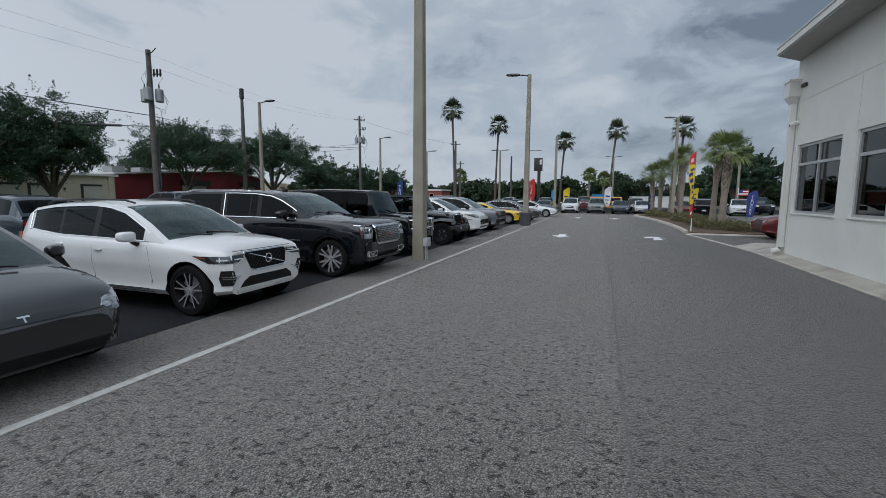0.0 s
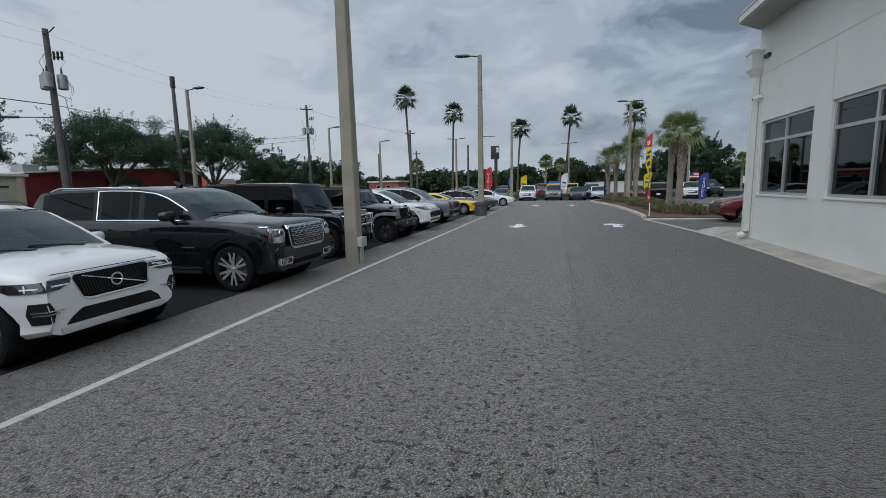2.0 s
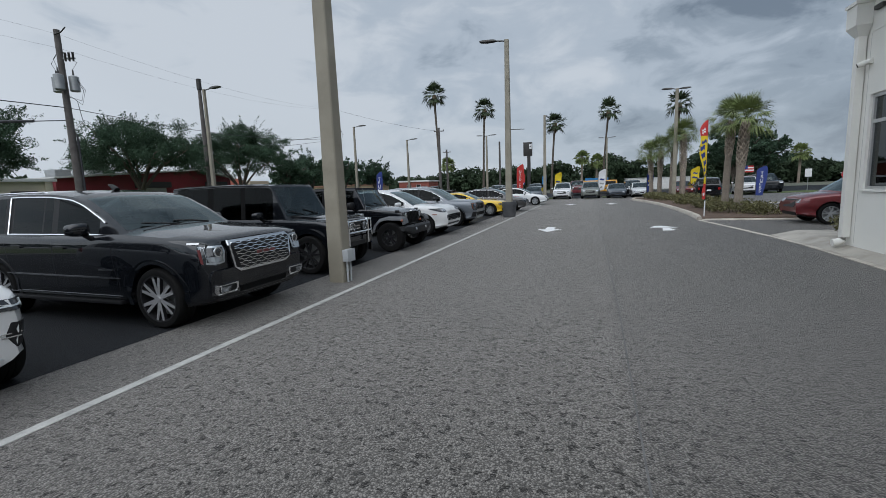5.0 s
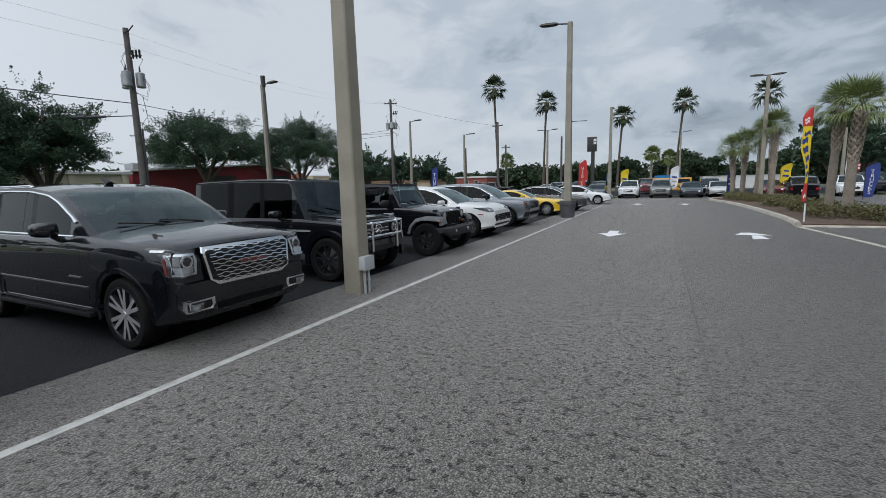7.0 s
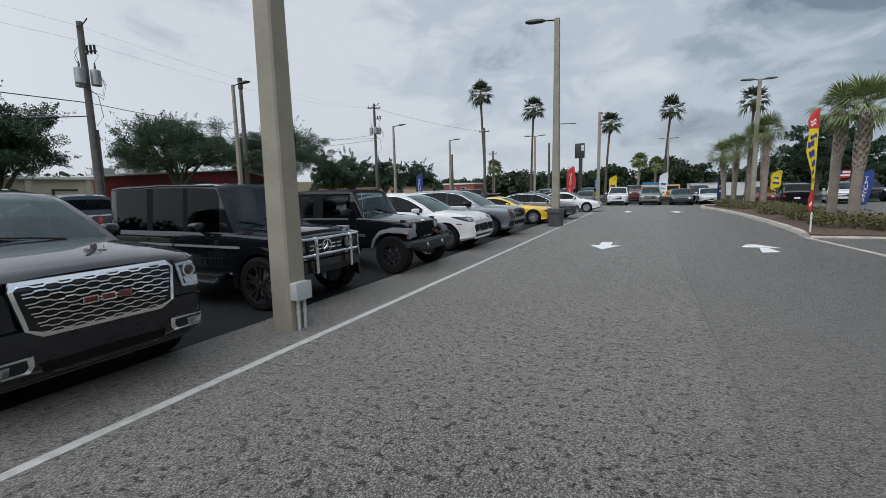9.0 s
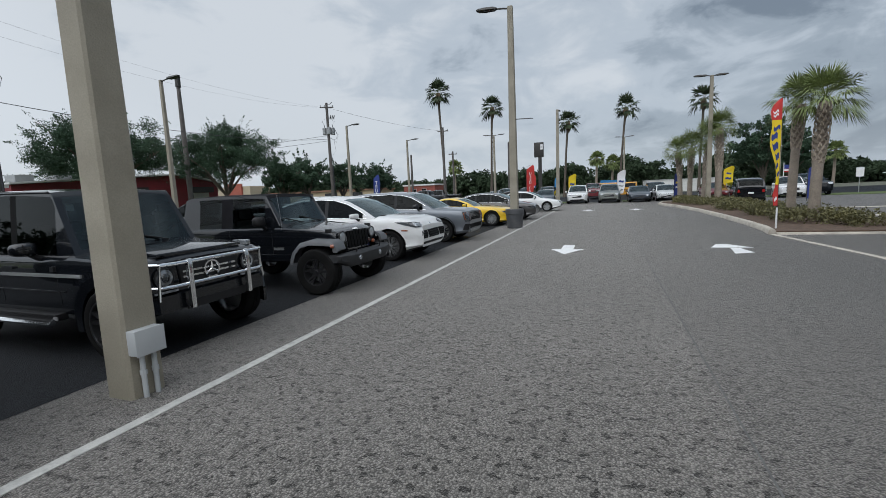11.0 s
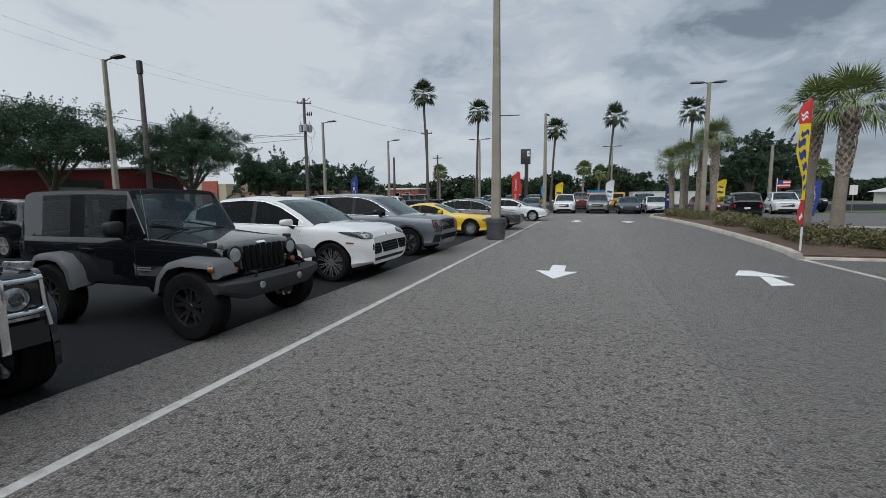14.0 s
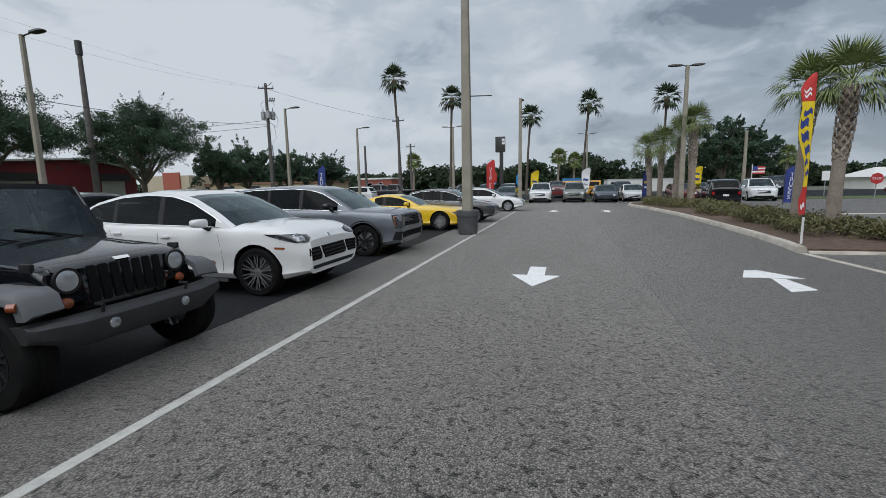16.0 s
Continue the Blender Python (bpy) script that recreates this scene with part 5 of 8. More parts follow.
def long_black_suv(fx, cy):
    c = Car(size=(5.70, 2.045, 1.89), wb=3.302, fo=0.86, R=0.405, tw=0.275, boxy=0.45, bow=0.07, top=[(0, 1.12), (0.03, 1.165), (0.15, 1.19), (0.5, 1.235), (1.5, 1.34), (1.9, 1.29), (5.4, 1.26), (5.7, 1.1)],
            belt=[(0, 1.08), (0.05, 1.13), (0.3, 1.165), (0.8, 1.195), (1.6, 1.225), (5.4, 1.24), (5.7, 1.1)], plan=[(0, 0.80), (0.05, 0.86), (0.15, 0.91), (0.35, 0.965), (0.7, 1), (5.2, 1), (5.55, 0.97), (5.7, 0.92)],
            gh=[(1.42, 1.29), (1.82, 1.55), (2.2, 1.74), (2.45, 1.82), (2.9, 1.87), (3.5, 1.885), (4.8, 1.87), (5.3, 1.82), (5.5, 1.6), (5.64, 1.26)], windows=[(1.86, 2.72, "a"), (2.84, 3.02, "b"), (3.05, 3.72, "b"), (3.92, 5.2, "c")], screen=(1.47, 2.3), rear=(5.36, 5.6),
            low=[(0, 0.34), (0.4, 0.27), (0.7, 0.30), (5.0, 0.34), (5.7, 0.46)], tumble=0.22)
    r = car_root(c, "long glossy black full-size SUV with a chrome mesh grille", fx, cy)
    shell(c, r, P_BLACK)
    fit_wheels(c, r, make_wheel(c, 6, M_RIMDARK, face_mat=M_RIMBRIGHT, rim_r=0.76, dish=0.02, thin=1.25))
    g_rows = [(0.70, -0.44, 0.44), (0.77, -0.55, 0.55), (1.07, -0.61, 0.61), (1.13, -0.57, 0.57)]
    one(c, r, "front_bumper", P_BLACK, "front", [(0.40, -0.84, 0.84), (0.47, -0.88, 0.88), (0.70, -0.89, 0.89), (0.77, -0.87, 0.87)], 0.055, 20)
    one(c, r, "grille_surround", M_CHROME, "front", g_rows, 0.075)
    gr = one(c, r, "grille", M_PLASTIC, "front", shrink(g_rows, 0.03), 0.079)
    b = bmesh.new()
    for k in range(10):
        z = 0.745 + k * 0.0385
        half = 0.44 + 0.12 * min(1.0, (z - 0.70) / 0.3)
        pts = []
        m = 13
        for i in range(m):
            y0 = -half + 2 * half * i / m
            dz = 0.0065 * (1 if (i + k) % 2 else -1)
            pts += [(y0 + 0.012, z + dz), (y0 + 2 * half / m - 0.012, z + dz)]
        strip(b, c, "front", pts, 0.011, 0.089, depth=0.012, step=0.3)
    part("grille_mesh", b, M_CHROME, gr)
    for y in (-0.13, 0.0, 0.13):
        b = bmesh.new()
        patch(b, c, "front", [(0.892, y - 0.055, y + 0.055), (0.952, y - 0.055, y + 0.055)], 0.097, 2)
        plate = part("badge", b, M_CHROME, gr, "plain chrome-edged red badge block")
        b = bmesh.new()
        patch(b, c, "front", [(0.902, y - 0.045, y + 0.045), (0.942, y - 0.045, y + 0.045)], 0.103, 2)
        part("badge_face", b, M_REDBADGE, plate)
    hl = lamp(c, r, M_LENSDARK, [(0.84, 0.70, 0.90), (0.90, 0.675, 0.92), (1.06, 0.665, 0.925), (1.11, 0.66, 0.92)], [(0.85, 0.08, 0.10), (0.92, 0.08, 0.11), (1.06, 0.08, 0.13), (1.11, 0.08, 0.14)], 0.02)
    for sd, h in zip((-1, 1), hl):
        lines(c, h, "lamp_frame", M_LENSBRIGHT, "front", [[(sd * 0.69, 0.87), (sd * 0.68, 1.07), (sd * 0.91, 1.08), (sd * 0.91, 0.87), (sd * 0.69, 0.87)]], 0.028, 0.03, sd)
        b = bmesh.new()
        patch(b, c, "front", [(0.885, sd * 0.72, sd * 0.88), (0.95, sd * 0.71, sd * 0.89)], 0.032, 4, sd)
        part("reflector", b, M_LENSBRIGHT, h)
        b = bmesh.new()
        disc_front(b, c, sd * 0.78, 1.005, 0.05, 0.034)
        part("projector", b, M_LENSDARK, h)
        b = bmesh.new()
        ring_front(b, place_front(c, sd * 0.78, 1.005, 0.04).x, sd * 0.78, 1.005, 0.048, 0.066)
        part("projector_ring", b, M_CHROME, h)
        b = bmesh.new()
        patch(b, c, "side", [(0.87, 0.105, 0.13), (1.05, 0.14, 0.17)], 0.022, 2, sd)
        part("side_reflector", b, M_REDBADGE, h)
        lines(c, h, "chrome_brow", M_RIMBRIGHT, "side", [[(0.1, 1.12), (0.30, 1.13)]], 0.022, 0.02, sd)
    both(c, r, "fog_bezel", M_CHROME, "front", [(0.455, 0.55, 0.84), (0.50, 0.52, 0.86), (0.58, 0.52, 0.86)], 0.07, 8)
    both(c, r, "fog_recess", M_PLASTIC, "front", [(0.475, 0.585, 0.825), (0.505, 0.56, 0.835), (0.562, 0.565, 0.835)], 0.077, 8)
    both(c, r, "fog_light", M_LENS, "front", [(0.485, 0.68, 0.81), (0.552, 0.67, 0.82)], 0.084, 4)
    one(c, r, "lower_valance", M_PLASTIC, "front", [(0.285, -0.78, 0.78), (0.36, -0.8, 0.8)], 0.012)
    one(c, r, "bumper_intake", M_SLOT, "front", [(0.42, -0.46, 0.46), (0.50, -0.48, 0.48)], 0.062)
    window_trim(c, r, 1.74, 3.80, M_CHROME, 0.016)
    mirrors(c, r, 1.95, 1.30, P_BLACK, size=(0.15, 0.24, 0.19))
    handles(c, r, [(2.5, 1.07), (3.45, 1.08)], P_BLACK, 0.2, 0.036)
    for s in (-1, 1):
        lines(c, r, "side_moulding", M_CHROME, "side", [[(1.5, 0.66), (4.0, 0.68)]], 0.018, 0.012, s)
        lines(c, r, "side_badge", M_CHROME, "side", [[(1.6, 0.775), (1.86, 0.778)]], 0.02, 0.01, s)
        b = bmesh.new()
        box(b, c.x(4.0), c.x(1.5), *sorted((s * 0.86, s * 1.03)), 0.30, 0.36, 0.02)
        part("running_board", b, M_PLASTIC, r)
        lines(c, r, "step_edge", M_CHROME, "side", [[(1.52, 0.40), (3.95, 0.41)]], 0.016, 0.03, s)
        b = bmesh.new()
        tube(b, [(c.x(3.1), s * 0.70, 1.82), (c.x(3.25), s * 0.72, 1.86), (c.x(5.0), s * 0.71, 1.86), (c.x(5.2), s * 0.70, 1.81)], 0.012, 6)
        part("roof_rail", b, M_CHROME, r)
    b = bmesh.new()
    tube(b, [(c.x(2.75), 0.0, 1.86), (c.x(2.85), 0.0, 1.93), (c.x(2.93), 0.0, 1.95)], [0.05, 0.035, 0.012], 8)
    part("roof_antenna", b, M_PLASTIC, r)
    seams(c, r, [[(1.5, 0.42), (1.55, 0.7), (1.6, 1.18)], [(2.78, 0.42), (2.78, 1.18)], [(3.72, 0.6), (3.88, 1.2)]])
    arch_trim(c, r, P_BLACK, 0.07, 0.012)
    wipers(c, r)
    return r


def boxy_black_suv(fx, cy):
    c = Car(size=(4.35, 1.86, 1.94), wb=2.85, fo=0.50, R=0.405, tw=0.28, boxy=0.95, top=[(0, 1.04), (0.03, 1.11), (0.3, 1.14), (1.10, 1.21), (4.30, 1.2), (4.35, 1.15)],
            belt=[(0, 0.99), (0.04, 1.07), (0.3, 1.09), (1.10, 1.12), (4.30, 1.14), (4.35, 1.1)], plan=[(0, 0.88), (0.03, 0.92), (0.1, 0.945), (4.25, 0.955), (4.35, 0.93)],
            gh=[(1.08, 1.15), (1.46, 1.86), (1.50, 1.905), (2.00, 1.94), (3.00, 1.955), (4.00, 1.945), (4.22, 1.92), (4.26, 1.88), (4.30, 1.14)], windows=[(1.42, 2.16, "a"), (2.28, 3.05, "b"), (3.22, 4.10, "c")], screen=(1.12, 1.45), rear=(4.265, 4.29),
            low=[(0, 0.50), (0.3, 0.45), (4.00, 0.45), (4.35, 0.55)], tumble=0.10, bow=0.03, crown=0.025, inset=0.05, noseshape=[(0, 0), (1, -0.02)])
    r = car_root(c, "boxy black off-roader with a polished bull bar", fx, cy)
    shell(c, r, P_BLACK, frame=M_SLOT)
    fit_wheels(c, r, make_wheel(c, 5, M_RIMDARK, rim_r=0.72), -0.01)
    arch_trim(c, r, P_BLACK, 0.10, 0.055)
    one(c, r, "grille", M_PLASTIC, "front", [(0.78, -0.40, 0.40), (1.0, -0.42, 0.42)], 0.02)
    lines(c, r, "grille_bar", M_CHROME, "front", [[(-0.38, 0.86), (0.38, 0.86)], [(-0.38, 0.92), (0.38, 0.92)]], 0.022, 0.034)
    x = place_front(c, 0, 0.9, 0.06).x
    b = bmesh.new()
    ring_front(b, x, 0, 0.895, 0.092, 0.112)
    for a in (90, 210, 330):
        p = Vector((x - 0.005, 0.09 * math.cos(radians(a)), 0.895 + 0.09 * math.sin(radians(a))))
        tube(b, [(x - 0.005, 0, 0.895), p], [0.014, 0.008], 5)
    part("badge", b, M_CHROME, r, "chrome ring badge")
    for sd in (-1, 1):
        b = bmesh.new()
        disc_front(b, c, sd * 0.60, 0.89, 0.10, 0.03, 0.06)
        h = part("headlight", b, M_LENS, r)
        b = bmesh.new()
        disc_front(b, c, sd * 0.60, 0.89, 0.05, 0.05, 0.03)
        part("projector", b, M_LENSDARK, h)
        b = bmesh.new()
        ring_front(b, place_front(c, sd * 0.6, 0.89, 0.03).x, sd * 0.60, 0.89, 0.10, 0.118)
        part("headlight_ring", b, M_RIMDARK, h)
        lines(c, r, "daytime_light", M_LENS, "front", [[(sd * 0.46, 0.73), (sd * 0.74, 0.73)]], 0.025, 0.03, sd)
        b = bmesh.new()
        box(b, c.x(0.34), c.x(0.10), sd * 0.76 - 0.045, sd * 0.76 + 0.045, 1.09, 1.16, 0.018)
        part("indicator", b, M_LENS, r, "clear indicator pod on the wing")
        # running board
        b = bmesh.new()
        tube(b, [(c.x(1.28), sd * 0.98, 0.46), (c.x(1.34), sd * 1.0, 0.40), (c.x(3.0), sd * 1.0, 0.40), (c.x(3.06), sd * 0.98, 0.46)], 0.032, 8)
        part("side_step", b, M_CHROME, r)
        b = bmesh.new()
        box(b, c.x(3.05), c.x(1.3), *sorted((sd * 0.84, sd * 0.98)), 0.42, 0.5, 0.015)
        part("step_board", b, M_PLASTIC, r)
        lines(c, r, "side_moulding", M_STEEL, "side", [[(0.9, 0.935), (2.38, 0.94)], [(2.44, 0.94), (3.3, 0.945)], [(3.4, 0.945), (4.4, 0.95)]], 0.035, 0.02, sd)
        lines(c, r, "lower_crease", M_RIMDARK, "side", [[(1.22, 0.75), (3.1, 0.755)]], 0.014, 0.008, sd)
    one(c, r, "front_bumper", P_BLACK, "front", [(0.45, -0.86, 0.86), (0.52, -0.88, 0.88), (0.68, -0.88, 0.88), (0.70, -0.86, 0.86)], 0.10)
    one(c, r, "bumper_intake", M_PLASTIC, "front", [(0.50, -0.42, 0.42), (0.60, -0.45, 0.45)], 0.105)
    guard = thing("bull_bar", "", "")
    guard.parent = r
    xg = c.X0 + 0.17
    for z, hw in ((1.05, 0.72), (0.80, 0.72)):
        b = bmesh.new()
        tube(b, [(xg - 0.22, -hw - 0.05, z), (xg - 0.05, -hw, z), (xg, -hw + 0.12, z), (xg + 0.01, 0, z), (xg, hw - 0.12, z), (xg - 0.05, hw, z), (xg - 0.22, hw + 0.05, z)], 0.019, 8)
        part("crossbar", b, M_CHROME, guard)
    for sd in (-1, 1):
        b = bmesh.new()
        box(b, xg - 0.02, xg + 0.03, sd * 0.42 - 0.03, sd * 0.42 + 0.03, 0.52, 1.08, 0.01)
        part("upright", b, M_CHROME, guard)
        b = bmesh.new()
        tube(b, [(xg - 0.06, sd * 0.72, 1.07), (xg - 0.07, sd * 0.735, 0.85), (xg - 0.06, sd * 0.76, 0.66)], 0.018, 8)
        part("side_hoop", b, M_CHROME, guard)
    b = boxes((c.x(1.12), c.x(0.08), -0.60, 0.60, 1.10, 1.15), bevel=0.015)
    for v in b.verts:
        v.co.z += 0.078 * (c.x(0.08) - v.co.x)
    part("bonnet_panel", b, P_BLACK, r)
    for sd in (-1, 1):
        b = bmesh.new()
        tube(b, [cab_point(c, 1.52, 1.885, sd, 0.012), cab_point(c, 2.8, 1.915, sd, 0.012), cab_point(c, 4.2, 1.885, sd, 0.012)], 0.014, 6)
        part("drip_rail", b, P_BLACK, r)
    mirrors(c, r, 1.62, 1.22, P_BLACK, size=(0.13, 0.22, 0.17))
    handles(c, r, [(2.12, 1.02), (3.08, 1.02)], P_BLACK, 0.18, 0.035)
    seams(c, r, [[(1.32, 0.5), (1.34, 1.1)], [(2.42, 0.5), (2.42, 1.1)], [(3.34, 0.75), (3.36, 1.1)]])
    both(c, r, "door_hinge", M_PLASTIC, "side", [(0.98, 1.34, 1.40), (1.04, 1.34, 1.40)], 0.03, 1)
    wipers(c, r)
    b = bmesh.new()
    box(b, c.x(1.62) - 0.004, c.x(1.62) + 0.004, -0.52, -0.44, 1.66, 1.74)
    part("window_sticker", b, M_SIGNAL, r)
    return r


def soft_top_offroader(fx, cy):
    c = Car(size=(3.62, 1.50, 1.80), wb=2.424, fo=0.33, R=0.405, tw=0.27, boxy=0.9, top=[(0, 1.04), (0.03, 1.10), (0.25, 1.14), (1.15, 1.245), (3.6, 1.2), (3.62, 1.15)],
            belt=[(0, 1.0), (0.04, 1.08), (0.3, 1.10), (1.15, 1.14), (3.6, 1.14), (3.62, 1.1)], plan=[(0, 0.90), (0.05, 0.93), (1.1, 0.98), (1.4, 1), (3.55, 1), (3.62, 0.97)],
            gh=[(1.12, 1.18), (1.47, 1.745), (1.51, 1.785), (2.0, 1.80), (2.7, 1.805), (3.36, 1.79), (3.48, 1.75), (3.6, 1.14)], windows=[(1.52, 2.28, "side"), (2.56, 3.12, "side")], screen=(1.16, 1.46), rear=(3.5, 3.58),
            low=[(0, 0.60), (0.3, 0.52), (3.3, 0.52), (3.62, 0.62)], tumble=0.12, bow=0.02, crown=0.03, inset=0.0, arch=1.2, noseshape=[(0, -0.02), (0.5, 0), (1, -0.05)])
    r = car_root(c, "black two-door off-roader with a soft top and faded grey flares", fx, cy)
    cloth = mat("soft_top_cloth", (0.012, 0.012, 0.014), 0.9, spec=0.1, vary=0.2, scale=6, bump=0.3, bump_scale=200)
    shell(c, r, P_BLACK, glass_side=M_VINYL, screen=M_GLASSJEEP, roof=cloth, frame=cloth)
    fit_wheels(c, r, make_wheel(c, 5, M_RIMDARK, face_mat=M_RIMDARK, rim_r=0.58, dish=0.05), -0.20)
    gr = one(c, r, "grille", P_BLACK, "front", [(0.72, -0.66, 0.66), (1.05, -0.70, 0.70), (1.1, -0.68, 0.68)], 0.018)
    for k in range(7):
        b = bmesh.new()
        y = (k - 3) * 0.104
        patch(b, c, "front", [(0.75, y - 0.03, y + 0.03), (0.78, y - 0.036, y + 0.036), (1.03, y - 0.036, y + 0.036), (1.06, y - 0.03, y + 0.03)], 0.026, 2)
        part("grille_slot", b, M_SLOT, gr)
    lines(c, gr, "badge", M_PLATE, "front", [[(-0.07, 1.085), (0.07, 1.085)]], 0.022, 0.03, label="plain pale badge bar")
    for sd in (-1, 1):
        b = bmesh.new()
        disc_front(b, c, sd * 0.52, 0.97, 0.092, 0.035, 0.05)
        h = part("headlight", b, M_LENSBRIGHT, r)
        b = bmesh.new()
        ring_front(b, place_front(c, sd * 0.52, 0.97, 0.035).x, sd * 0.52, 0.97, 0.092, 0.108, 0.03)
        part("headlight_ring", b, M_PLASTIC, h)
        b = bmesh.new()
        disc_front(b, c, sd * 0.55, 0.79, 0.045, 0.03, 0.04, 14)
        part("turn_signal", b, M_AMBER, r)
        # flat-topped wing flares over the wheels
        for prof, nm in (([(0.86, 0.56), (0.79, 0.76), (0.64, 0.91), (0.42, 0.965), (0.0, 0.95), (-0.10, 0.90), (-0.14, 0.78)], "wing_flare"),
                         ([(2.25, 0.52), (2.33, 0.78), (2.49, 0.93), (2.7, 0.965), (2.95, 0.94), (3.1, 0.80), (3.18, 0.6)], "rear_flare")):
            b = bmesh.new()
            rows = []
            for i, (u, z) in enumerate(prof):
                p0, p1 = prof[max(i - 1, 0)], prof[min(i + 1, len(prof) - 1)]
                d = Vector((p1[0] - p0[0], p1[1] - p0[1])).normalized()
                n = Vector((d.y, -d.x)) * 0.05
                if n.y > 0:
                    n = -n
                rows.append([b.verts.new(v) for v in ((c.x(u), sd * 0.66, z + 0.01), (c.x(u), sd * 0.88, z), (c.x(u), sd * 0.935, z - 0.025), (c.x(u + n.x * 1.6), sd * 0.94, z + n.y * 1.8), (c.x(u + n.x), sd * 0.9, z + n.y), (c.x(u + n.x), sd * 0.66, z + n.y))])
            for r0, r1 in zip(rows, rows[1:]):
                for j in range(6):
                    b.faces.new((r0[j], r0[(j + 1) % 6], r1[(j + 1) % 6], r1[j]))
            b.faces.new(rows[0])
            b.faces.new(rows[-1][::-1])
            bmesh.ops.recalc_face_normals(b, faces=b.faces)
            fl = part(nm, b, M_GREYTRIM, r, "faded grey plastic flare", smooth=62)
            if nm == "wing_flare":
                b = bmesh.new()
                tube(b, [(c.x(-0.08), sd * 0.93, 0.86), (c.x(-0.03), sd * 0.955, 0.86)], 0.035, 10)
                part("side_marker", b, M_AMBER, fl)
        lines(c, r, "side_badge", M_STEEL, "side", [[(1.12, 0.80), (1.34, 0.80)], [(1.12, 0.77), (1.34, 0.77)]], 0.014, 0.008, sd)
    # bumper
    b = bmesh.new()
    prof = [(0.46, 0.10), (0.46, 0.21), (0.52, 0.25), (0.66, 0.25), (0.70, 0.21), (0.70, 0.06)]
    rows = []
    for y, dx in ((-0.92, -0.12), (-0.88, -0.06), (-0.6, -0.01), (0, 0.0), (0.6, -0.01), (0.88, -0.06), (0.92, -0.12)):
        k = 1.0 if abs(y) < 0.7 else 0.55
        rows.append([b.verts.new((c.X0 + xx + dx, y, 0.70 - (0.70 - z) * k)) for z, xx in prof])
    for r0, r1 in zip(rows, rows[1:]):
        for j in range(len(prof)):
            b.faces.new((r0[j], r0[(j + 1) % 6], r1[(j + 1) % 6], r1[j]))
    b.faces.new(rows[0])
    b.faces.new(rows[-1][::-1])
    bmesh.ops.recalc_face_normals(b, faces=b.faces)
    bump = part("front_bumper", b, mat("bumper_plastic", (0.021, 0.022, 0.024), 0.6, vary=0.2, scale=5), r)
    for sd in (-1, 1):
        b = bmesh.new()
        disc_front(b, c, sd * 0.36, 0.59, 0.05, 0, 0.03, 16, x=c.X0 + 0.252)
        part("fog_light", b, M_LENS, bump)
        b = bmesh.new()
        tube(b, [(c.X0 + 0.2, sd * 0.42, 0.70), (c.X0 + 0.22, sd * 0.42, 0.76), (c.X0 + 0.13, sd * 0.42, 0.76)], 0.016, 6)
        part("tow_hook", b, M_PLASTIC, bump)
        b = bmesh.new()
        box(b, c.x(0.24), c.x(0.12), sd * 0.68 - 0.02, sd * 0.68 + 0.02, 1.06, 1.13, 0.008)
        part("bonnet_latch", b, M_PLASTIC, r)
    mirrors(c, r, 1.5, 1.26, M_PLASTIC, size=(0.12, 0.2, 0.2))
    handles(c, r, [(2.14, 1.0)], P_BLACK, 0.16, 0.035)
    seams(c, r, [[(1.36, 0.58), (1.36, 1.12)], [(2.34, 0.62), (2.36, 1.12)]], 0.009)
    lines(c, r, "bonnet_seam", M_PLASTIC, "side", [[(0.05, 1.07), (1.1, 1.10)]], 0.008, 0.003)
    wipers(c, r)
    for sd in (-1, 1):
        b = bmesh.new()
        tube(b, [cab_point(c, 1.17, 1.2, sd, 0.012), cab_point(c, 1.48, 1.74, sd, 0.012)], 0.016, 6)
        part("windscreen_pillar", b, P_BLACK, r)
        b = bmesh.new()
        tube(b, [(c.x(2.3), sd * 0.6, 1.1), (c.x(2.36), sd * 0.57, 1.6), (c.x(2.5), sd * 0.52, 1.70), (c.x(3.3), sd * 0.52, 1.66)], 0.035, 8)
        part("roll_bar", b, M_PLASTIC, r)
    b = bmesh.new()
    tube(b, [(c.x(1.14), -0.72, 1.12), (c.x(1.15), -0.73, 1.45), (c.x(1.18), -0.735, 1.76)], [0.004, 0.003, 0.002], 5)
    part("antenna", b, M_STEEL, r)
    b = bmesh.new()
    lathe(b, [(0.2, -0.12), (0.38, -0.12), (0.405, -0.08), (0.405, 0.08), (0.38, 0.12), (0.2, 0.12)], 28, "z")
    for v in b.verts:
        v.co = Vector((c.x(3.62) - 0.14 + v.co.z, v.co.x, 1.0 + v.co.y))
    part("spare_tyre", b, M_RUBBER, r)
    return r


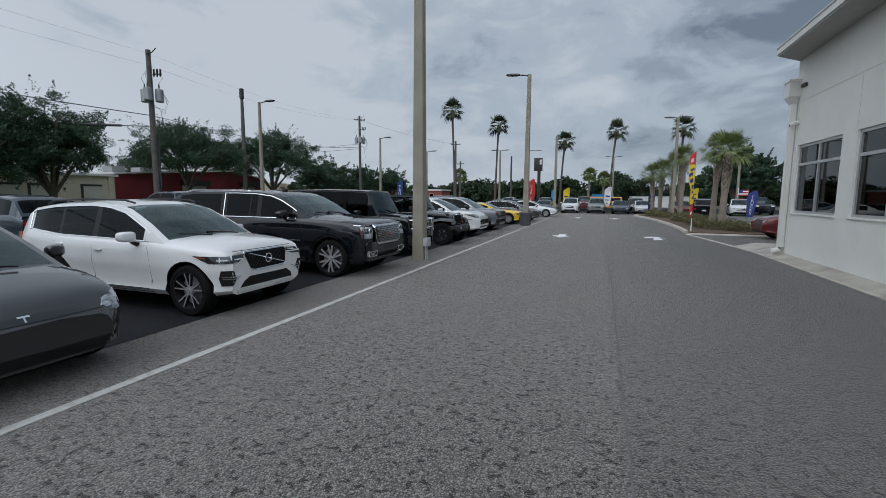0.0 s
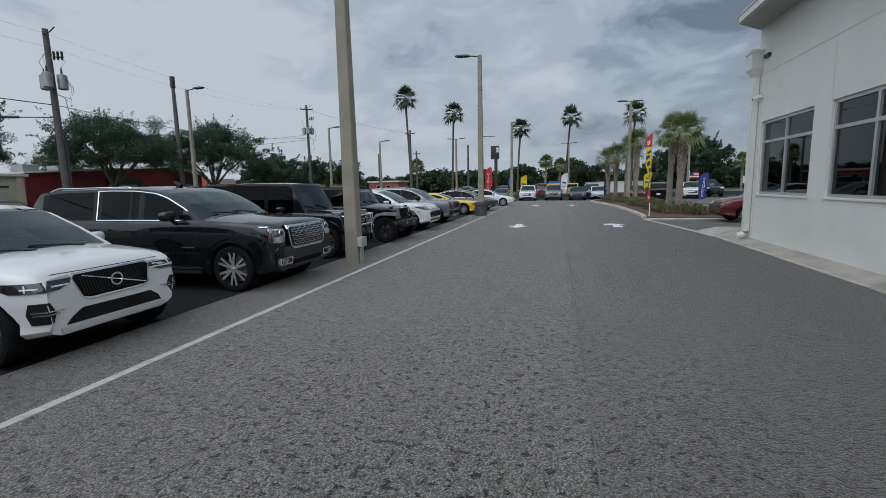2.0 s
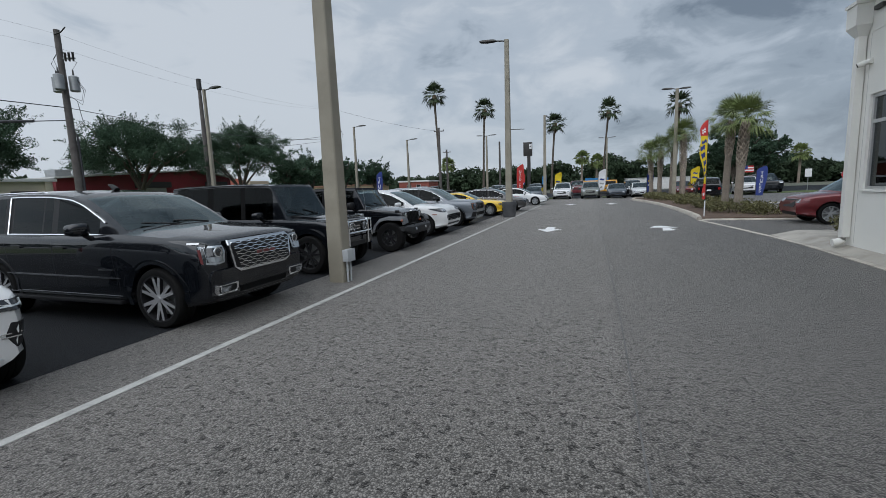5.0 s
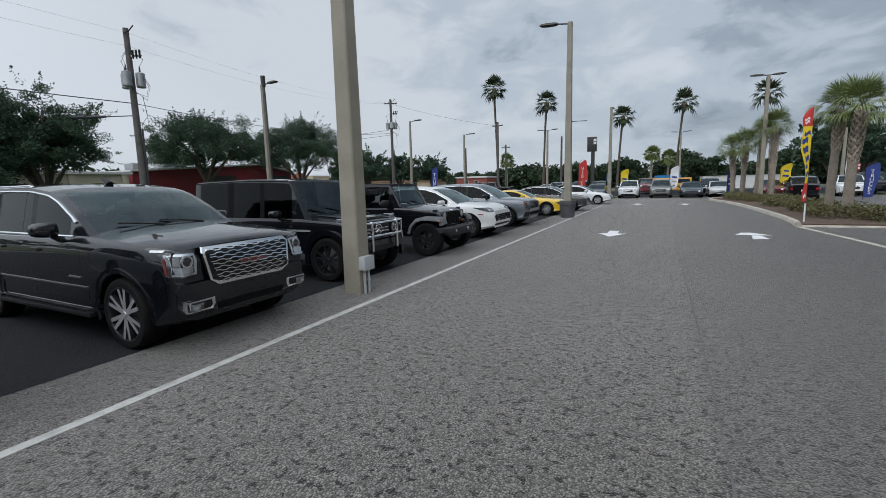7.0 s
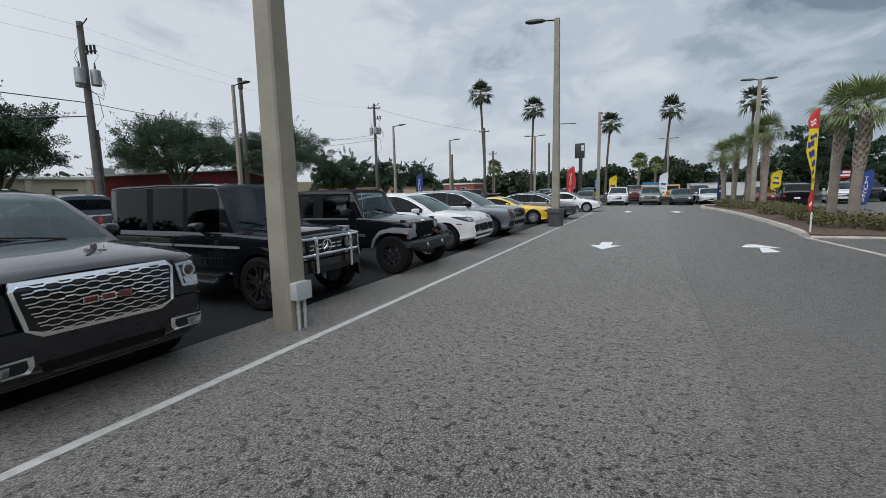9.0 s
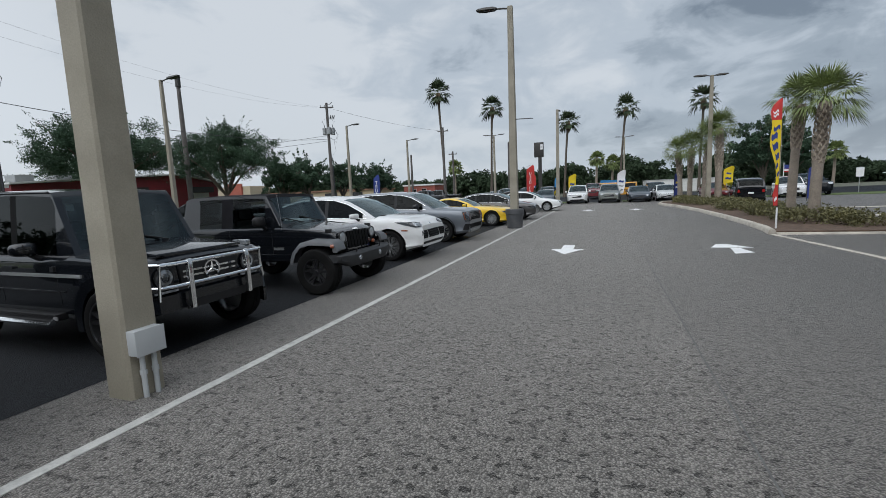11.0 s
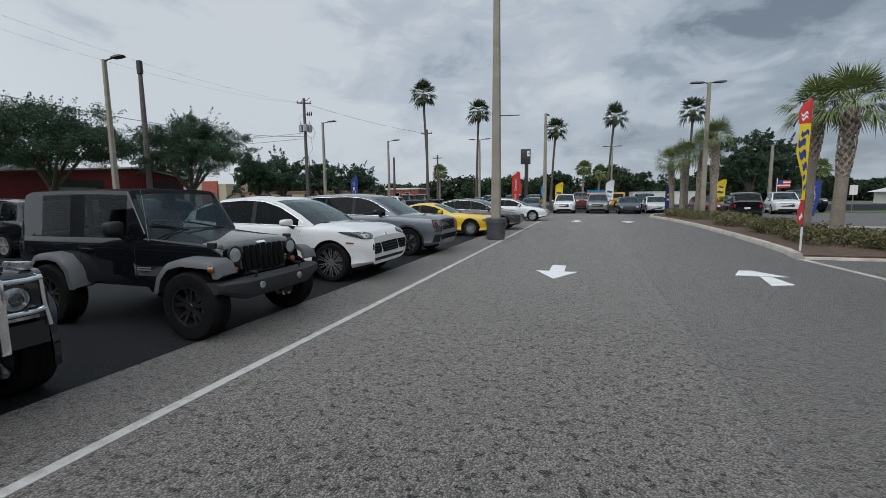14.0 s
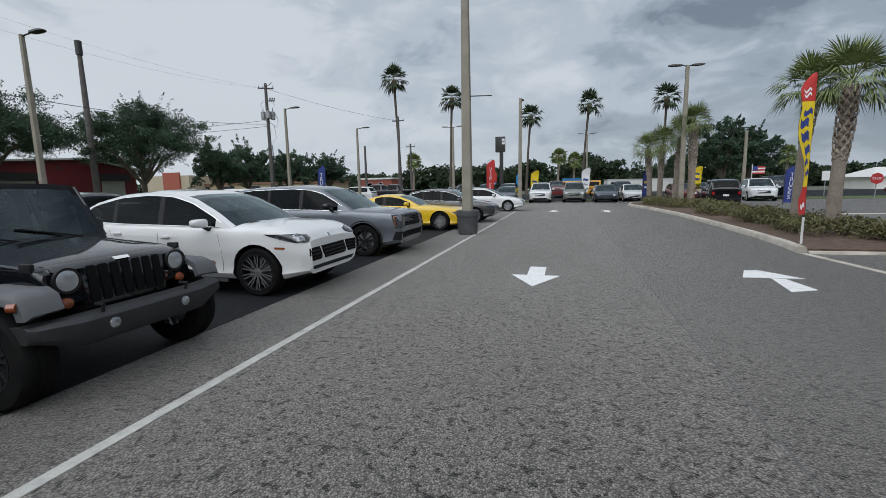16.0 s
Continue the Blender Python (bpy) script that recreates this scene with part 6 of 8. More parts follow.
def white_sport_suv(fx, cy):
    c = Car(size=(4.92, 1.98, 1.70), wb=2.895, fo=0.87, R=0.385, tw=0.275, top=[(0, 0.84), (0.05, 0.93), (0.2, 1.01), (0.5, 1.075), (0.9, 1.12), (1.35, 1.155), (4.4, 1.18), (4.92, 0.98)],
            belt=[(0, 0.81), (0.06, 0.90), (0.25, 1.0), (0.6, 1.075), (1.0, 1.075), (1.5, 1.07), (3.6, 1.12), (4.4, 1.17), (4.92, 0.96)], plan=[(0, 0.74), (0.05, 0.82), (0.15, 0.89), (0.4, 0.95), (0.9, 1), (2.4, 0.985), (3.9, 1), (4.5, 0.94), (4.92, 0.82)],
            gh=[(1.2, 1.06), (1.65, 1.34), (2.1, 1.56), (2.5, 1.67), (3.0, 1.70), (3.6, 1.66), (4.15, 1.54), (4.5, 1.40), (4.82, 1.12)], windows=[(1.62, 2.68, "a"), (2.78, 3.66, "b"), (3.74, 4.3, "c")], screen=(1.26, 2.28), rear=(4.3, 4.74),
            low=[(0, 0.33), (0.45, 0.24), (4.2, 0.22), (4.92, 0.4)])
    r = car_root(c, "white sporty SUV with black air intakes and mesh-spoke rims", fx, cy)
    shell(c, r, P_WHITE, glass_side=M_GLASS)
    fit_wheels(c, r, make_wheel(c, 10, M_RIMDARK, face_mat=M_RIMSATIN, rim_r=0.75, dish=0.03, thin=0.55))
    one(c, r, "centre_intake", M_SLOT, "front", [(0.55, -0.34, 0.34), (0.62, -0.40, 0.40), (0.75, -0.40, 0.40)], 0.014)
    lines(c, r, "intake_slat", M_PLASTIC, "front", [[(-0.37, z), (0.37, z)] for z in (0.59, 0.645, 0.70)], 0.012, 0.026, depth=0.012)
    for sd, o in zip((-1, 1), both(c, r, "side_intake", M_SLOT, "front", [(0.55, 0.46, 0.72), (0.64, 0.45, 0.78), (0.75, 0.46, 0.77)], 0.014, 6)):
        lines(c, o, "intake_slat", M_PLASTIC, "front", [[(sd * 0.47, 0.59), (sd * 0.74, 0.595)], [(sd * 0.47, 0.645), (sd * 0.76, 0.65)], [(sd * 0.48, 0.70), (sd * 0.76, 0.705)]], 0.012, 0.026, sd)
    one(c, r, "lower_lip", M_PLASTIC, "front", [(0.40, -0.62, 0.62), (0.46, -0.66, 0.66)], 0.014)
    for sd, o in zip((-1, 1), lamp(c, r, M_LENSDARK, corner=[(0.85, -0.19, 0.03), (0.90, -0.25, 0.22), (0.95, -0.20, 0.36), (0.985, -0.02, 0.44)])):
        b = bmesh.new()
        patch(b, c, "corner", [(0.875, -0.12, 0.0), (0.92, -0.13, 0.04), (0.95, -0.10, 0.06)], 0.022, 4, sd)
        part("projector", b, M_LENS, o)
        lines(c, r, "turn_signal", M_AMBER, "side", [[(0.36, 0.77), (0.52, 0.775)]], 0.03, 0.01, sd)
    lines(c, r, "badge", M_CHROME, "front", [[(-0.03, 0.90), (0.03, 0.90)]], 0.05, 0.008, depth=0.01)
    window_trim(c, r, 1.5, 4.3, M_CHROME, 0.008)
    mirrors(c, r, 1.72, 1.14, P_WHITE, size=(0.13, 0.24, 0.15))
    handles(c, r, [(2.5, 0.93), (3.5, 0.98)], P_WHITE)
    seams(c, r, [[(1.5, 0.3), (1.48, 0.7), (1.55, 1.0)], [(2.74, 0.3), (2.74, 1.06)], [(3.6, 0.7), (3.8, 1.1)]])
    both(c, r, "sill_trim", M_PLASTIC, "side", [(0.22, 1.42, 3.4), (0.28, 1.44, 3.38)], 0.012, 10)
    wipers(c, r)
    return r


def grey_suv(fx, cy):
    c = Car(size=(5.0, 1.99, 1.75), wb=2.9, fo=0.93, R=0.385, tw=0.26, boxy=0.35, top=[(0, 0.98), (0.03, 1.05), (0.2, 1.09), (0.6, 1.12), (1.3, 1.17), (4.7, 1.2), (5.0, 1.05)],
            belt=[(0, 0.95), (0.05, 1.01), (0.3, 1.04), (1.4, 1.09), (4.6, 1.16), (5.0, 1.02)], plan=[(0, 0.76), (0.05, 0.84), (0.15, 0.9), (0.4, 0.97), (0.8, 1), (4.4, 1), (4.8, 0.95), (5.0, 0.88)],
            gh=[(1.2, 1.13), (1.6, 1.38), (2.05, 1.62), (2.4, 1.71), (2.9, 1.75), (4.0, 1.73), (4.55, 1.67), (4.75, 1.5), (4.95, 1.14)], windows=[(1.62, 2.6, "a"), (2.7, 3.55, "b"), (3.62, 4.5, "c")], screen=(1.25, 2.2), rear=(4.62, 4.9), low=[(0, 0.3), (0.4, 0.24), (4.4, 0.25), (5.0, 0.42)])
    r = car_root(c, "steel grey three-row SUV with a black grille", fx, cy)
    shell(c, r, P_GREY)
    fit_wheels(c, r, make_wheel(c, 5, M_RIMDARK, rim_r=0.72))
    g_rows = [(0.70, -0.46, 0.46), (0.76, -0.5, 0.5), (0.98, -0.54, 0.54)]
    one(c, r, "grille_surround", M_RIMDARK, "front", g_rows, 0.016)
    one(c, r, "grille_backing", M_SLOT, "front", shrink(g_rows, 0.02), 0.02)
    b = bmesh.new()
    bars(b, c, 0.74, 0.96, 5, -0.48, 0.48, 0.014, 0.004, 8, 0.03)
    part("grille", b, M_PLASTIC, r)
    for sd, o in zip((-1, 1), lamp(c, r, M_LENSDARK, corner=[(0.68, -0.26, -0.02), (0.80, -0.28, 0.02), (1.0, -0.28, 0.06)])):
        lines(c, o, "daytime_light", M_AMBER, "corner", [[(-0.24, 0.72), (-0.25, 0.96), (-0.16, 0.96)], [(-0.02, 0.73), (0.02, 0.96), (-0.08, 0.965)]], 0.02, 0.022, sd)
    one(c, r, "lower_grille", M_SLOT, "front", [(0.44, -0.66, 0.66), (0.58, -0.70, 0.70)], 0.014)
    lamp(c, r, M_PLASTIC, corner=[(0.40, -0.22, 0.05), (0.60, -0.24, -0.02)], off=0.012, name="side_intake")
    one(c, r, "skid_plate", M_STEEL, "front", [(0.30, -0.5, 0.5), (0.38, -0.56, 0.56)], 0.02)
    window_trim(c, r, 1.5, 4.6, M_CHROME, 0.009)
    mirrors(c, r, 1.75, 1.2, P_BLACK, size=(0.13, 0.23, 0.16))
    handles(c, r, [(2.42, 0.98), (3.35, 1.0)], P_GREY)
    seams(c, r, [[(1.45, 0.34), (1.5, 1.05)], [(2.66, 0.34), (2.66, 1.1)], [(3.5, 0.7), (3.66, 1.12)]])
    arch_trim(c, r, M_PLASTIC, 0.05, 0.014)
    return r


def yellow_coupe(fx, cy):
    c = Car(size=(4.78, 1.92, 1.38), wb=2.72, fo=0.86, R=0.345, tw=0.26, top=[(0, 0.66), (0.04, 0.76), (0.3, 0.83), (0.9, 0.90), (1.6, 0.95), (4.4, 1.02), (4.78, 0.95)],
            belt=[(0, 0.64), (0.05, 0.73), (0.4, 0.80), (0.9, 0.86), (1.7, 0.88), (3.2, 0.92), (3.8, 0.99), (4.78, 0.92)], plan=[(0, 0.72), (0.05, 0.8), (0.2, 0.9), (0.5, 0.97), (0.9, 1), (2.4, 0.97), (3.7, 1), (4.5, 0.95), (4.78, 0.86)],
            gh=[(1.65, 0.93), (2.1, 1.16), (2.5, 1.30), (2.9, 1.37), (3.3, 1.36), (3.8, 1.24), (4.2, 1.1), (4.45, 1.0)], windows=[(2.05, 3.05, "a"), (3.15, 3.5, "b")], screen=(1.7, 2.55), rear=(3.45, 4.3), low=[(0, 0.22), (0.4, 0.17), (4.3, 0.18), (4.78, 0.36)], tumble=0.42)
    r = car_root(c, "bright yellow two-door muscle coupe", fx, cy)
    shell(c, r, P_YELLOW)
    fit_wheels(c, r, make_wheel(c, 10, M_RIMDARK, face_mat=M_RIMGREY, rim_r=0.74, thin=0.42))
    one(c, r, "grille", M_PLASTIC, "front", [(0.46, -0.48, 0.48), (0.54, -0.52, 0.52), (0.64, -0.5, 0.5)], 0.014)
    one(c, r, "lower_intake", M_PLASTIC, "front", [(0.24, -0.6, 0.6), (0.36, -0.56, 0.56)], 0.014)
    lamp(c, r, M_LENSDARK, [(0.60, 0.58, 0.78), (0.68, 0.58, 0.78)], [(0.62, 0.08, 0.3), (0.70, 0.08, 0.4)])
    both(c, r, "side_intake", M_PLASTIC, "front", [(0.30, 0.70, 0.82), (0.46, 0.72, 0.82)], 0.014, 3)
    mirrors(c, r, 2.1, 0.98, P_YELLOW)
    handles(c, r, [(3.05, 0.84)], P_YELLOW)
    seams(c, r, [[(1.85, 0.3), (1.85, 0.86)], [(3.15, 0.35), (3.2, 0.92)]])
    return r


def hatchback(fx, cy):
    c = Car(size=(4.36, 1.80, 1.52), wb=2.68, fo=0.86, R=0.33, tw=0.22, top=[(0, 0.72), (0.05, 0.8), (0.4, 0.9), (1.1, 1.0), (4.0, 1.02), (4.36, 0.9)],
            belt=[(0, 0.7), (0.06, 0.78), (0.5, 0.86), (1.2, 0.92), (3.9, 1.0), (4.36, 0.88)], plan=[(0, 0.7), (0.05, 0.78), (0.15, 0.87), (0.4, 0.95), (0.8, 1), (3.6, 1), (4.1, 0.94), (4.36, 0.84)],
            gh=[(1.05, 0.96), (1.5, 1.22), (1.95, 1.41), (2.3, 1.49), (2.8, 1.52), (3.4, 1.48), (3.9, 1.38), (4.1, 1.22), (4.3, 1.0)], windows=[(1.45, 2.35, "a"), (2.45, 3.2, "b"), (3.26, 3.8, "c")], screen=(1.1, 2.05), rear=(3.92, 4.24))
    r = car_root(c, "dark brown-grey compact hatchback with silver wheels", fx, cy)
    shell(c, r, P_TAUPE)
    fit_wheels(c, r, make_wheel(c, 7, M_RIMGREY, rim_r=0.7))
    one(c, r, "grille", M_PLASTIC, "front", [(0.5, -0.4, 0.4), (0.66, -0.48, 0.48)], 0.014)
    lamp(c, r, M_LENSDARK, [(0.62, 0.54, 0.72), (0.72, 0.52, 0.74)], [(0.66, 0.12, 0.3), (0.74, 0.14, 0.44)])
    one(c, r, "lower_intake", M_PLASTIC, "front", [(0.28, -0.56, 0.56), (0.38, -0.6, 0.6)], 0.014)
    window_trim(c, r, 1.4, 3.9, M_CHROME, 0.008)
    mirrors(c, r, 1.5, 1.0, P_TAUPE)
    handles(c, r, [(2.2, 0.86), (3.05, 0.88)], P_TAUPE)
    seams(c, r, [[(1.3, 0.3), (1.35, 0.9)], [(2.4, 0.3), (2.4, 0.95)]])
    return r


charcoal_crossover(-4.15, 2.05)
white_crossover(-4.58, 5.36)
long_black_suv(-4.29, 8.86)
boxy_black_suv(-4.90, 12.40)
soft_top_offroader(-4.74, 15.62)
white_sport_suv(-4.61, 19.25)
grey_suv(-4.60, 23.2)
yellow_coupe(-4.5, 29.3)
hatchback(-3.85, 32.6)
generic("sedan", P_WHITE, "white four-door saloon at the end of the row", -3.35, 40.6, 0, "parked cars")

# ---------------------------------------------------------------- trees, palms, shrubs
RNG = np.random.default_rng(7)


def leaves_mesh(centres, sizes, flat=0.0):
    """Many small leaf-like quads with random tilt, as arrays of points and faces."""
    n = len(centres)
    a = RNG.normal(size=(n, 3))
    a[:, 2] *= 1 - flat
    a /= np.linalg.norm(a, axis=1)[:, None] + 1e-9
    b = RNG.normal(size=(n, 3))
    b -= (b * a).sum(1)[:, None] * a
    b /= np.linalg.norm(b, axis=1)[:, None] + 1e-9
    s = np.asarray(sizes)[:, None]
    p = np.stack([centres - a * s, centres + b * s * 0.45, centres + a * s, centres - b * s * 0.45], axis=1).reshape(-1, 3)
    f = np.arange(n * 4).reshape(-1, 4)
    return p, f


def leaf_part(name, p, f, material, parent=None, label="", kind=""):
    me = bpy.data.meshes.new(name)
    me.from_pydata(p.tolist(), [], f.tolist())
    me.materials.append(material)
    ob = new(name, me)
    if parent is not None:
        ob.parent = parent
    return tagged(ob, label, kind=kind)


def clump_points(centres, radii, per):
    out = []
    for c, r in zip(centres, radii):
        d = RNG.normal(size=(per, 3))
        d /= np.linalg.norm(d, axis=1)[:, None]
        out.append(np.asarray(c) + d * r * (RNG.random((per, 1)) ** 0.45) * np.array([1, 1, 0.72]))
    return np.concatenate(out)


def oak(x, y, h, r, clumps=190, per=250, leaf=0.068, base=3.2, trunk=0.28):
    """A live oak: forking limbs, a ragged crown of leafy sprays with gaps; base: how low the crown hangs."""
    root = thing("oak_tree", "dark green live oak with a ragged crown of fine leaves" if base > 2 else "dark green live oak with foliage drooping almost to the ground", "tree", pose(x, y, 0, 0, 0, float(RNG.random() * 360)), "live oaks")
    b = bmesh.new()
    fork = max(1.5, min(base * 0.8, h * 0.3))
    tube(b, [(0, 0, -0.1), (0.04, 0.02, 0.35), (0.05, -0.04, fork * 0.6), (0, 0, fork)], [trunk * 1.4, trunk, trunk * 0.85, trunk * 0.8], 10)
    mid_z, half = (h + base) / 2, (h - base) / 2
    cs, rs = [], []
    limbs = 8
    for k in range(limbs):
        a = 2 * math.pi * k / limbs + RNG.random() * 0.7
        e = -0.25 + 1.45 * RNG.random()
        d = Vector((math.cos(a) * math.cos(e), math.sin(a) * math.cos(e), math.sin(e)))
        lump = 0.66 + 0.2 * RNG.random()
        tip = Vector((d.x * r * lump, d.y * r * lump, mid_z + d.z * half * lump))
        knee = Vector((tip.x * 0.42, tip.y * 0.42, fork + (tip.z - fork) * 0.55))
        tube(b, [(0, 0, fork * 0.92), knee, tip], [trunk * 0.5, trunk * 0.32, 0.03], 7)
        for t in (0.45, 0.65, 0.85):
            p = knee.lerp(tip, t)
            q = p + Vector(np.clip(RNG.normal(size=3), -1.2, 1.2)) * r * 0.12
            tube(b, [p, p.lerp(q, 0.5) + Vector((0, 0, 0.1)), q], [0.05, 0.035, 0.012], 5)
    part("trunk", b, M_BARK, root)
    while len(cs) < clumps:
        d = RNG.normal(size=3)
        d /= np.linalg.norm(d)
        q = RNG.random() ** 0.38
        lump = 0.86 + 0.42 * noise.noise(Vector((d[0] * 1.9 + x, d[1] * 1.9 + y, d[2] * 1.9))) + 0.16 * noise.noise(Vector((d[0] * 5 + y, d[1] * 5, d[2] * 5 + x)))
        wide = 1.14 if d[2] < 0 else 1.0
        p = np.array([d[0] * r * wide, d[1] * r * wide, d[2] * half * (0.8 if d[2] < 0 else 1.0)]) * q * lump + np.array([0, 0, mid_z])
        if p[2] < base * 0.9 or noise.noise(Vector(p) * 0.75 + Vector((x, y, 0))) < -0.34:
            continue
        cs.append(p)
        rs.append((0.34 + 0.42 * RNG.random()) * (0.75 + 0.09 * r))
    pts = clump_points(cs, rs, per)
    # loose sprays that fray the outline
    out = [p for p in cs if np.hypot(p[0] / r, (p[2] - mid_z) / half) > 0.62 or p[1] > 0.6 * r]
    for p in out:
        d = (p - np.array([0, 0, mid_z - 0.6])) / (np.linalg.norm(p - np.array([0, 0, mid_z - 0.6])) + 1e-6) + RNG.normal(size=3) * 0.35
        u = RNG.random((34, 1))
        pts = np.concatenate([pts, p + d * (0.35 + 0.75 * u) + RNG.normal(size=(34, 3)) * 0.10 * (1.3 - u)])
    p, f = leaves_mesh(pts, leaf * (0.6 + 0.8 * RNG.random(len(pts))))
    leaf_part("crown", p, f, M_LEAF, root)
    return root


def fan(b, base, direction, length, span, leaflets, droop, width, mi=0):
    """One palm fan: narrow leaflets spread from the end of a stalk."""
    d = Vector(direction).normalized()
    side = d.cross(Vector((0, 0, 1)))
    side = side.normalized() if side.length > 1e-3 else Vector((1, 0, 0))
    up = side.cross(d)
    stalk = length * 0.42
    hub = Vector(base) + d * stalk + Vector((0, 0, -droop * 0.12 * length))
    q = [b.verts.new(Vector(base) + side * 0.015), b.verts.new(Vector(base) - side * 0.015), b.verts.new(hub - side * 0.012), b.verts.new(hub + side * 0.012)]
    b.faces.new(q).material_index = mi
    for k in range(leaflets):
        a = (k / (leaflets - 1) - 0.5) * span
        ld = (d * math.cos(a) + side * math.sin(a) + up * (0.12 * math.cos(k * 2.4))).normalized()
        ll = length * 0.62 * (1 - 0.28 * abs(a) / (span / 2))
        mid = hub + ld * ll * 0.55 + Vector((0, 0, -droop * 0.06 * length))
        tip = hub + ld * ll * (1 - 0.12 * droop) + Vector((0, 0, -droop * 0.42 * length * (0.7 + 0.6 * RNG.random())))
        nrm = ld.cross(up).normalized() * width
        v = [b.verts.new(hub), b.verts.new(mid + nrm), b.verts.new(tip), b.verts.new(mid - nrm)]
        b.faces.new(v).material_index = mi


def palm_crown(b, centre, fronds, length, leaflets, width, low=-0.5, mi=0):
    for k in range(fronds):
        a = k * 2.399963 + RNG.random() * 0.3
        e = low + (1.35 - low) * ((k + 0.5) / fronds) ** 0.9
        d = Vector((math.cos(a) * math.cos(e), math.sin(a) * math.cos(e), math.sin(e)))
        fan(b, centre, d, length * (0.85 + 0.3 * RNG.random()), 2.4, leaflets, 0.55 - 0.3 * max(e, 0), width, mi)


def washingtonia(x, y, h, lean=0.0, r=1.55):
    root = thing("fan_palm", "very tall slender fan palm with a small shaggy crown", "palm tree", pose(x, y, 0), "tall palms")
    b = bmesh.new()
    path = [(lean * (k / 8) ** 1.5, 0.12 * math.sin(k * 0.7), -0.1 + (h + 0.1) * k / 8) for k in range(9)]
    tube(b, path, [0.30, 0.22, 0.18, 0.165, 0.155, 0.15, 0.155, 0.17, 0.2], 9)
    part("trunk", b, M_BARK, root)
    b = bmesh.new()
    c = path[-1]
    lathe(b, [(0.2, h - 1.6), (0.34, h - 1.1), (0.42, h - 0.5), (0.3, h)], 9, "z", (lean * 0.96, 0, 0))
    part("thatch", b, M_FROND_DRY, root)
    b = bmesh.new()
    palm_crown(b, c, 24, r * 1.4, 12, 0.1, -0.75)
    part("crown", b, M_FANPALM, root, smooth=0)
    return root


def sabal(x, y, h, lean=(0.0, 0.0), r=1.45, fronds=40, leaflets=26, boots_at=0.55, turn=0.0, base_r=0.24):
    root = thing("cabbage_palm", "stout cabbage palm with criss-cross leaf boots below the crown", "palm tree", pose(x, y, 0.08, 0, 0, turn), "cabbage palms")
    axis = lambda f: Vector((lean[0] * f * f, lean[1] * f * f, h * f))
    b = bmesh.new()
    tube(b, [axis(k / 12) - Vector((0, 0, 0.1 if k == 0 else 0)) for k in range(13)], [base_r * (1.12 if k == 0 else 1.0) * (1 - 0.25 * k / 12) for k in range(13)], 14)
    part("trunk", b, M_PALMBARK, root)
    # leaf boots: pointed wedges crossing in two spirals
    wb = bmesh.new()
    v = [wb.verts.new(p) for p in ((0, -0.075, 0), (0, 0.075, 0), (0.02, 0.055, 0.10), (0.02, -0.055, 0.10), (0.085, 0.0, 0.19), (0.05, 0.03, 0.04), (0.05, -0.03, 0.04))]
    for f in ((0, 6, 5, 1), (1, 5, 2), (0, 3, 6), (6, 4, 5), (5, 4, 2), (6, 3, 4), (3, 2, 4)):
        wb.faces.new([v[i] for i in f])
    bmesh.ops.recalc_face_normals(wb, faces=wb.faces)
    first = part("leaf_boot", wb, M_BOOT, root, smooth=0)
    span = h * (1 - boots_at)
    n = int(span / 0.062) * 3
    for k in range(n):
        f = boots_at + (1 - boots_at) * k / n
        a = k * 2.399963
        p = axis(f)
        rr = base_r * (0.82 + 0.30 * math.sin(math.pi * (f - boots_at) / (1 - boots_at)))
        m = pose(p.x + rr * math.cos(a), p.y + rr * math.sin(a), p.z - 0.06, 0, -14, math.degrees(a)) @ Matrix.Diagonal((0.9, 0.9, 0.95, 1))
        if k == 0:
            first.matrix_basis = m
        else:
            o = new("leaf_boot", first.data)
            o.parent = root
            o.matrix_basis = m
    b = bmesh.new()
    palm_crown(b, axis(1.0) + Vector((0, 0, 0.1)), fronds, r, leaflets, 0.019, -0.5)
    part("crown", b, M_FROND, root, smooth=0)
    return root


# two old oaks whose foliage hangs low, then the row before the workshop, then the far end of the row
oak(-35.0, 14.4, 8.8, 4.3, 300, base=0.9, trunk=0.34)
oak(-34.4, 19.3, 8.3, 3.5, 250, base=2.2)
# out-of-view oak, added so the car windows mirror something dark
oak(-36.5, 8.0, 9.0, 4.6, 150, base=1.2)
oak(-37.6, 32.6, 8.9, 5.4, 300, base=3.1)
oak(-37.8, 44.6, 9.9, 5.8, 320, base=3.0)
oak(-50.5, 37.5, 6.6, 3.4, 90, base=2.6)
for a in ((-40.0, 56.2, 6.9, 3.4), (-41.5, 63.0, 7.6, 3.9), (-40.0, 70.0, 7.5, 3.6), (-37.0, 76.0, 6.6, 3.0), (-62, 62, 9.0, 5.0)):
    oak(*a, clumps=110, per=110, leaf=0.14, base=2.0)
# tall oaks far behind the planted island
for a in ((21.5, 88.0, 10.8, 4.6), (26.0, 92.0, 9.6, 4.2)):
    oak(*a, clumps=130, per=110, leaf=0.2, base=1.6)

washingtonia(-22.6, 70, 15.6, -0.5)
washingtonia(-17.2, 76, 13.9, 0.5)
washingtonia(-6.6, 80, 11.3, 0.6, 1.5)
washingtonia(1.5, 86, 13.5, 0.8, 1.7)
washingtonia(12.2, 83, 13.2, 0.3, 1.7)
sabal(6.55, 27.8, 4.1, (0.14, 0.0), 1.35, 30, 32, 0.5, 0, 0.185)
sabal(6.5, 29.8, 4.35, (0.14, 0.0), 1.3, 26, 30, 0.62, 0, 0.17)
sabal(7.15, 45.6, 5.2, (0.15, 0.1), 1.55, 46, 22, 0.42, 60)
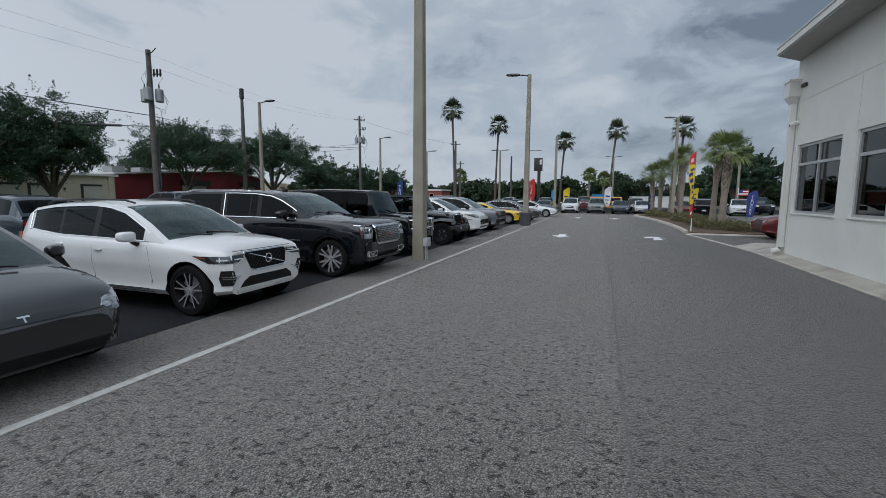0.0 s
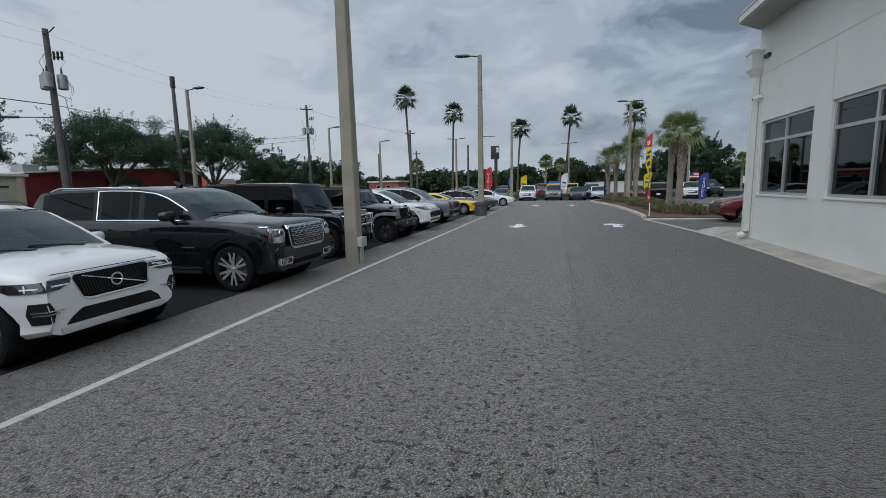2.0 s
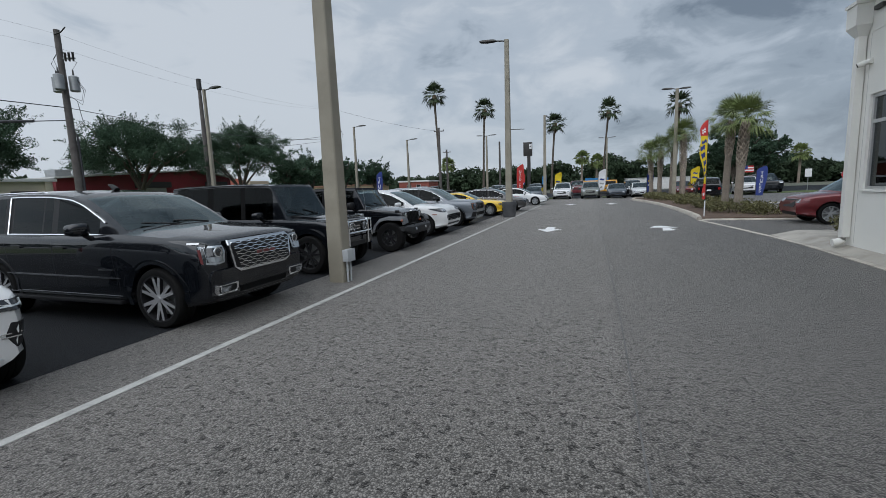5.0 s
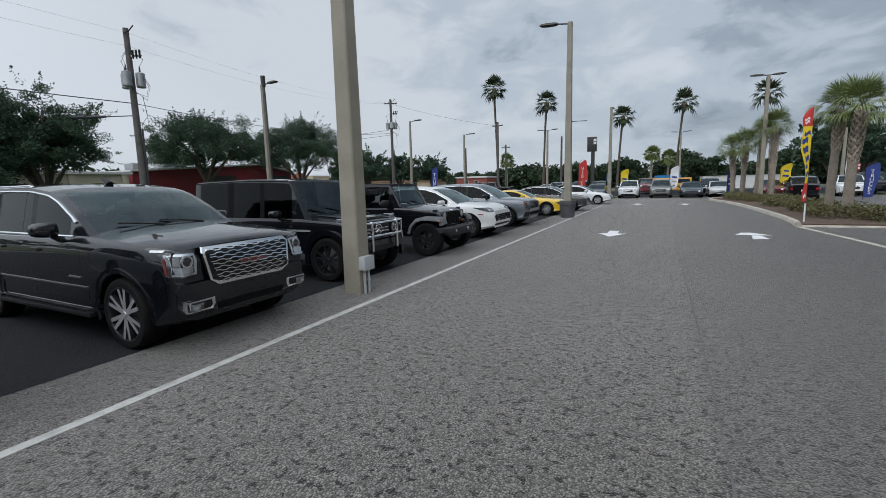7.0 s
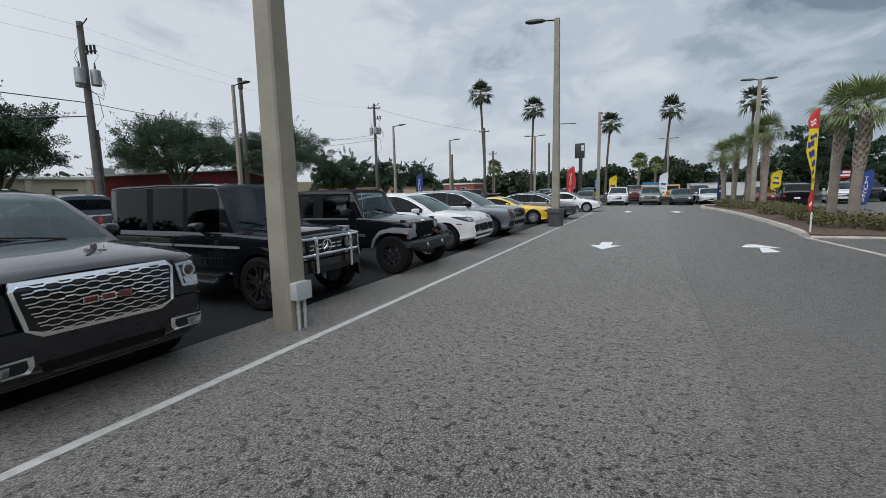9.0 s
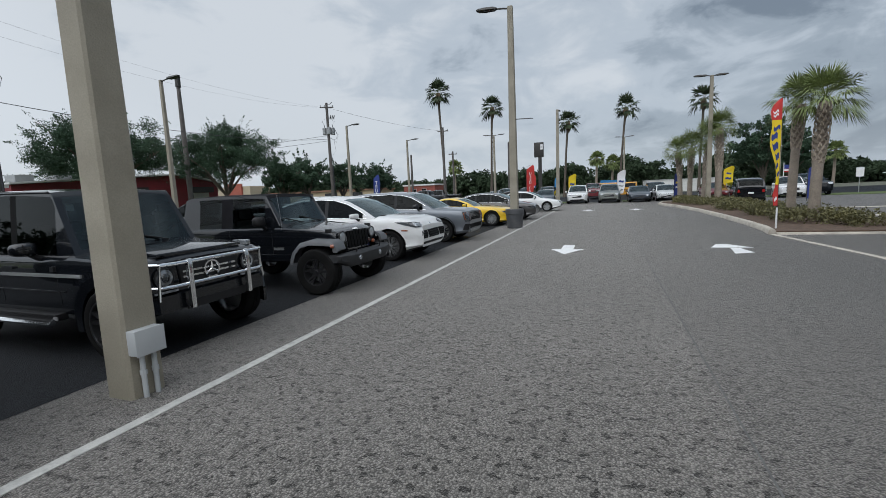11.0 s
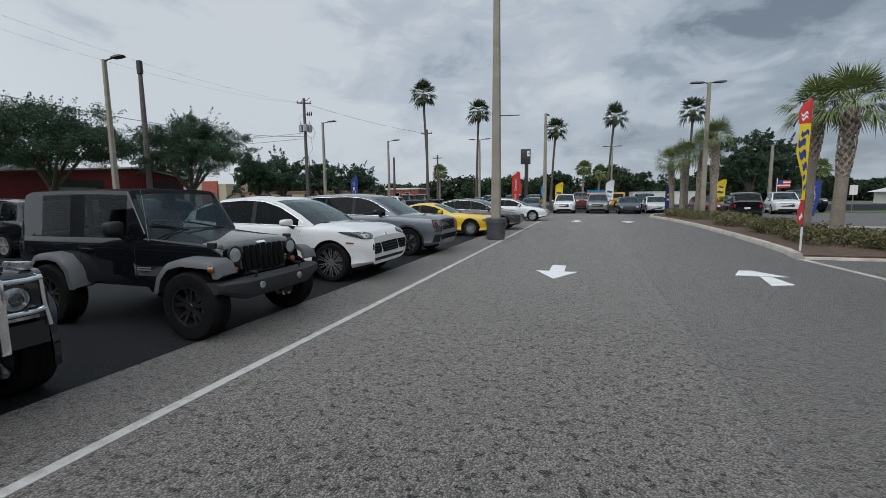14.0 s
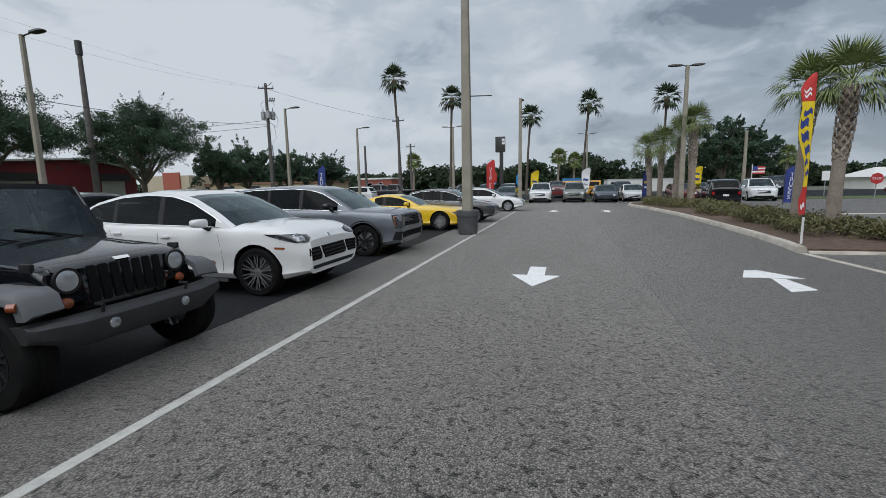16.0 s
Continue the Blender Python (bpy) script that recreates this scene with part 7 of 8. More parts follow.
sabal(6.55, 47.3, 4.6, (-0.25, 0.1), 1.7, 44, 20, 0.45, 200, 0.2)
sabal(5.75, 48.4, 4.1, (-0.2, 0.0), 1.6, 42, 20, 0.5, 100, 0.2)
sabal(5.15, 48.9, 3.9, (-0.5, 0.1), 1.5, 40, 20, 0.5, 300, 0.2)

# low shrubs on the island: a ragged hedge with gaps of mulch
cs, rs = [], []
for k in range(560):
    yy = 24.9 + 24.2 * RNG.random()
    x0 = lerp_table([(24.1, 4.4), (27.5, 4.65), (31, 4.65), (36, 4.5), (41, 4.1), (45.2, 3.5), (50, 4.4)], yy)
    xx = x0 + 0.75 + (7.7 - x0 - 0.75) * RNG.random()
    dens = noise.noise(Vector((xx * 0.5, yy * 0.45, 3.3)))
    if dens < -0.18 or (yy < 25.9 and xx < 5.6):
        continue
    cs.append((xx, yy, 0.22 + 0.16 * RNG.random() + 0.12 * dens))
    rs.append(0.26 + 0.16 * RNG.random())
pts = clump_points(cs, rs, 75)
pts[:, 2] = np.maximum(pts[:, 2], 0.1)
p, f = leaves_mesh(pts, 0.05 * (0.6 + 0.8 * RNG.random(len(pts))))
tagged(leaf_part("shrubbery", p, f, M_SHRUB), "low olive-green shrubs covering the mulch bed", "shrubs", kind="stuff")
# small clipped shrub at the building's corner
cs = [(5.95 + 0.5 * RNG.random(), 16.4 + 1.0 * RNG.random(), 0.35 + 0.25 * RNG.random()) for k in range(16)]
p, f = leaves_mesh(clump_points(cs, [0.22] * 16, 70), 0.05 * (0.6 + 0.8 * RNG.random(16 * 70)))
tagged(leaf_part("shrub", p, f, M_SHRUB), "small dark shrub at the foot of the white wall", "shrub")

# hedge before the beige building
cs = [(-34.5 + 0.8 * RNG.random(), 11 + 7 * RNG.random(), 0.35 + 0.5 * RNG.random()) for k in range(120)]
p, f = leaves_mesh(clump_points(cs, [0.45] * 120, 50), 0.12 * (0.6 + 0.8 * RNG.random(6000)))
tagged(leaf_part("hedge", p, f, M_LEAF), "long dark green clipped hedge", "hedge", kind="stuff")

# far woods along the horizon
cs, rs = [], []
for k in range(300):
    a = k / 299
    xx = -120 + 250 * a + 3 * RNG.normal()
    yy = 112 + 10 * RNG.random() + (14 if k % 3 == 0 else 0)
    hh = 4.9 + 3.2 * noise.noise(Vector((xx * 0.06, 1.3, 0))) + 2.6 * noise.noise(Vector((xx * 0.21, 4.3, 0))) + 0.8 * RNG.random()
    if 22 < xx < 32:
        hh += 2.8
    if -36 < xx < -29:
        hh += 1.2
    if xx > 36:
        hh -= 0.6
    rad = 2.6 + 1.6 * RNG.random()
    for j in range(9):
        d = RNG.normal(size=3)
        d /= np.linalg.norm(d)
        cs.append((xx + d[0] * rad, yy + d[1] * rad, max(hh * 0.52 + d[2] * hh * 0.40, 0.7)))
        rs.append(1.0 + 0.7 * RNG.random())
    for j in range(5):
        cs.append((xx + RNG.normal() * 1.6, yy, 0.8 + 2.2 * RNG.random()))
        rs.append(1.6)
pts = clump_points(cs, rs, 60)
pts[:, 2] = np.maximum(pts[:, 2], 0.05)
p, f = leaves_mesh(pts, 0.42 * (0.6 + 0.8 * RNG.random(len(pts))))
tagged(leaf_part("woods", p, f, M_LEAF2), "dark green belt of distant trees", "woods", kind="stuff")
# woods added to the sides and behind, closing the place and darkening window reflections
cs, rs = [], []
for k in range(200):
    a = k / 199
    side = -1 if k % 2 else 1
    xx, yy = (side * (118 + 8 * RNG.random()) if k % 4 < 2 else -118 + 236 * RNG.random()), (-90 + 200 * RNG.random() if k % 4 < 2 else -92 - 8 * RNG.random())
    hh = 7.5 + 3 * RNG.random()
    for j in range(7):
        cs.append((xx + 3 * RNG.normal(), yy + 3 * RNG.normal(), hh * (0.25 + 0.65 * RNG.random())))
        rs.append(2.2)
pts = clump_points(cs, rs, 26)
p, f = leaves_mesh(np.maximum(pts, (-999, -999, 0.05)), 0.8 * (0.6 + 0.8 * RNG.random(len(pts))))
tagged(leaf_part("woods", p, f, M_LEAF2), "dark green belt of distant trees", "woods", kind="stuff")
for x, y, h in ((-2.5, 104, 7.2), (0.5, 106, 6.4), (-30.5, 98, 7.0), (36, 104, 6.2)):
    root = thing("palm_tree", "distant round-headed palm above the woods", "palm tree", pose(x, y, 0), "distant palms")
    b = bmesh.new()
    tube(b, [(0, 0, -0.1), (0.1, 0, h)], [0.25, 0.2], 8)
    part("trunk", b, M_PALMBARK, root)
    b = bmesh.new()
    palm_crown(b, (0.1, 0, h - 0.4), 40, 1.9, 9, 0.16, -0.9)
    part("crown", b, M_FROND, root, smooth=0)

# ---------------------------------------------------------------- lamp posts and power poles farther off
lamp_post(-24.53, 27.84, 8.75, 0.26, 0.16, (0,), "distant square concrete lamp post with one arm")
lamp_post(-24.1, 46.7, 8.4, 0.26, 0.16, (0,), "distant square concrete lamp post with one arm")
lamp_post(-22.0, 56.0, 7.7, 0.26, 0.16, (0,), "distant square concrete lamp post with one arm")
lamp_post(-4.35, 48.0, 8.1, 0.3, 0.2, (90,), "concrete lamp post at the end of the lane")
lamp_post(6.45, 45.2, 8.9, 0.32, 0.2, (180, 20), "double-headed concrete lamp post in the planted island", arm=0.28)
lamp_post(2.05, 84.2, 8.85, 0.3, 0.2, (180, 0), "far double-headed concrete lamp post")
lamp_post(-14.2, 66.0, 8.6, 0.3, 0.2, (180, 0), "far double-headed concrete lamp post")
lamp_post(15.6, 62.0, 6.2, 0.3, 0.2, (90,), "far single concrete lamp post beyond the drive")


def utility_pole(x, y, h, cans=True, arm=True, turn=0.0):
    root = thing("utility_pole", "weathered wooden power pole carrying grey transformers" if cans else "plain weathered wooden power pole", "utility pole", pose(x, y, 0, 0, 0, turn), "power poles")
    b = bmesh.new()
    tube(b, [(0, 0, -0.1), (0, 0, h)], [0.21, 0.14], 10)
    part("pole", b, M_WOODPOLE, root)
    if cans:
        for k, (dx, dy) in enumerate(((-0.42, 0.1), (0.12, -0.46), (0.5, 0.05))):
            b = bmesh.new()
            z = h * 0.74
            lathe(b, [(0.001, z + 0.44), (0.12, z + 0.44), (0.23, z + 0.38), (0.23, z - 0.32), (0.19, z - 0.36), (0.001, z - 0.36)], 14, "z", (dx, dy, 0))
            can = part("transformer", b, M_STEEL, root)
            b = bmesh.new()
            tube(b, [(dx, dy, z + 0.48), (dx, dy, z + 0.75)], [0.05, 0.03], 6)
            part("bushing", b, M_DARKMETAL, can)
            b = bmesh.new()
            tube(b, [(dx, dy, z + 0.75), (dx * 1.5, dy * 1.5, z + 1.1), (dx * 0.6, dy * 0.6, z + 1.5)], 0.012, 5)
            part("lead", b, M_WIRE, can)
        b = bmesh.new()
        tube(b, [(0.55, 0, h * 0.66), (0.7, 0, h * 0.56), (0.3, 0, h * 0.52)], 0.015, 5)
        tube(b, [(0.25, 0.05, h * 0.5), (0.25, 0.05, h * 0.2)], 0.05, 6)
        part("cable_loop", b, M_WIRE, root)
        b = bmesh.new()
        box(b, 0.0, 0.75, -0.04, 0.04, h * 0.86, h * 0.86 + 0.08)
        bracket = part("bracket", b, M_STEEL, root)
        for k in range(3):
            b = bmesh.new()
            zz = h * 0.86
            tube(b, [(0.3 + 0.2 * k, -0.06, zz - 0.12), (0.38 + 0.2 * k, -0.16, zz + 0.3)], [0.045, 0.06], 7)
            part("fuse_cutout", b, M_DARKMETAL, bracket)
        for k in range(2):
            b = bmesh.new()
            tube(b, [(0.6, 0, h * 0.78), (0.95 + 0.1 * k, 0, h * 0.71), (0.8, 0, h * (0.66 - 0.02 * k)), (0.15, 0, h * (0.68 + 0.01 * k))], 0.014, 5)
            part("slack_lead", b, M_WIRE, root)
        b = bmesh.new()
        tube(b, [(0.0, -0.2, h - 0.3), (0.35, -0.2, h - 0.2), (0.62, -0.2, h + 0.05)], 0.03, 6)
        part("top_insulator", b, M_DARKMETAL, root)
    if arm:
        b = bmesh.new()
        box(b, -0.75, 0.75, -0.06, 0.06, h - 0.55, h - 0.43)
        part("crossarm", b, M_WOODPOLE, root)
        for dx in (-0.68, -0.25, 0.68):
            b = bmesh.new()
            lathe(b, [(0.02, h - 0.43), (0.05, h - 0.4), (0.03, h - 0.33), (0.05, h - 0.28), (0.02, h - 0.22)], 8, "z", (dx, 0, 0))
            part("insulator", b, M_STEEL, root)
    return root


utility_pole(-26.2, 20.4, 10.5, True, False, 20)
utility_pole(-30.3, 52.8, 12.2, True, True, 30)
utility_pole(-21.2, 66.0, 10.2, False, True, 0)
utility_pole(-29.6, 74.0, 7.6, False, False)
utility_pole(-26.0, 84.0, 8.6, False, True)
utility_pole(-15.2, 80.0, 9.0, False, False)
cell = thing("mast", "slim dark steel mast with a cylindrical antenna top", "mast", pose(-38.1, 40.5, 0))
b = bmesh.new()
tube(b, [(0, 0, -0.1), (0, 0, 9.6), (0, 0, 12.4)], [0.26, 0.2, 0.16], 10)
part("pole", b, M_WOODPOLE, cell)
b = bmesh.new()
lathe(b, [(0.16, 12.4), (0.24, 12.45), (0.24, 13.5), (0.1, 13.55), (0.001, 13.55)], 12)
part("antenna", b, M_DARKMETAL, cell)


def wire(p0, p1, sag, r=0.018):
    b = bmesh.new()
    p0, p1 = Vector(p0), Vector(p1)
    tube(b, [p0.lerp(p1, k / 16) - Vector((0, 0, sag * 4 * (k / 16) * (1 - k / 16))) for k in range(17)], r, 5)
    tagged(part("power_line", b, M_WIRE), "thin black overhead power line between poles", "cable", "power lines")


for za, zb, sag in ((10.3, 11.7, 0.7), (9.6, 11.7, 0.8), (6.6, 8.2, 0.7)):
    wire((-26.2, 20.4, za), (-30.3, 52.8, zb), sag, 0.018 if za < 7 else 0.004)
    wire((-26.2, 20.4, za), (-22.0, -30, za + 0.4), sag, 0.024 if za < 7 else 0.004)
wire((-26.2, 20.4, 5.95), (-60, 16, 8.0), 0.1, 0.028)
for t0, t1 in ((0.07, 0.115), (0.12, 0.165)):
    b = bmesh.new()
    ends = [Vector((-26.2, 20.4, 5.95)).lerp(Vector((-60, 16, 8.0)), t) - Vector((0, 0, 0.4 * t * (1 - t))) for t in (t0, t1)]
    tube(b, ends, 0.075, 8)
    tagged(part("cable_sleeve", b, M_WIRE), "black splice sleeve on the overhead line", "cable sleeve")
wire((-30.3, 52.8, 8.6), (-60, 44, 7.6), 0.5)
wire((-30.3, 52.8, 8.0), (-60, 40, 6.6), 0.5)
wire((-30.3, 52.8, 11.7), (-21.2, 66, 9.7), 0.3, 0.012)

# ---------------------------------------------------------------- low red and beige building
M_REDWALL = mat("red_painted_metal", (0.20, 0.022, 0.028), 0.6, vary=0.12, scale=0.6, fine=0.05, dirt=(0.08, 0.02, 0.02), dirt_amount=0.4, dirt_scale=0.7)
M_BEIGE = mat("beige_block_wall", (0.58, 0.52, 0.40), 0.85, vary=0.08, scale=0.5, dirt=(0.3, 0.26, 0.2), dirt_amount=0.4)
M_DOORPALE = mat("pale_roll_door", (0.50, 0.48, 0.42), 0.6, vary=0.06)
M_ROOFWHITE = mat("white_roof_edge", (0.62, 0.62, 0.6), 0.6, vary=0.08)
red = thing("workshop_building", "long low workshop with red metal walls and pale roll doors", "building", pose(-42, 0, 0))
b = bmesh.new()
out = [(28.6, 0), (47.4, 0), (47.4, 3.75), (42.6, 4.55), (28.6, 3.6)]
lo = [b.verts.new((0, yy, zz - 0.02)) for yy, zz in out]
hi = [b.verts.new((-14, yy, zz - 0.02)) for yy, zz in out]
b.faces.new(lo)
b.faces.new(hi[::-1])
for i in range(5):
    j = (i + 1) % 5
    b.faces.new((lo[i], hi[i], hi[j], lo[j]))
bmesh.ops.recalc_face_normals(b, faces=b.faces)
part("wall", b, M_REDWALL, red, smooth=0)
for (y0, z0), (y1, z1) in (((28.4, 3.6), (42.6, 4.57)), ((42.6, 4.57), (47.7, 3.74))):
    b = bmesh.new()
    q = [b.verts.new(p) for p in ((0.3, y0, z0), (0.3, y1, z1), (-14.2, y1, z1), (-14.2, y0, z0), (0.3, y0, z0 + 0.14), (0.3, y1, z1 + 0.14), (-14.2, y1, z1 + 0.14), (-14.2, y0, z0 + 0.14))]
    for f in ((0, 1, 2, 3), (4, 5, 6, 7), (0, 1, 5, 4), (1, 2, 6, 5), (2, 3, 7, 6), (3, 0, 4, 7)):
        b.faces.new([q[i] for i in f])
    bmesh.ops.recalc_face_normals(b, faces=b.faces)
    part("roof", b, M_ROOFWHITE, red, smooth=0)
for y0, y1 in ((35.6, 38.6), (43.9, 46.1)):
    d = part("roll_door", boxes((0.0, 0.06, y0, y1, 0.0, 2.7)), M_DOORPALE, red, smooth=0)
    part("door_slat", boxes(*[(0.06, 0.075, y0 + 0.05, y1 - 0.05, 0.1 + k * 0.26, 0.3 + k * 0.26) for k in range(9)]), M_DOORPALE, d, smooth=0)
    part("door_hood", boxes((0.0, 0.5, y0 - 0.3, y1 + 0.3, 2.72, 3.3)), M_DARKMETAL, red, smooth=0)
for yy in (30.2, 33.0, 36.4):
    part("roof_unit", boxes((-4, -2.6, yy, yy + 1.3, 3.6, 4.5), bevel=0.05), M_STEEL, red)
beige = thing("storage_building", "low beige block building with pale doors and a white roof edge", "building", pose(-40, 0, 0))
part("wall", boxes((-14, 0, 12, 27.2, -0.02, 3.25)), M_BEIGE, beige, smooth=0)
part("roof", boxes((-14.2, 0.25, 11.8, 27.4, 3.26, 3.45)), M_ROOFWHITE, beige, smooth=0)
for yy in (14.2, 19.0, 21.0, 24.6):
    part("door", boxes((0, 0.06, yy, yy + 1.5, 0, 2.4)), M_DOORPALE, beige, smooth=0)
    part("door_frame", boxes((0, 0.1, yy - 0.16, yy - 0.002, 0, 2.55), (0, 0.1, yy, yy + 1.5, 2.41, 2.55)), M_DARKMETAL, beige, smooth=0)
for yy in (17.4, 22.9, 26.6):
    part("pilaster", boxes((0, 0.18, yy, yy + 0.35, -0.02, 3.25)), M_BEIGE, beige, smooth=0)
tagged(part("lawn", slab([(-39.9, -20), (-23.0, -20), (-26, 20), (-30, 60), (-39.9, 60)], -0.05, 0.03), M_GRASS, smooth=0), "strip of green mown grass along the side street", "lawn", kind="structure")

# ---------------------------------------------------------------- far buildings and vehicles beyond the lot
shop = thing("shop_building", "small red brick shop with white windows, far off", "building", pose(-36.2, 92, 0))
part("wall", boxes((-3.4, 3.4, 0, 6, -0.02, 3.0)), mat("brick_red_wall", (0.25, 0.075, 0.055), 0.85, vary=0.15), shop, smooth=0)
part("roof", boxes((-3.6, 3.6, -0.2, 6.2, 3.0, 3.3)), M_ROOFWHITE, shop, smooth=0)
for xx in (-1.6, 0.6):
    w = part("window", boxes((xx, xx + 1.0, -0.05, 0.02, 1.2, 2.4)), M_ALU, shop, smooth=0)
    part("pane", boxes((xx + 0.08, xx + 0.92, -0.06, -0.052, 1.28, 2.32)), M_PANE, w, smooth=0)
mall = thing("strip_mall", "long low cream shopping strip with arches, far off", "building", pose(-66, 88, 0))
part("wall", boxes((-16, 22, 0, 8, -0.02, 2.6)), mat("cream_wall", (0.38, 0.31, 0.2), 0.85, vary=0.1), mall, smooth=0)
part("roof", boxes((-16.3, 22.3, -0.3, 8.3, 2.6, 2.95)), mat("tile_roof_brown", (0.2, 0.11, 0.07), 0.85, vary=0.2), mall, smooth=0)
for k in range(6):
    # flat dark panel: the shade inside the arch is painted, no opening
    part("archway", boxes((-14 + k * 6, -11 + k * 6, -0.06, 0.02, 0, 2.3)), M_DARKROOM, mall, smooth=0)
tower = thing("shop_building", "red and cream shop building behind the oaks", "building", pose(-78, 84, 0))
part("wall", boxes((-6, 6, 0, 6, -0.02, 4.6)), mat("cream_stucco", (0.42, 0.36, 0.26), 0.85, vary=0.1), tower, smooth=0)
part("gable", boxes((0, 4, -0.4, -0.002, -0.02, 5.2)), mat("terracotta_wall", (0.32, 0.09, 0.06), 0.85, vary=0.1), tower, smooth=0)
shed = thing("warehouse", "plain white low warehouse far behind the lot", "building", pose(10.4, 92, 0))
part("wall", boxes((-4.6, 6.0, 0, 8, -0.02, 1.95)), M_ROOFWHITE, shed, smooth=0)
part("roof", boxes((-4.7, 6.1, -0.1, 8.1, 1.952, 2.05)), M_ALU, shed, smooth=0)
blue = thing("kiosk", "small building with a bright blue flat roof", "building", pose(0.4, 90, 0))
part("wall", boxes((-1.6, 1.8, 0, 4, -0.02, 1.9)), M_ROOFWHITE, blue, smooth=0)
part("roof", boxes((-1.9, 2.1, -0.3, 4.3, 1.902, 2.35)), mat("blue_roof", (0.02, 0.18, 0.42), 0.5, vary=0.08), blue, smooth=0)
bus = thing("bus", "yellow bus with a dark window band", "bus", pose(0.5, 70, 0))
b = boxes((-2.6, 2.6, -1.1, 1.1, 0.3, 1.86), bevel=0.12)
part("body", b, mat("bus_yellow", (0.62, 0.30, 0.03), 0.4, coat=0.5, vary=0.06), bus)
part("window_band", boxes((-2.5, 2.4, -1.115, -1.102, 1.22, 1.7)), M_PLASTIC, bus, smooth=0)
part("side_stripe", boxes((-2.55, 2.5, -1.112, -1.101, 0.9, 0.96)), M_PLASTIC, bus, smooth=0)
for xx in (-1.7, 1.7):
    b = bmesh.new()
    lathe(b, [(0.2, -1.13), (0.36, -1.12), (0.38, -1.0), (0.38, 1.0), (0.36, 1.12), (0.2, 1.13)], 18, "y", (xx, 0, 0.38))
    part("wheel", b, M_RUBBER, bus)

# ---------------------------------------------------------------- parked cars beyond the first row
FAR = [("suv", P_WHITE, "white crossover parked facing the lane", -3.0, 51.0, -90), ("truck", P_RED, "red pickup truck parked on the far lot", -2.0, 63.5, -90),
       ("suv", P_GREEN, "grey-green SUV parked facing the lane", -0.2, 51.0, -90), ("sedan", P_BLUEGREY, "dark blue saloon parked facing the lane", 2.3, 50.6, -90),
       ("suv", P_BLACK, "black SUV parked behind the white saloon", 4.2, 56.0, -90), ("sedan", P_WHITE, "white saloon parked by the island", 4.6, 51.6, -90),
       ("suv", P_RED, "dark red crossover beside the white building", 6.75, 22.75, 180), ("suv", P_BLACK, "black SUV seen from behind on the drive", 9.5, 49.0, 82),
       ("sedan", P_RED, "dark red saloon past the palms", 8.6, 52.6, -90), ("sedan", P_SILVER, "silver saloon parked past the palms", 10.4, 53.0, -90), ("suv", P_WHITE, "white SUV parked across the drive", 13.2, 50.5, -100),
       ("truck", P_BLACK, "black pickup truck across the drive", 16.2, 54.0, -90), ("sedan", P_RED, "red saloon on the side street", 26.0, 60.0, 180), ("sedan", P_BLACK, "black saloon on the side street", 23.5, 52.0, 180),
       ("sedan", P_BLUEGREY, "dark saloon behind the end of the row", -5.9, 50.0, -90), ("suv", P_BLACK, "black and white SUV in the second row", -20.4, 19.8, 180),
       ("truck", P_BLUEGREY, "dark pickup truck in the second row", -21.5, 15.6, 180), ("sedan", P_BLACK, "black saloon in the second row", -24.0, 12.0, 180), ("suv", P_BLUEGREY, "dark SUV in the second row", -21.0, 9.0, 180),
       ("suv", P_DARKGREY, "dark grey SUV in the second row", -21.0, 24.5, 180), ("sedan", P_SILVER, "silver saloon in the second row", -21.0, 28.5, 180), ("suv", P_WHITE, "white SUV in the second row", -21.0, 33.0, 180),
       ("suv", P_WHITE, "white SUV in a far row", -25.9, 57.9, 180), ("truck", P_DARKGREY, "dark grey pickup in a far row", -25.4, 62.1, 180), ("truck", P_BLACK, "black pickup in a far row", -24.9, 66.1, 180),
       ("sedan", P_WHITE, "white saloon in a far row", -15.2, 68.0, -90), ("suv", P_SILVER, "pale SUV in a far row", -12.4, 62.0, -90), ("suv", P_BLACK, "black SUV in a far row", -9.4, 60.0, -90),
       ("suv", P_DARKGREY, "dark SUV in a far row", -7.0, 60.0, -90), ("sedan", P_TAUPE, "brown-grey saloon in a far row", -12.2, 54.0, 180), ("sedan", P_GREY, "grey saloon in a far row", -28.0, 66.0, 180)]
for a in FAR:
    generic(*a, rim=M_RIMGREY)

# ---------------------------------------------------------------- feather flags and signs
M_NAVY = mat("navy_cloth", (0.025, 0.045, 0.20), 0.8, vary=0.15, scale=3)
M_FLAGRED = mat("red_cloth", (0.45, 0.03, 0.025), 0.8, vary=0.12, scale=3)
M_FLAGYELLOW = mat("yellow_cloth", (0.68, 0.50, 0.015), 0.8, vary=0.1, scale=3)
M_FLAGWHITE = mat("white_cloth", (0.7, 0.7, 0.7), 0.8, vary=0.06)
M_FLAGBLUE = mat("blue_cloth", (0.03, 0.22, 0.5), 0.8, vary=0.1)


def letter_mesh(ch, size):
    cu = bpy.data.curves.new("letter", "FONT")
    cu.body, cu.size, cu.extrude, cu.align_x, cu.align_y = ch, size, 0.004, "CENTER", "CENTER"
    ob = new("letter", cu)
    bpy.context.view_layer.update()
    me = bpy.data.meshes.new_from_object(ob.evaluated_get(bpy.context.evaluated_depsgraph_get()))
    bpy.data.objects.remove(ob)
    return me


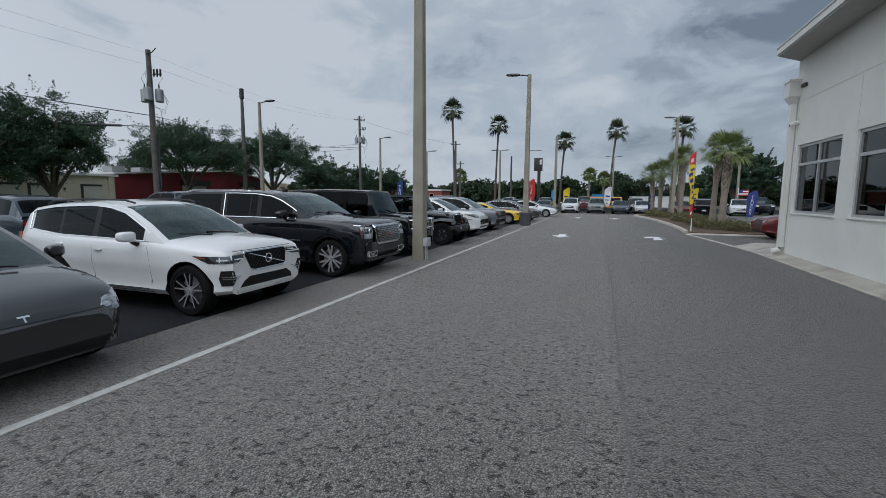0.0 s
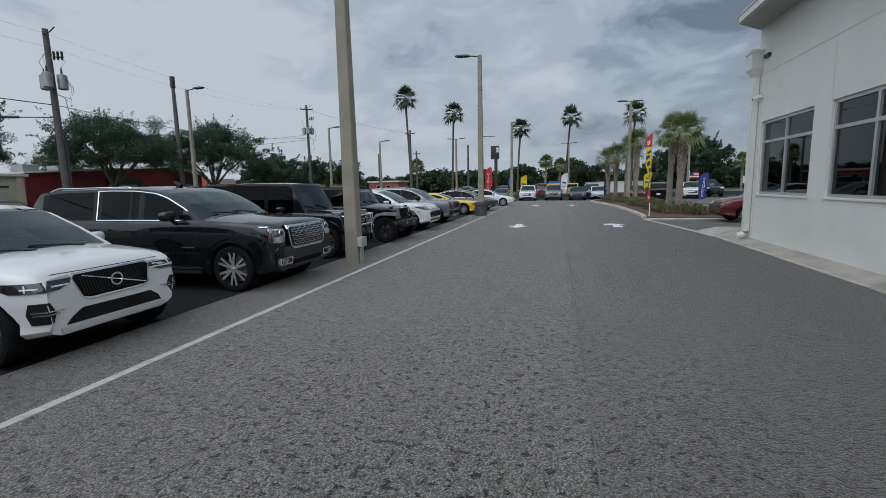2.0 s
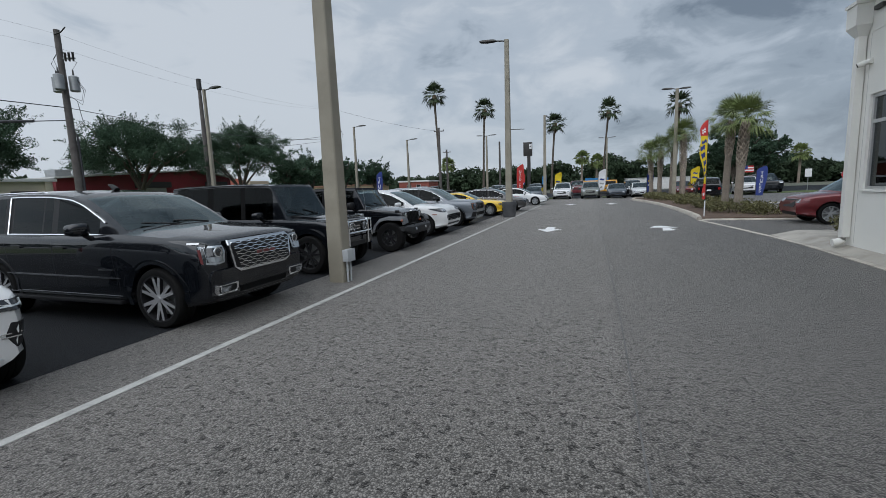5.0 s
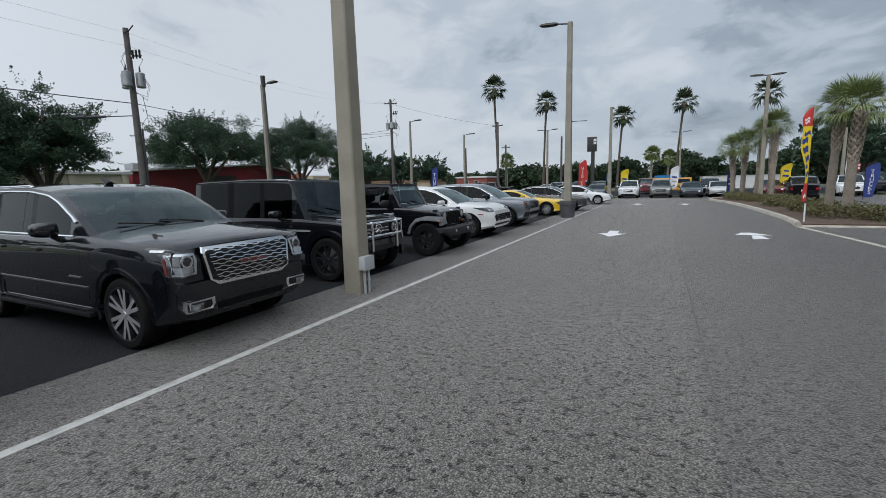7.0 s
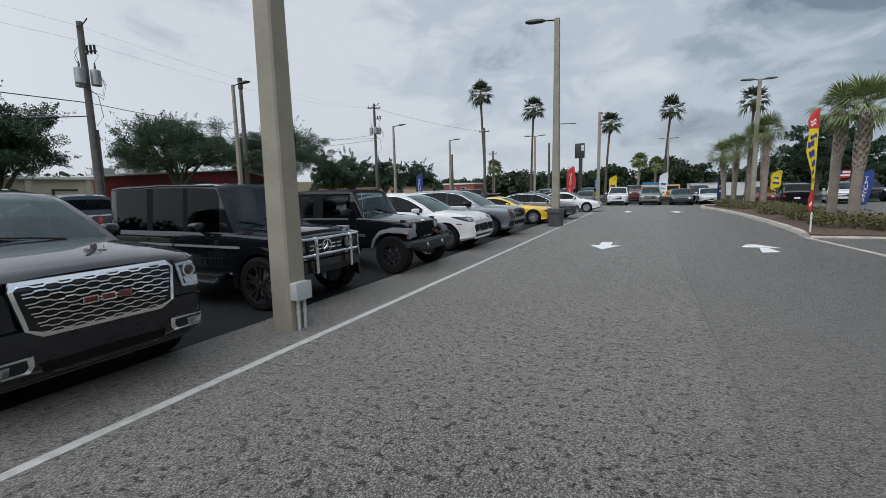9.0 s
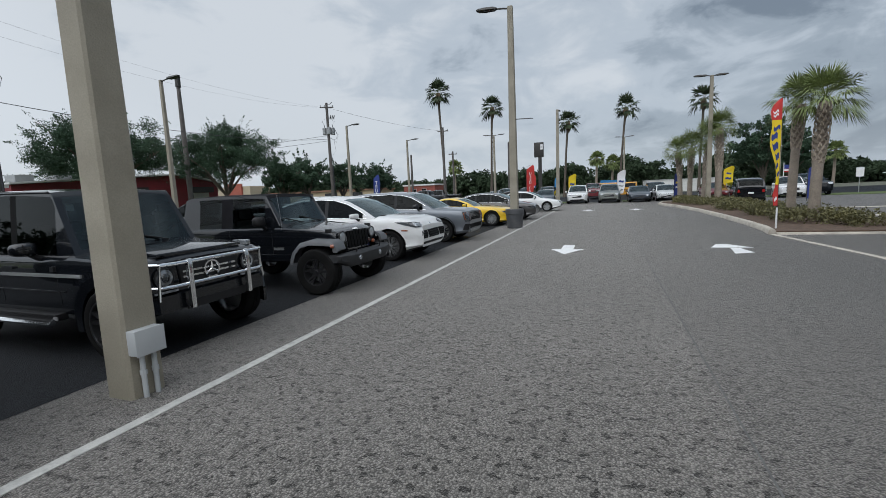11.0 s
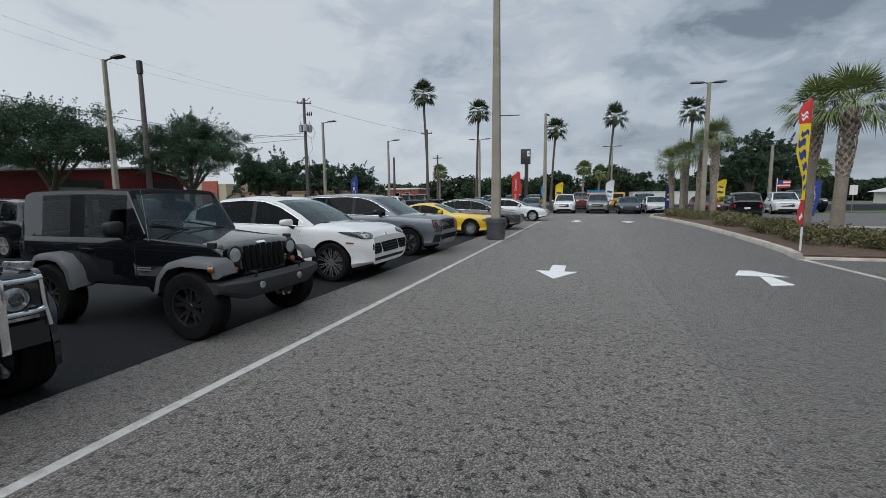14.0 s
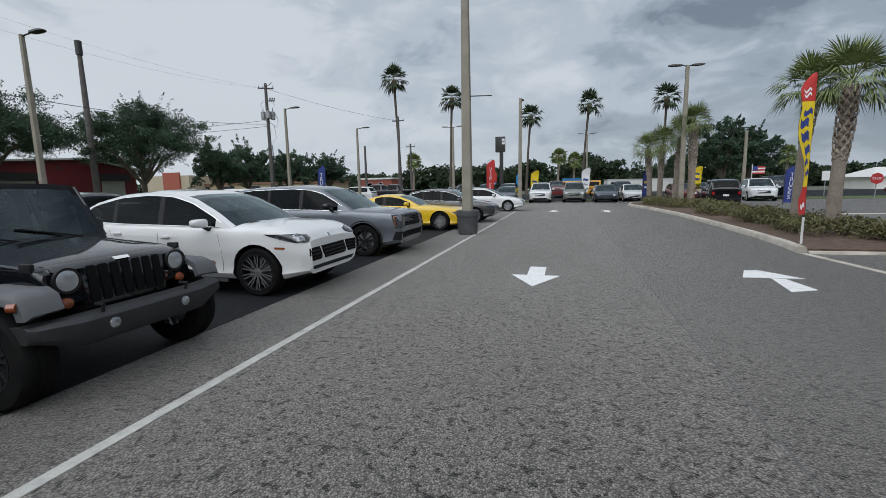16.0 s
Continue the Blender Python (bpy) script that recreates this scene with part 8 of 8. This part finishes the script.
def feather_flag(x, y, z0, h, w, bands, label, turn=0.0, text="", text_mat=None, waves=0.0, marks=None, pole_low=0.0, taper=0.62, outline=None, straight=False):
    """A tall sail-shaped banner on a bent pole; bands: (from, to, material) as parts of its height."""
    root = thing("feather_flag", label, "flag", pose(x, y, 0, 0, 0, turn), "feather flags")
    b = bmesh.new()
    pts = [(0, 0, z0 - 0.05)] + [(0, 0, h * k / 6) for k in range(1, 5)] + [(w * 0.04, 0, h * 0.86), (w * 0.22, 0, h * 0.95), (w * 0.55, 0, h * 0.985), (w * 0.8, 0, h * 0.975)]
    if straight:
        pts = [(0, 0, z0 - 0.05)] + [(0, 0, h * k / 8) for k in range(1, 9)]
    tube(b, pts, [0.022] * 4 + [0.016] * 3 + [0.01] * 2, 7)
    part("pole", b, M_DARKMETAL, root)
    if pole_low:
        b = bmesh.new()
        tube(b, [(0, 0, z0 - 0.04), (0, 0, pole_low)], 0.026, 8)
        part("pole_sleeve", b, M_FLAGWHITE, root)
    top_in = lambda f: w * 0.04 + w * 0.76 * max(0.0, (f - 0.86) / 0.125) ** 1.3 if f > 0.86 else 0.0
    edge = lambda f: w * (taper + (1 - taper) * min(1.0, f / 0.6)) if f < 0.9 else w * (1 - 0.12 * (f - 0.9) / 0.1)

    if straight:
        top_in = lambda f: 0.0
    if outline:
        edge = lambda f: w * lerp_table(outline, f)

    def at(f, q):
        a, c = min(top_in(f), w * 0.8), edge(f)
        xx = a + (max(c, a + 0.01) - a) * q
        return (xx * (1 - 0.35 * abs(waves) * math.sin(7 * f) ** 2 * q), 0.03 + waves * w * (0.5 * math.sin(9 * f + 2 * q) * q + 0.25 * math.sin(17 * f) * q), h * f)

    for f0, f1, m in bands:
        b = bmesh.new()
        grid = [[b.verts.new(at(f0 + (f1 - f0) * i / 14, j / 6)) for j in range(7)] for i in range(15)]
        for r0, r1 in zip(grid, grid[1:]):
            for j in range(6):
                b.faces.new((r0[j], r0[j + 1], r1[j + 1], r1[j]))
        b.normal_update()
        bmesh.ops.solidify(b, geom=b.faces[:], thickness=0.008)
        part("cloth", b, m, root, smooth=60)
    for f, q0, q1, hh, m in marks or ():
        for sgn in (-1, 1):
            b = bmesh.new()
            grid = []
            for i in range(5):
                row = []
                for j in range(5):
                    px, py, pz = at(f + hh * (i / 4 - 0.5) + 0.012 * math.sin(j * 1.6), q0 + (q1 - q0) * j / 4)
                    row.append(b.verts.new((px, py + sgn * 0.014, pz)))
                grid.append(row)
            for r0, r1 in zip(grid, grid[1:]):
                for j in range(4):
                    b.faces.new((r0[j], r0[j + 1], r1[j + 1], r1[j]))
            part("printed_mark", b, m, root, smooth=60)
    if text:
        n = len(text)
        for k, ch in enumerate(text):
            if ch == " ":
                continue
            f = 0.80 - 0.66 * (k + 0.5) / n
            size = h * 0.66 / n * 1.25
            me = letter_mesh(ch, size)
            me.materials.append(text_mat)
            o = new("letter", me)
            o.parent = root
            px, py, pz = at(f, 0.5)
            o.matrix_basis = pose(px, -0.02, pz, 90, 0, 0)
    return root


feather_flag(4.6, 24.95, 0.08, 4.05, 0.31, [(0.2, 0.36, M_FLAGRED), (0.36, 0.84, M_FLAGYELLOW), (0.84, 0.995, M_FLAGRED)], "tattered red and yellow feather flag with navy marks", 176, waves=0.3, straight=True,
             outline=[(0.2, 0.34), (0.28, 0.42), (0.34, 0.24), (0.42, 0.22), (0.5, 0.34), (0.58, 0.66), (0.66, 1.0), (0.74, 0.95), (0.80, 0.78), (0.86, 0.85), (0.91, 0.9), (0.95, 0.7), (0.98, 0.36), (1.0, 0.04)],
             marks=[(0.78, 0.12, 0.8, 0.03, M_NAVY), (0.72, 0.3, 0.9, 0.045, M_NAVY), (0.645, 0.2, 0.75, 0.05, M_NAVY), (0.57, 0.1, 0.6, 0.045, M_NAVY), (0.50, 0.3, 0.9, 0.03, M_NAVY), (0.44, 0.1, 0.7, 0.03, M_NAVY), (0.25, 0.2, 0.8, 0.025, M_FLAGWHITE), (0.90, 0.3, 0.8, 0.014, M_FLAGWHITE), (0.875, 0.3, 0.8, 0.014, M_FLAGWHITE)], pole_low=0.75)
feather_flag(-8.4, 56, 0.0, 4.1, 0.85, [(0.14, 0.975, M_FLAGRED)], "red feather flag with white vertical lettering", 0, "USED CARS", M_FLAGWHITE)
feather_flag(12.2, 45, 0.0, 2.5, 0.75, [(0.06, 0.975, M_NAVY)], "dark blue feather flag with white vertical lettering", 0, "TRUCKS", M_FLAGWHITE)
feather_flag(-24.5, 52, 0.0, 3.9, 0.8, [(0.12, 0.975, M_NAVY)], "dark blue feather flag with white vertical lettering", 0, "TRUCKS", M_FLAGWHITE)
feather_flag(-9.6, 66, 0.0, 3.2, 0.7, [(0.1, 0.6, M_NAVY), (0.6, 0.975, M_FLAGRED)], "blue and red feather flag on the far lot", 0, marks=[(0.4, 0.2, 0.8, 0.06, M_FLAGWHITE), (0.55, 0.2, 0.8, 0.05, M_FLAGWHITE)])
feather_flag(-6.6, 66, 0.0, 3.0, 0.6, [(0.1, 0.975, M_FLAGBLUE)], "plain bright blue feather flag on the far lot")
feather_flag(-4.6, 62, 0.0, 3.1, 0.9, [(0.2, 0.975, M_FLAGYELLOW)], "yellow feather flag on the far lot", 10, waves=0.2, marks=[(0.6, 0.2, 0.8, 0.06, M_NAVY)])
feather_flag(0.6, 60, 0.0, 3.2, 0.9, [(0.2, 0.975, M_FLAGWHITE)], "grey-white feather flag on the far lot", 10, waves=0.2, marks=[(0.6, 0.2, 0.8, 0.06, M_NAVY), (0.45, 0.2, 0.8, 0.05, M_STEEL)])
feather_flag(9.4, 55, 0.0, 2.9, 0.9, [(0.2, 0.975, M_FLAGYELLOW)], "yellow feather flag behind the parked cars", 10, waves=0.2, marks=[(0.6, 0.2, 0.8, 0.06, M_NAVY), (0.75, 0.3, 0.8, 0.05, M_NAVY)])
feather_flag(4.9, 50.5, 0.08, 2.6, 0.6, [(0.1, 0.975, M_NAVY)], "dark feather flag among the palms", 0, marks=[(0.6, 0.2, 0.8, 0.06, M_FLAGYELLOW), (0.45, 0.2, 0.8, 0.05, M_FLAGWHITE)])

pylon = thing("pylon_sign", "tall black pylon sign with a white panel", "sign", pose(-10.0, 78, 0))
part("post", boxes((-0.25, 0.25, -0.2, 0.2, -0.05, 6.2)), M_DARKMETAL, pylon, smooth=0)
part("cabinet", boxes((-0.85, 0.55, -0.25, 0.25, 6.2, 8.4), bevel=0.04), M_DARKMETAL, pylon)
part("panel", boxes((0.1, 0.5, -0.27, -0.252, 7.3, 8.1)), M_FLAGWHITE, pylon, smooth=0)
part("panel_mark", boxes((0.15, 0.45, -0.276, -0.272, 7.62, 7.72)), M_DARKMETAL, pylon, smooth=0)

stop = thing("stop_sign", "red octagonal stop sign on a thin post", "sign", pose(21.8, 54, 0))
b = bmesh.new()
tube(b, [(0, 0.04, -0.05), (0, 0.04, 1.9)], 0.035, 6)
part("post", b, M_STEEL, stop)
b = bmesh.new()
lathe(b, [(0.001, -0.012), (0.43, -0.012), (0.43, 0.012), (0.001, 0.012)], 8, "y", (0, 0, 1.5))
plate = part("plate", b, mat("sign_red", (0.4, 0.02, 0.02), 0.5, vary=0.08), stop, smooth=0)
me = letter_mesh("STOP", 0.26)
me.materials.append(M_FLAGWHITE)
o = new("lettering", me)
o.parent = stop
o.matrix_basis = pose(0, -0.02, 1.5, 90, 0, 0)
road_sign = thing("road_sign", "small white sign on a post by the side street", "sign", pose(20.4, 58, 0))
b = bmesh.new()
tube(b, [(0, 0.03, -0.05), (0, 0.03, 2.3)], 0.03, 6)
part("post", b, M_STEEL, road_sign)
part("plate", boxes((-0.28, 0.28, -0.01, 0.01, 1.4, 2.2)), M_FLAGWHITE, road_sign, smooth=0)
fp = thing("flagpole", "slim white flagpole with a small striped flag", "flag", pose(14.2, 56, 0))
b = bmesh.new()
tube(b, [(0, 0, -0.05), (0, 0, 2.9)], 0.03, 6)
part("pole", b, M_FLAGWHITE, fp)
for k in range(5):
    part("stripe", boxes((0.03, 0.95, -0.008, 0.008, 2.05 + k * 0.13, 2.178 + k * 0.13)), M_FLAGRED if k % 2 == 0 else M_FLAGWHITE, fp, smooth=0)
part("canton", boxes((0.03, 0.42, -0.012, 0.012, 2.35, 2.70)), M_NAVY, fp, smooth=0)
house = thing("house", "low white house with a pale roof beyond the street", "house", pose(44, 84, 0))
part("wall", boxes((-6, 6, 0, 8, -0.02, 1.6)), M_STUCCO, house, smooth=0)
b = bmesh.new()
q = [b.verts.new(p) for p in ((-6.6, -0.6, 1.6), (6.6, -0.6, 1.6), (6.6, 8.6, 1.6), (-6.6, 8.6, 1.6), (-4, 4, 2.9), (4, 4, 2.9))]
for f in ((0, 1, 5, 4), (1, 2, 5), (2, 3, 4, 5), (3, 0, 4), (3, 2, 1, 0)):
    b.faces.new([q[i] for i in f])
part("roof", b, M_ROOFWHITE, house, smooth=0)
tagged(part("lawn", slab([(8.7, 54.2), (24, 54.2), (90, 57), (90, 66), (8.7, 57.5)], -0.05, 0.03), M_GRASS, smooth=0), "green grass verge beyond the side drive", "lawn", kind="structure")
tagged(part("lawn", slab([(-6.6, 53.8), (-4.0, 53.8), (-4.0, 56.5), (-6.6, 56.5)], -0.02, 0.06), M_GRASS, smooth=0), "small grass patch at the lane's end", "lawn", kind="structure")
tagged(part("lawn", slab([(1.0, 53.6), (1.9, 53.6), (1.9, 56.5), (1.0, 56.5)], -0.02, 0.06), M_GRASS, smooth=0), "small grass patch at the lane's end", "lawn", kind="structure")
for y0, y1 in ((31.0, 31.5), (36.5, 37.0)):
    tagged(part("drive_marking", band([(9.2, y0), (30, y1 + 2)], 0.6, -0.01, 0.012), M_KERB, smooth=0), "pale concrete band across the drive", "road marking", kind="structure")
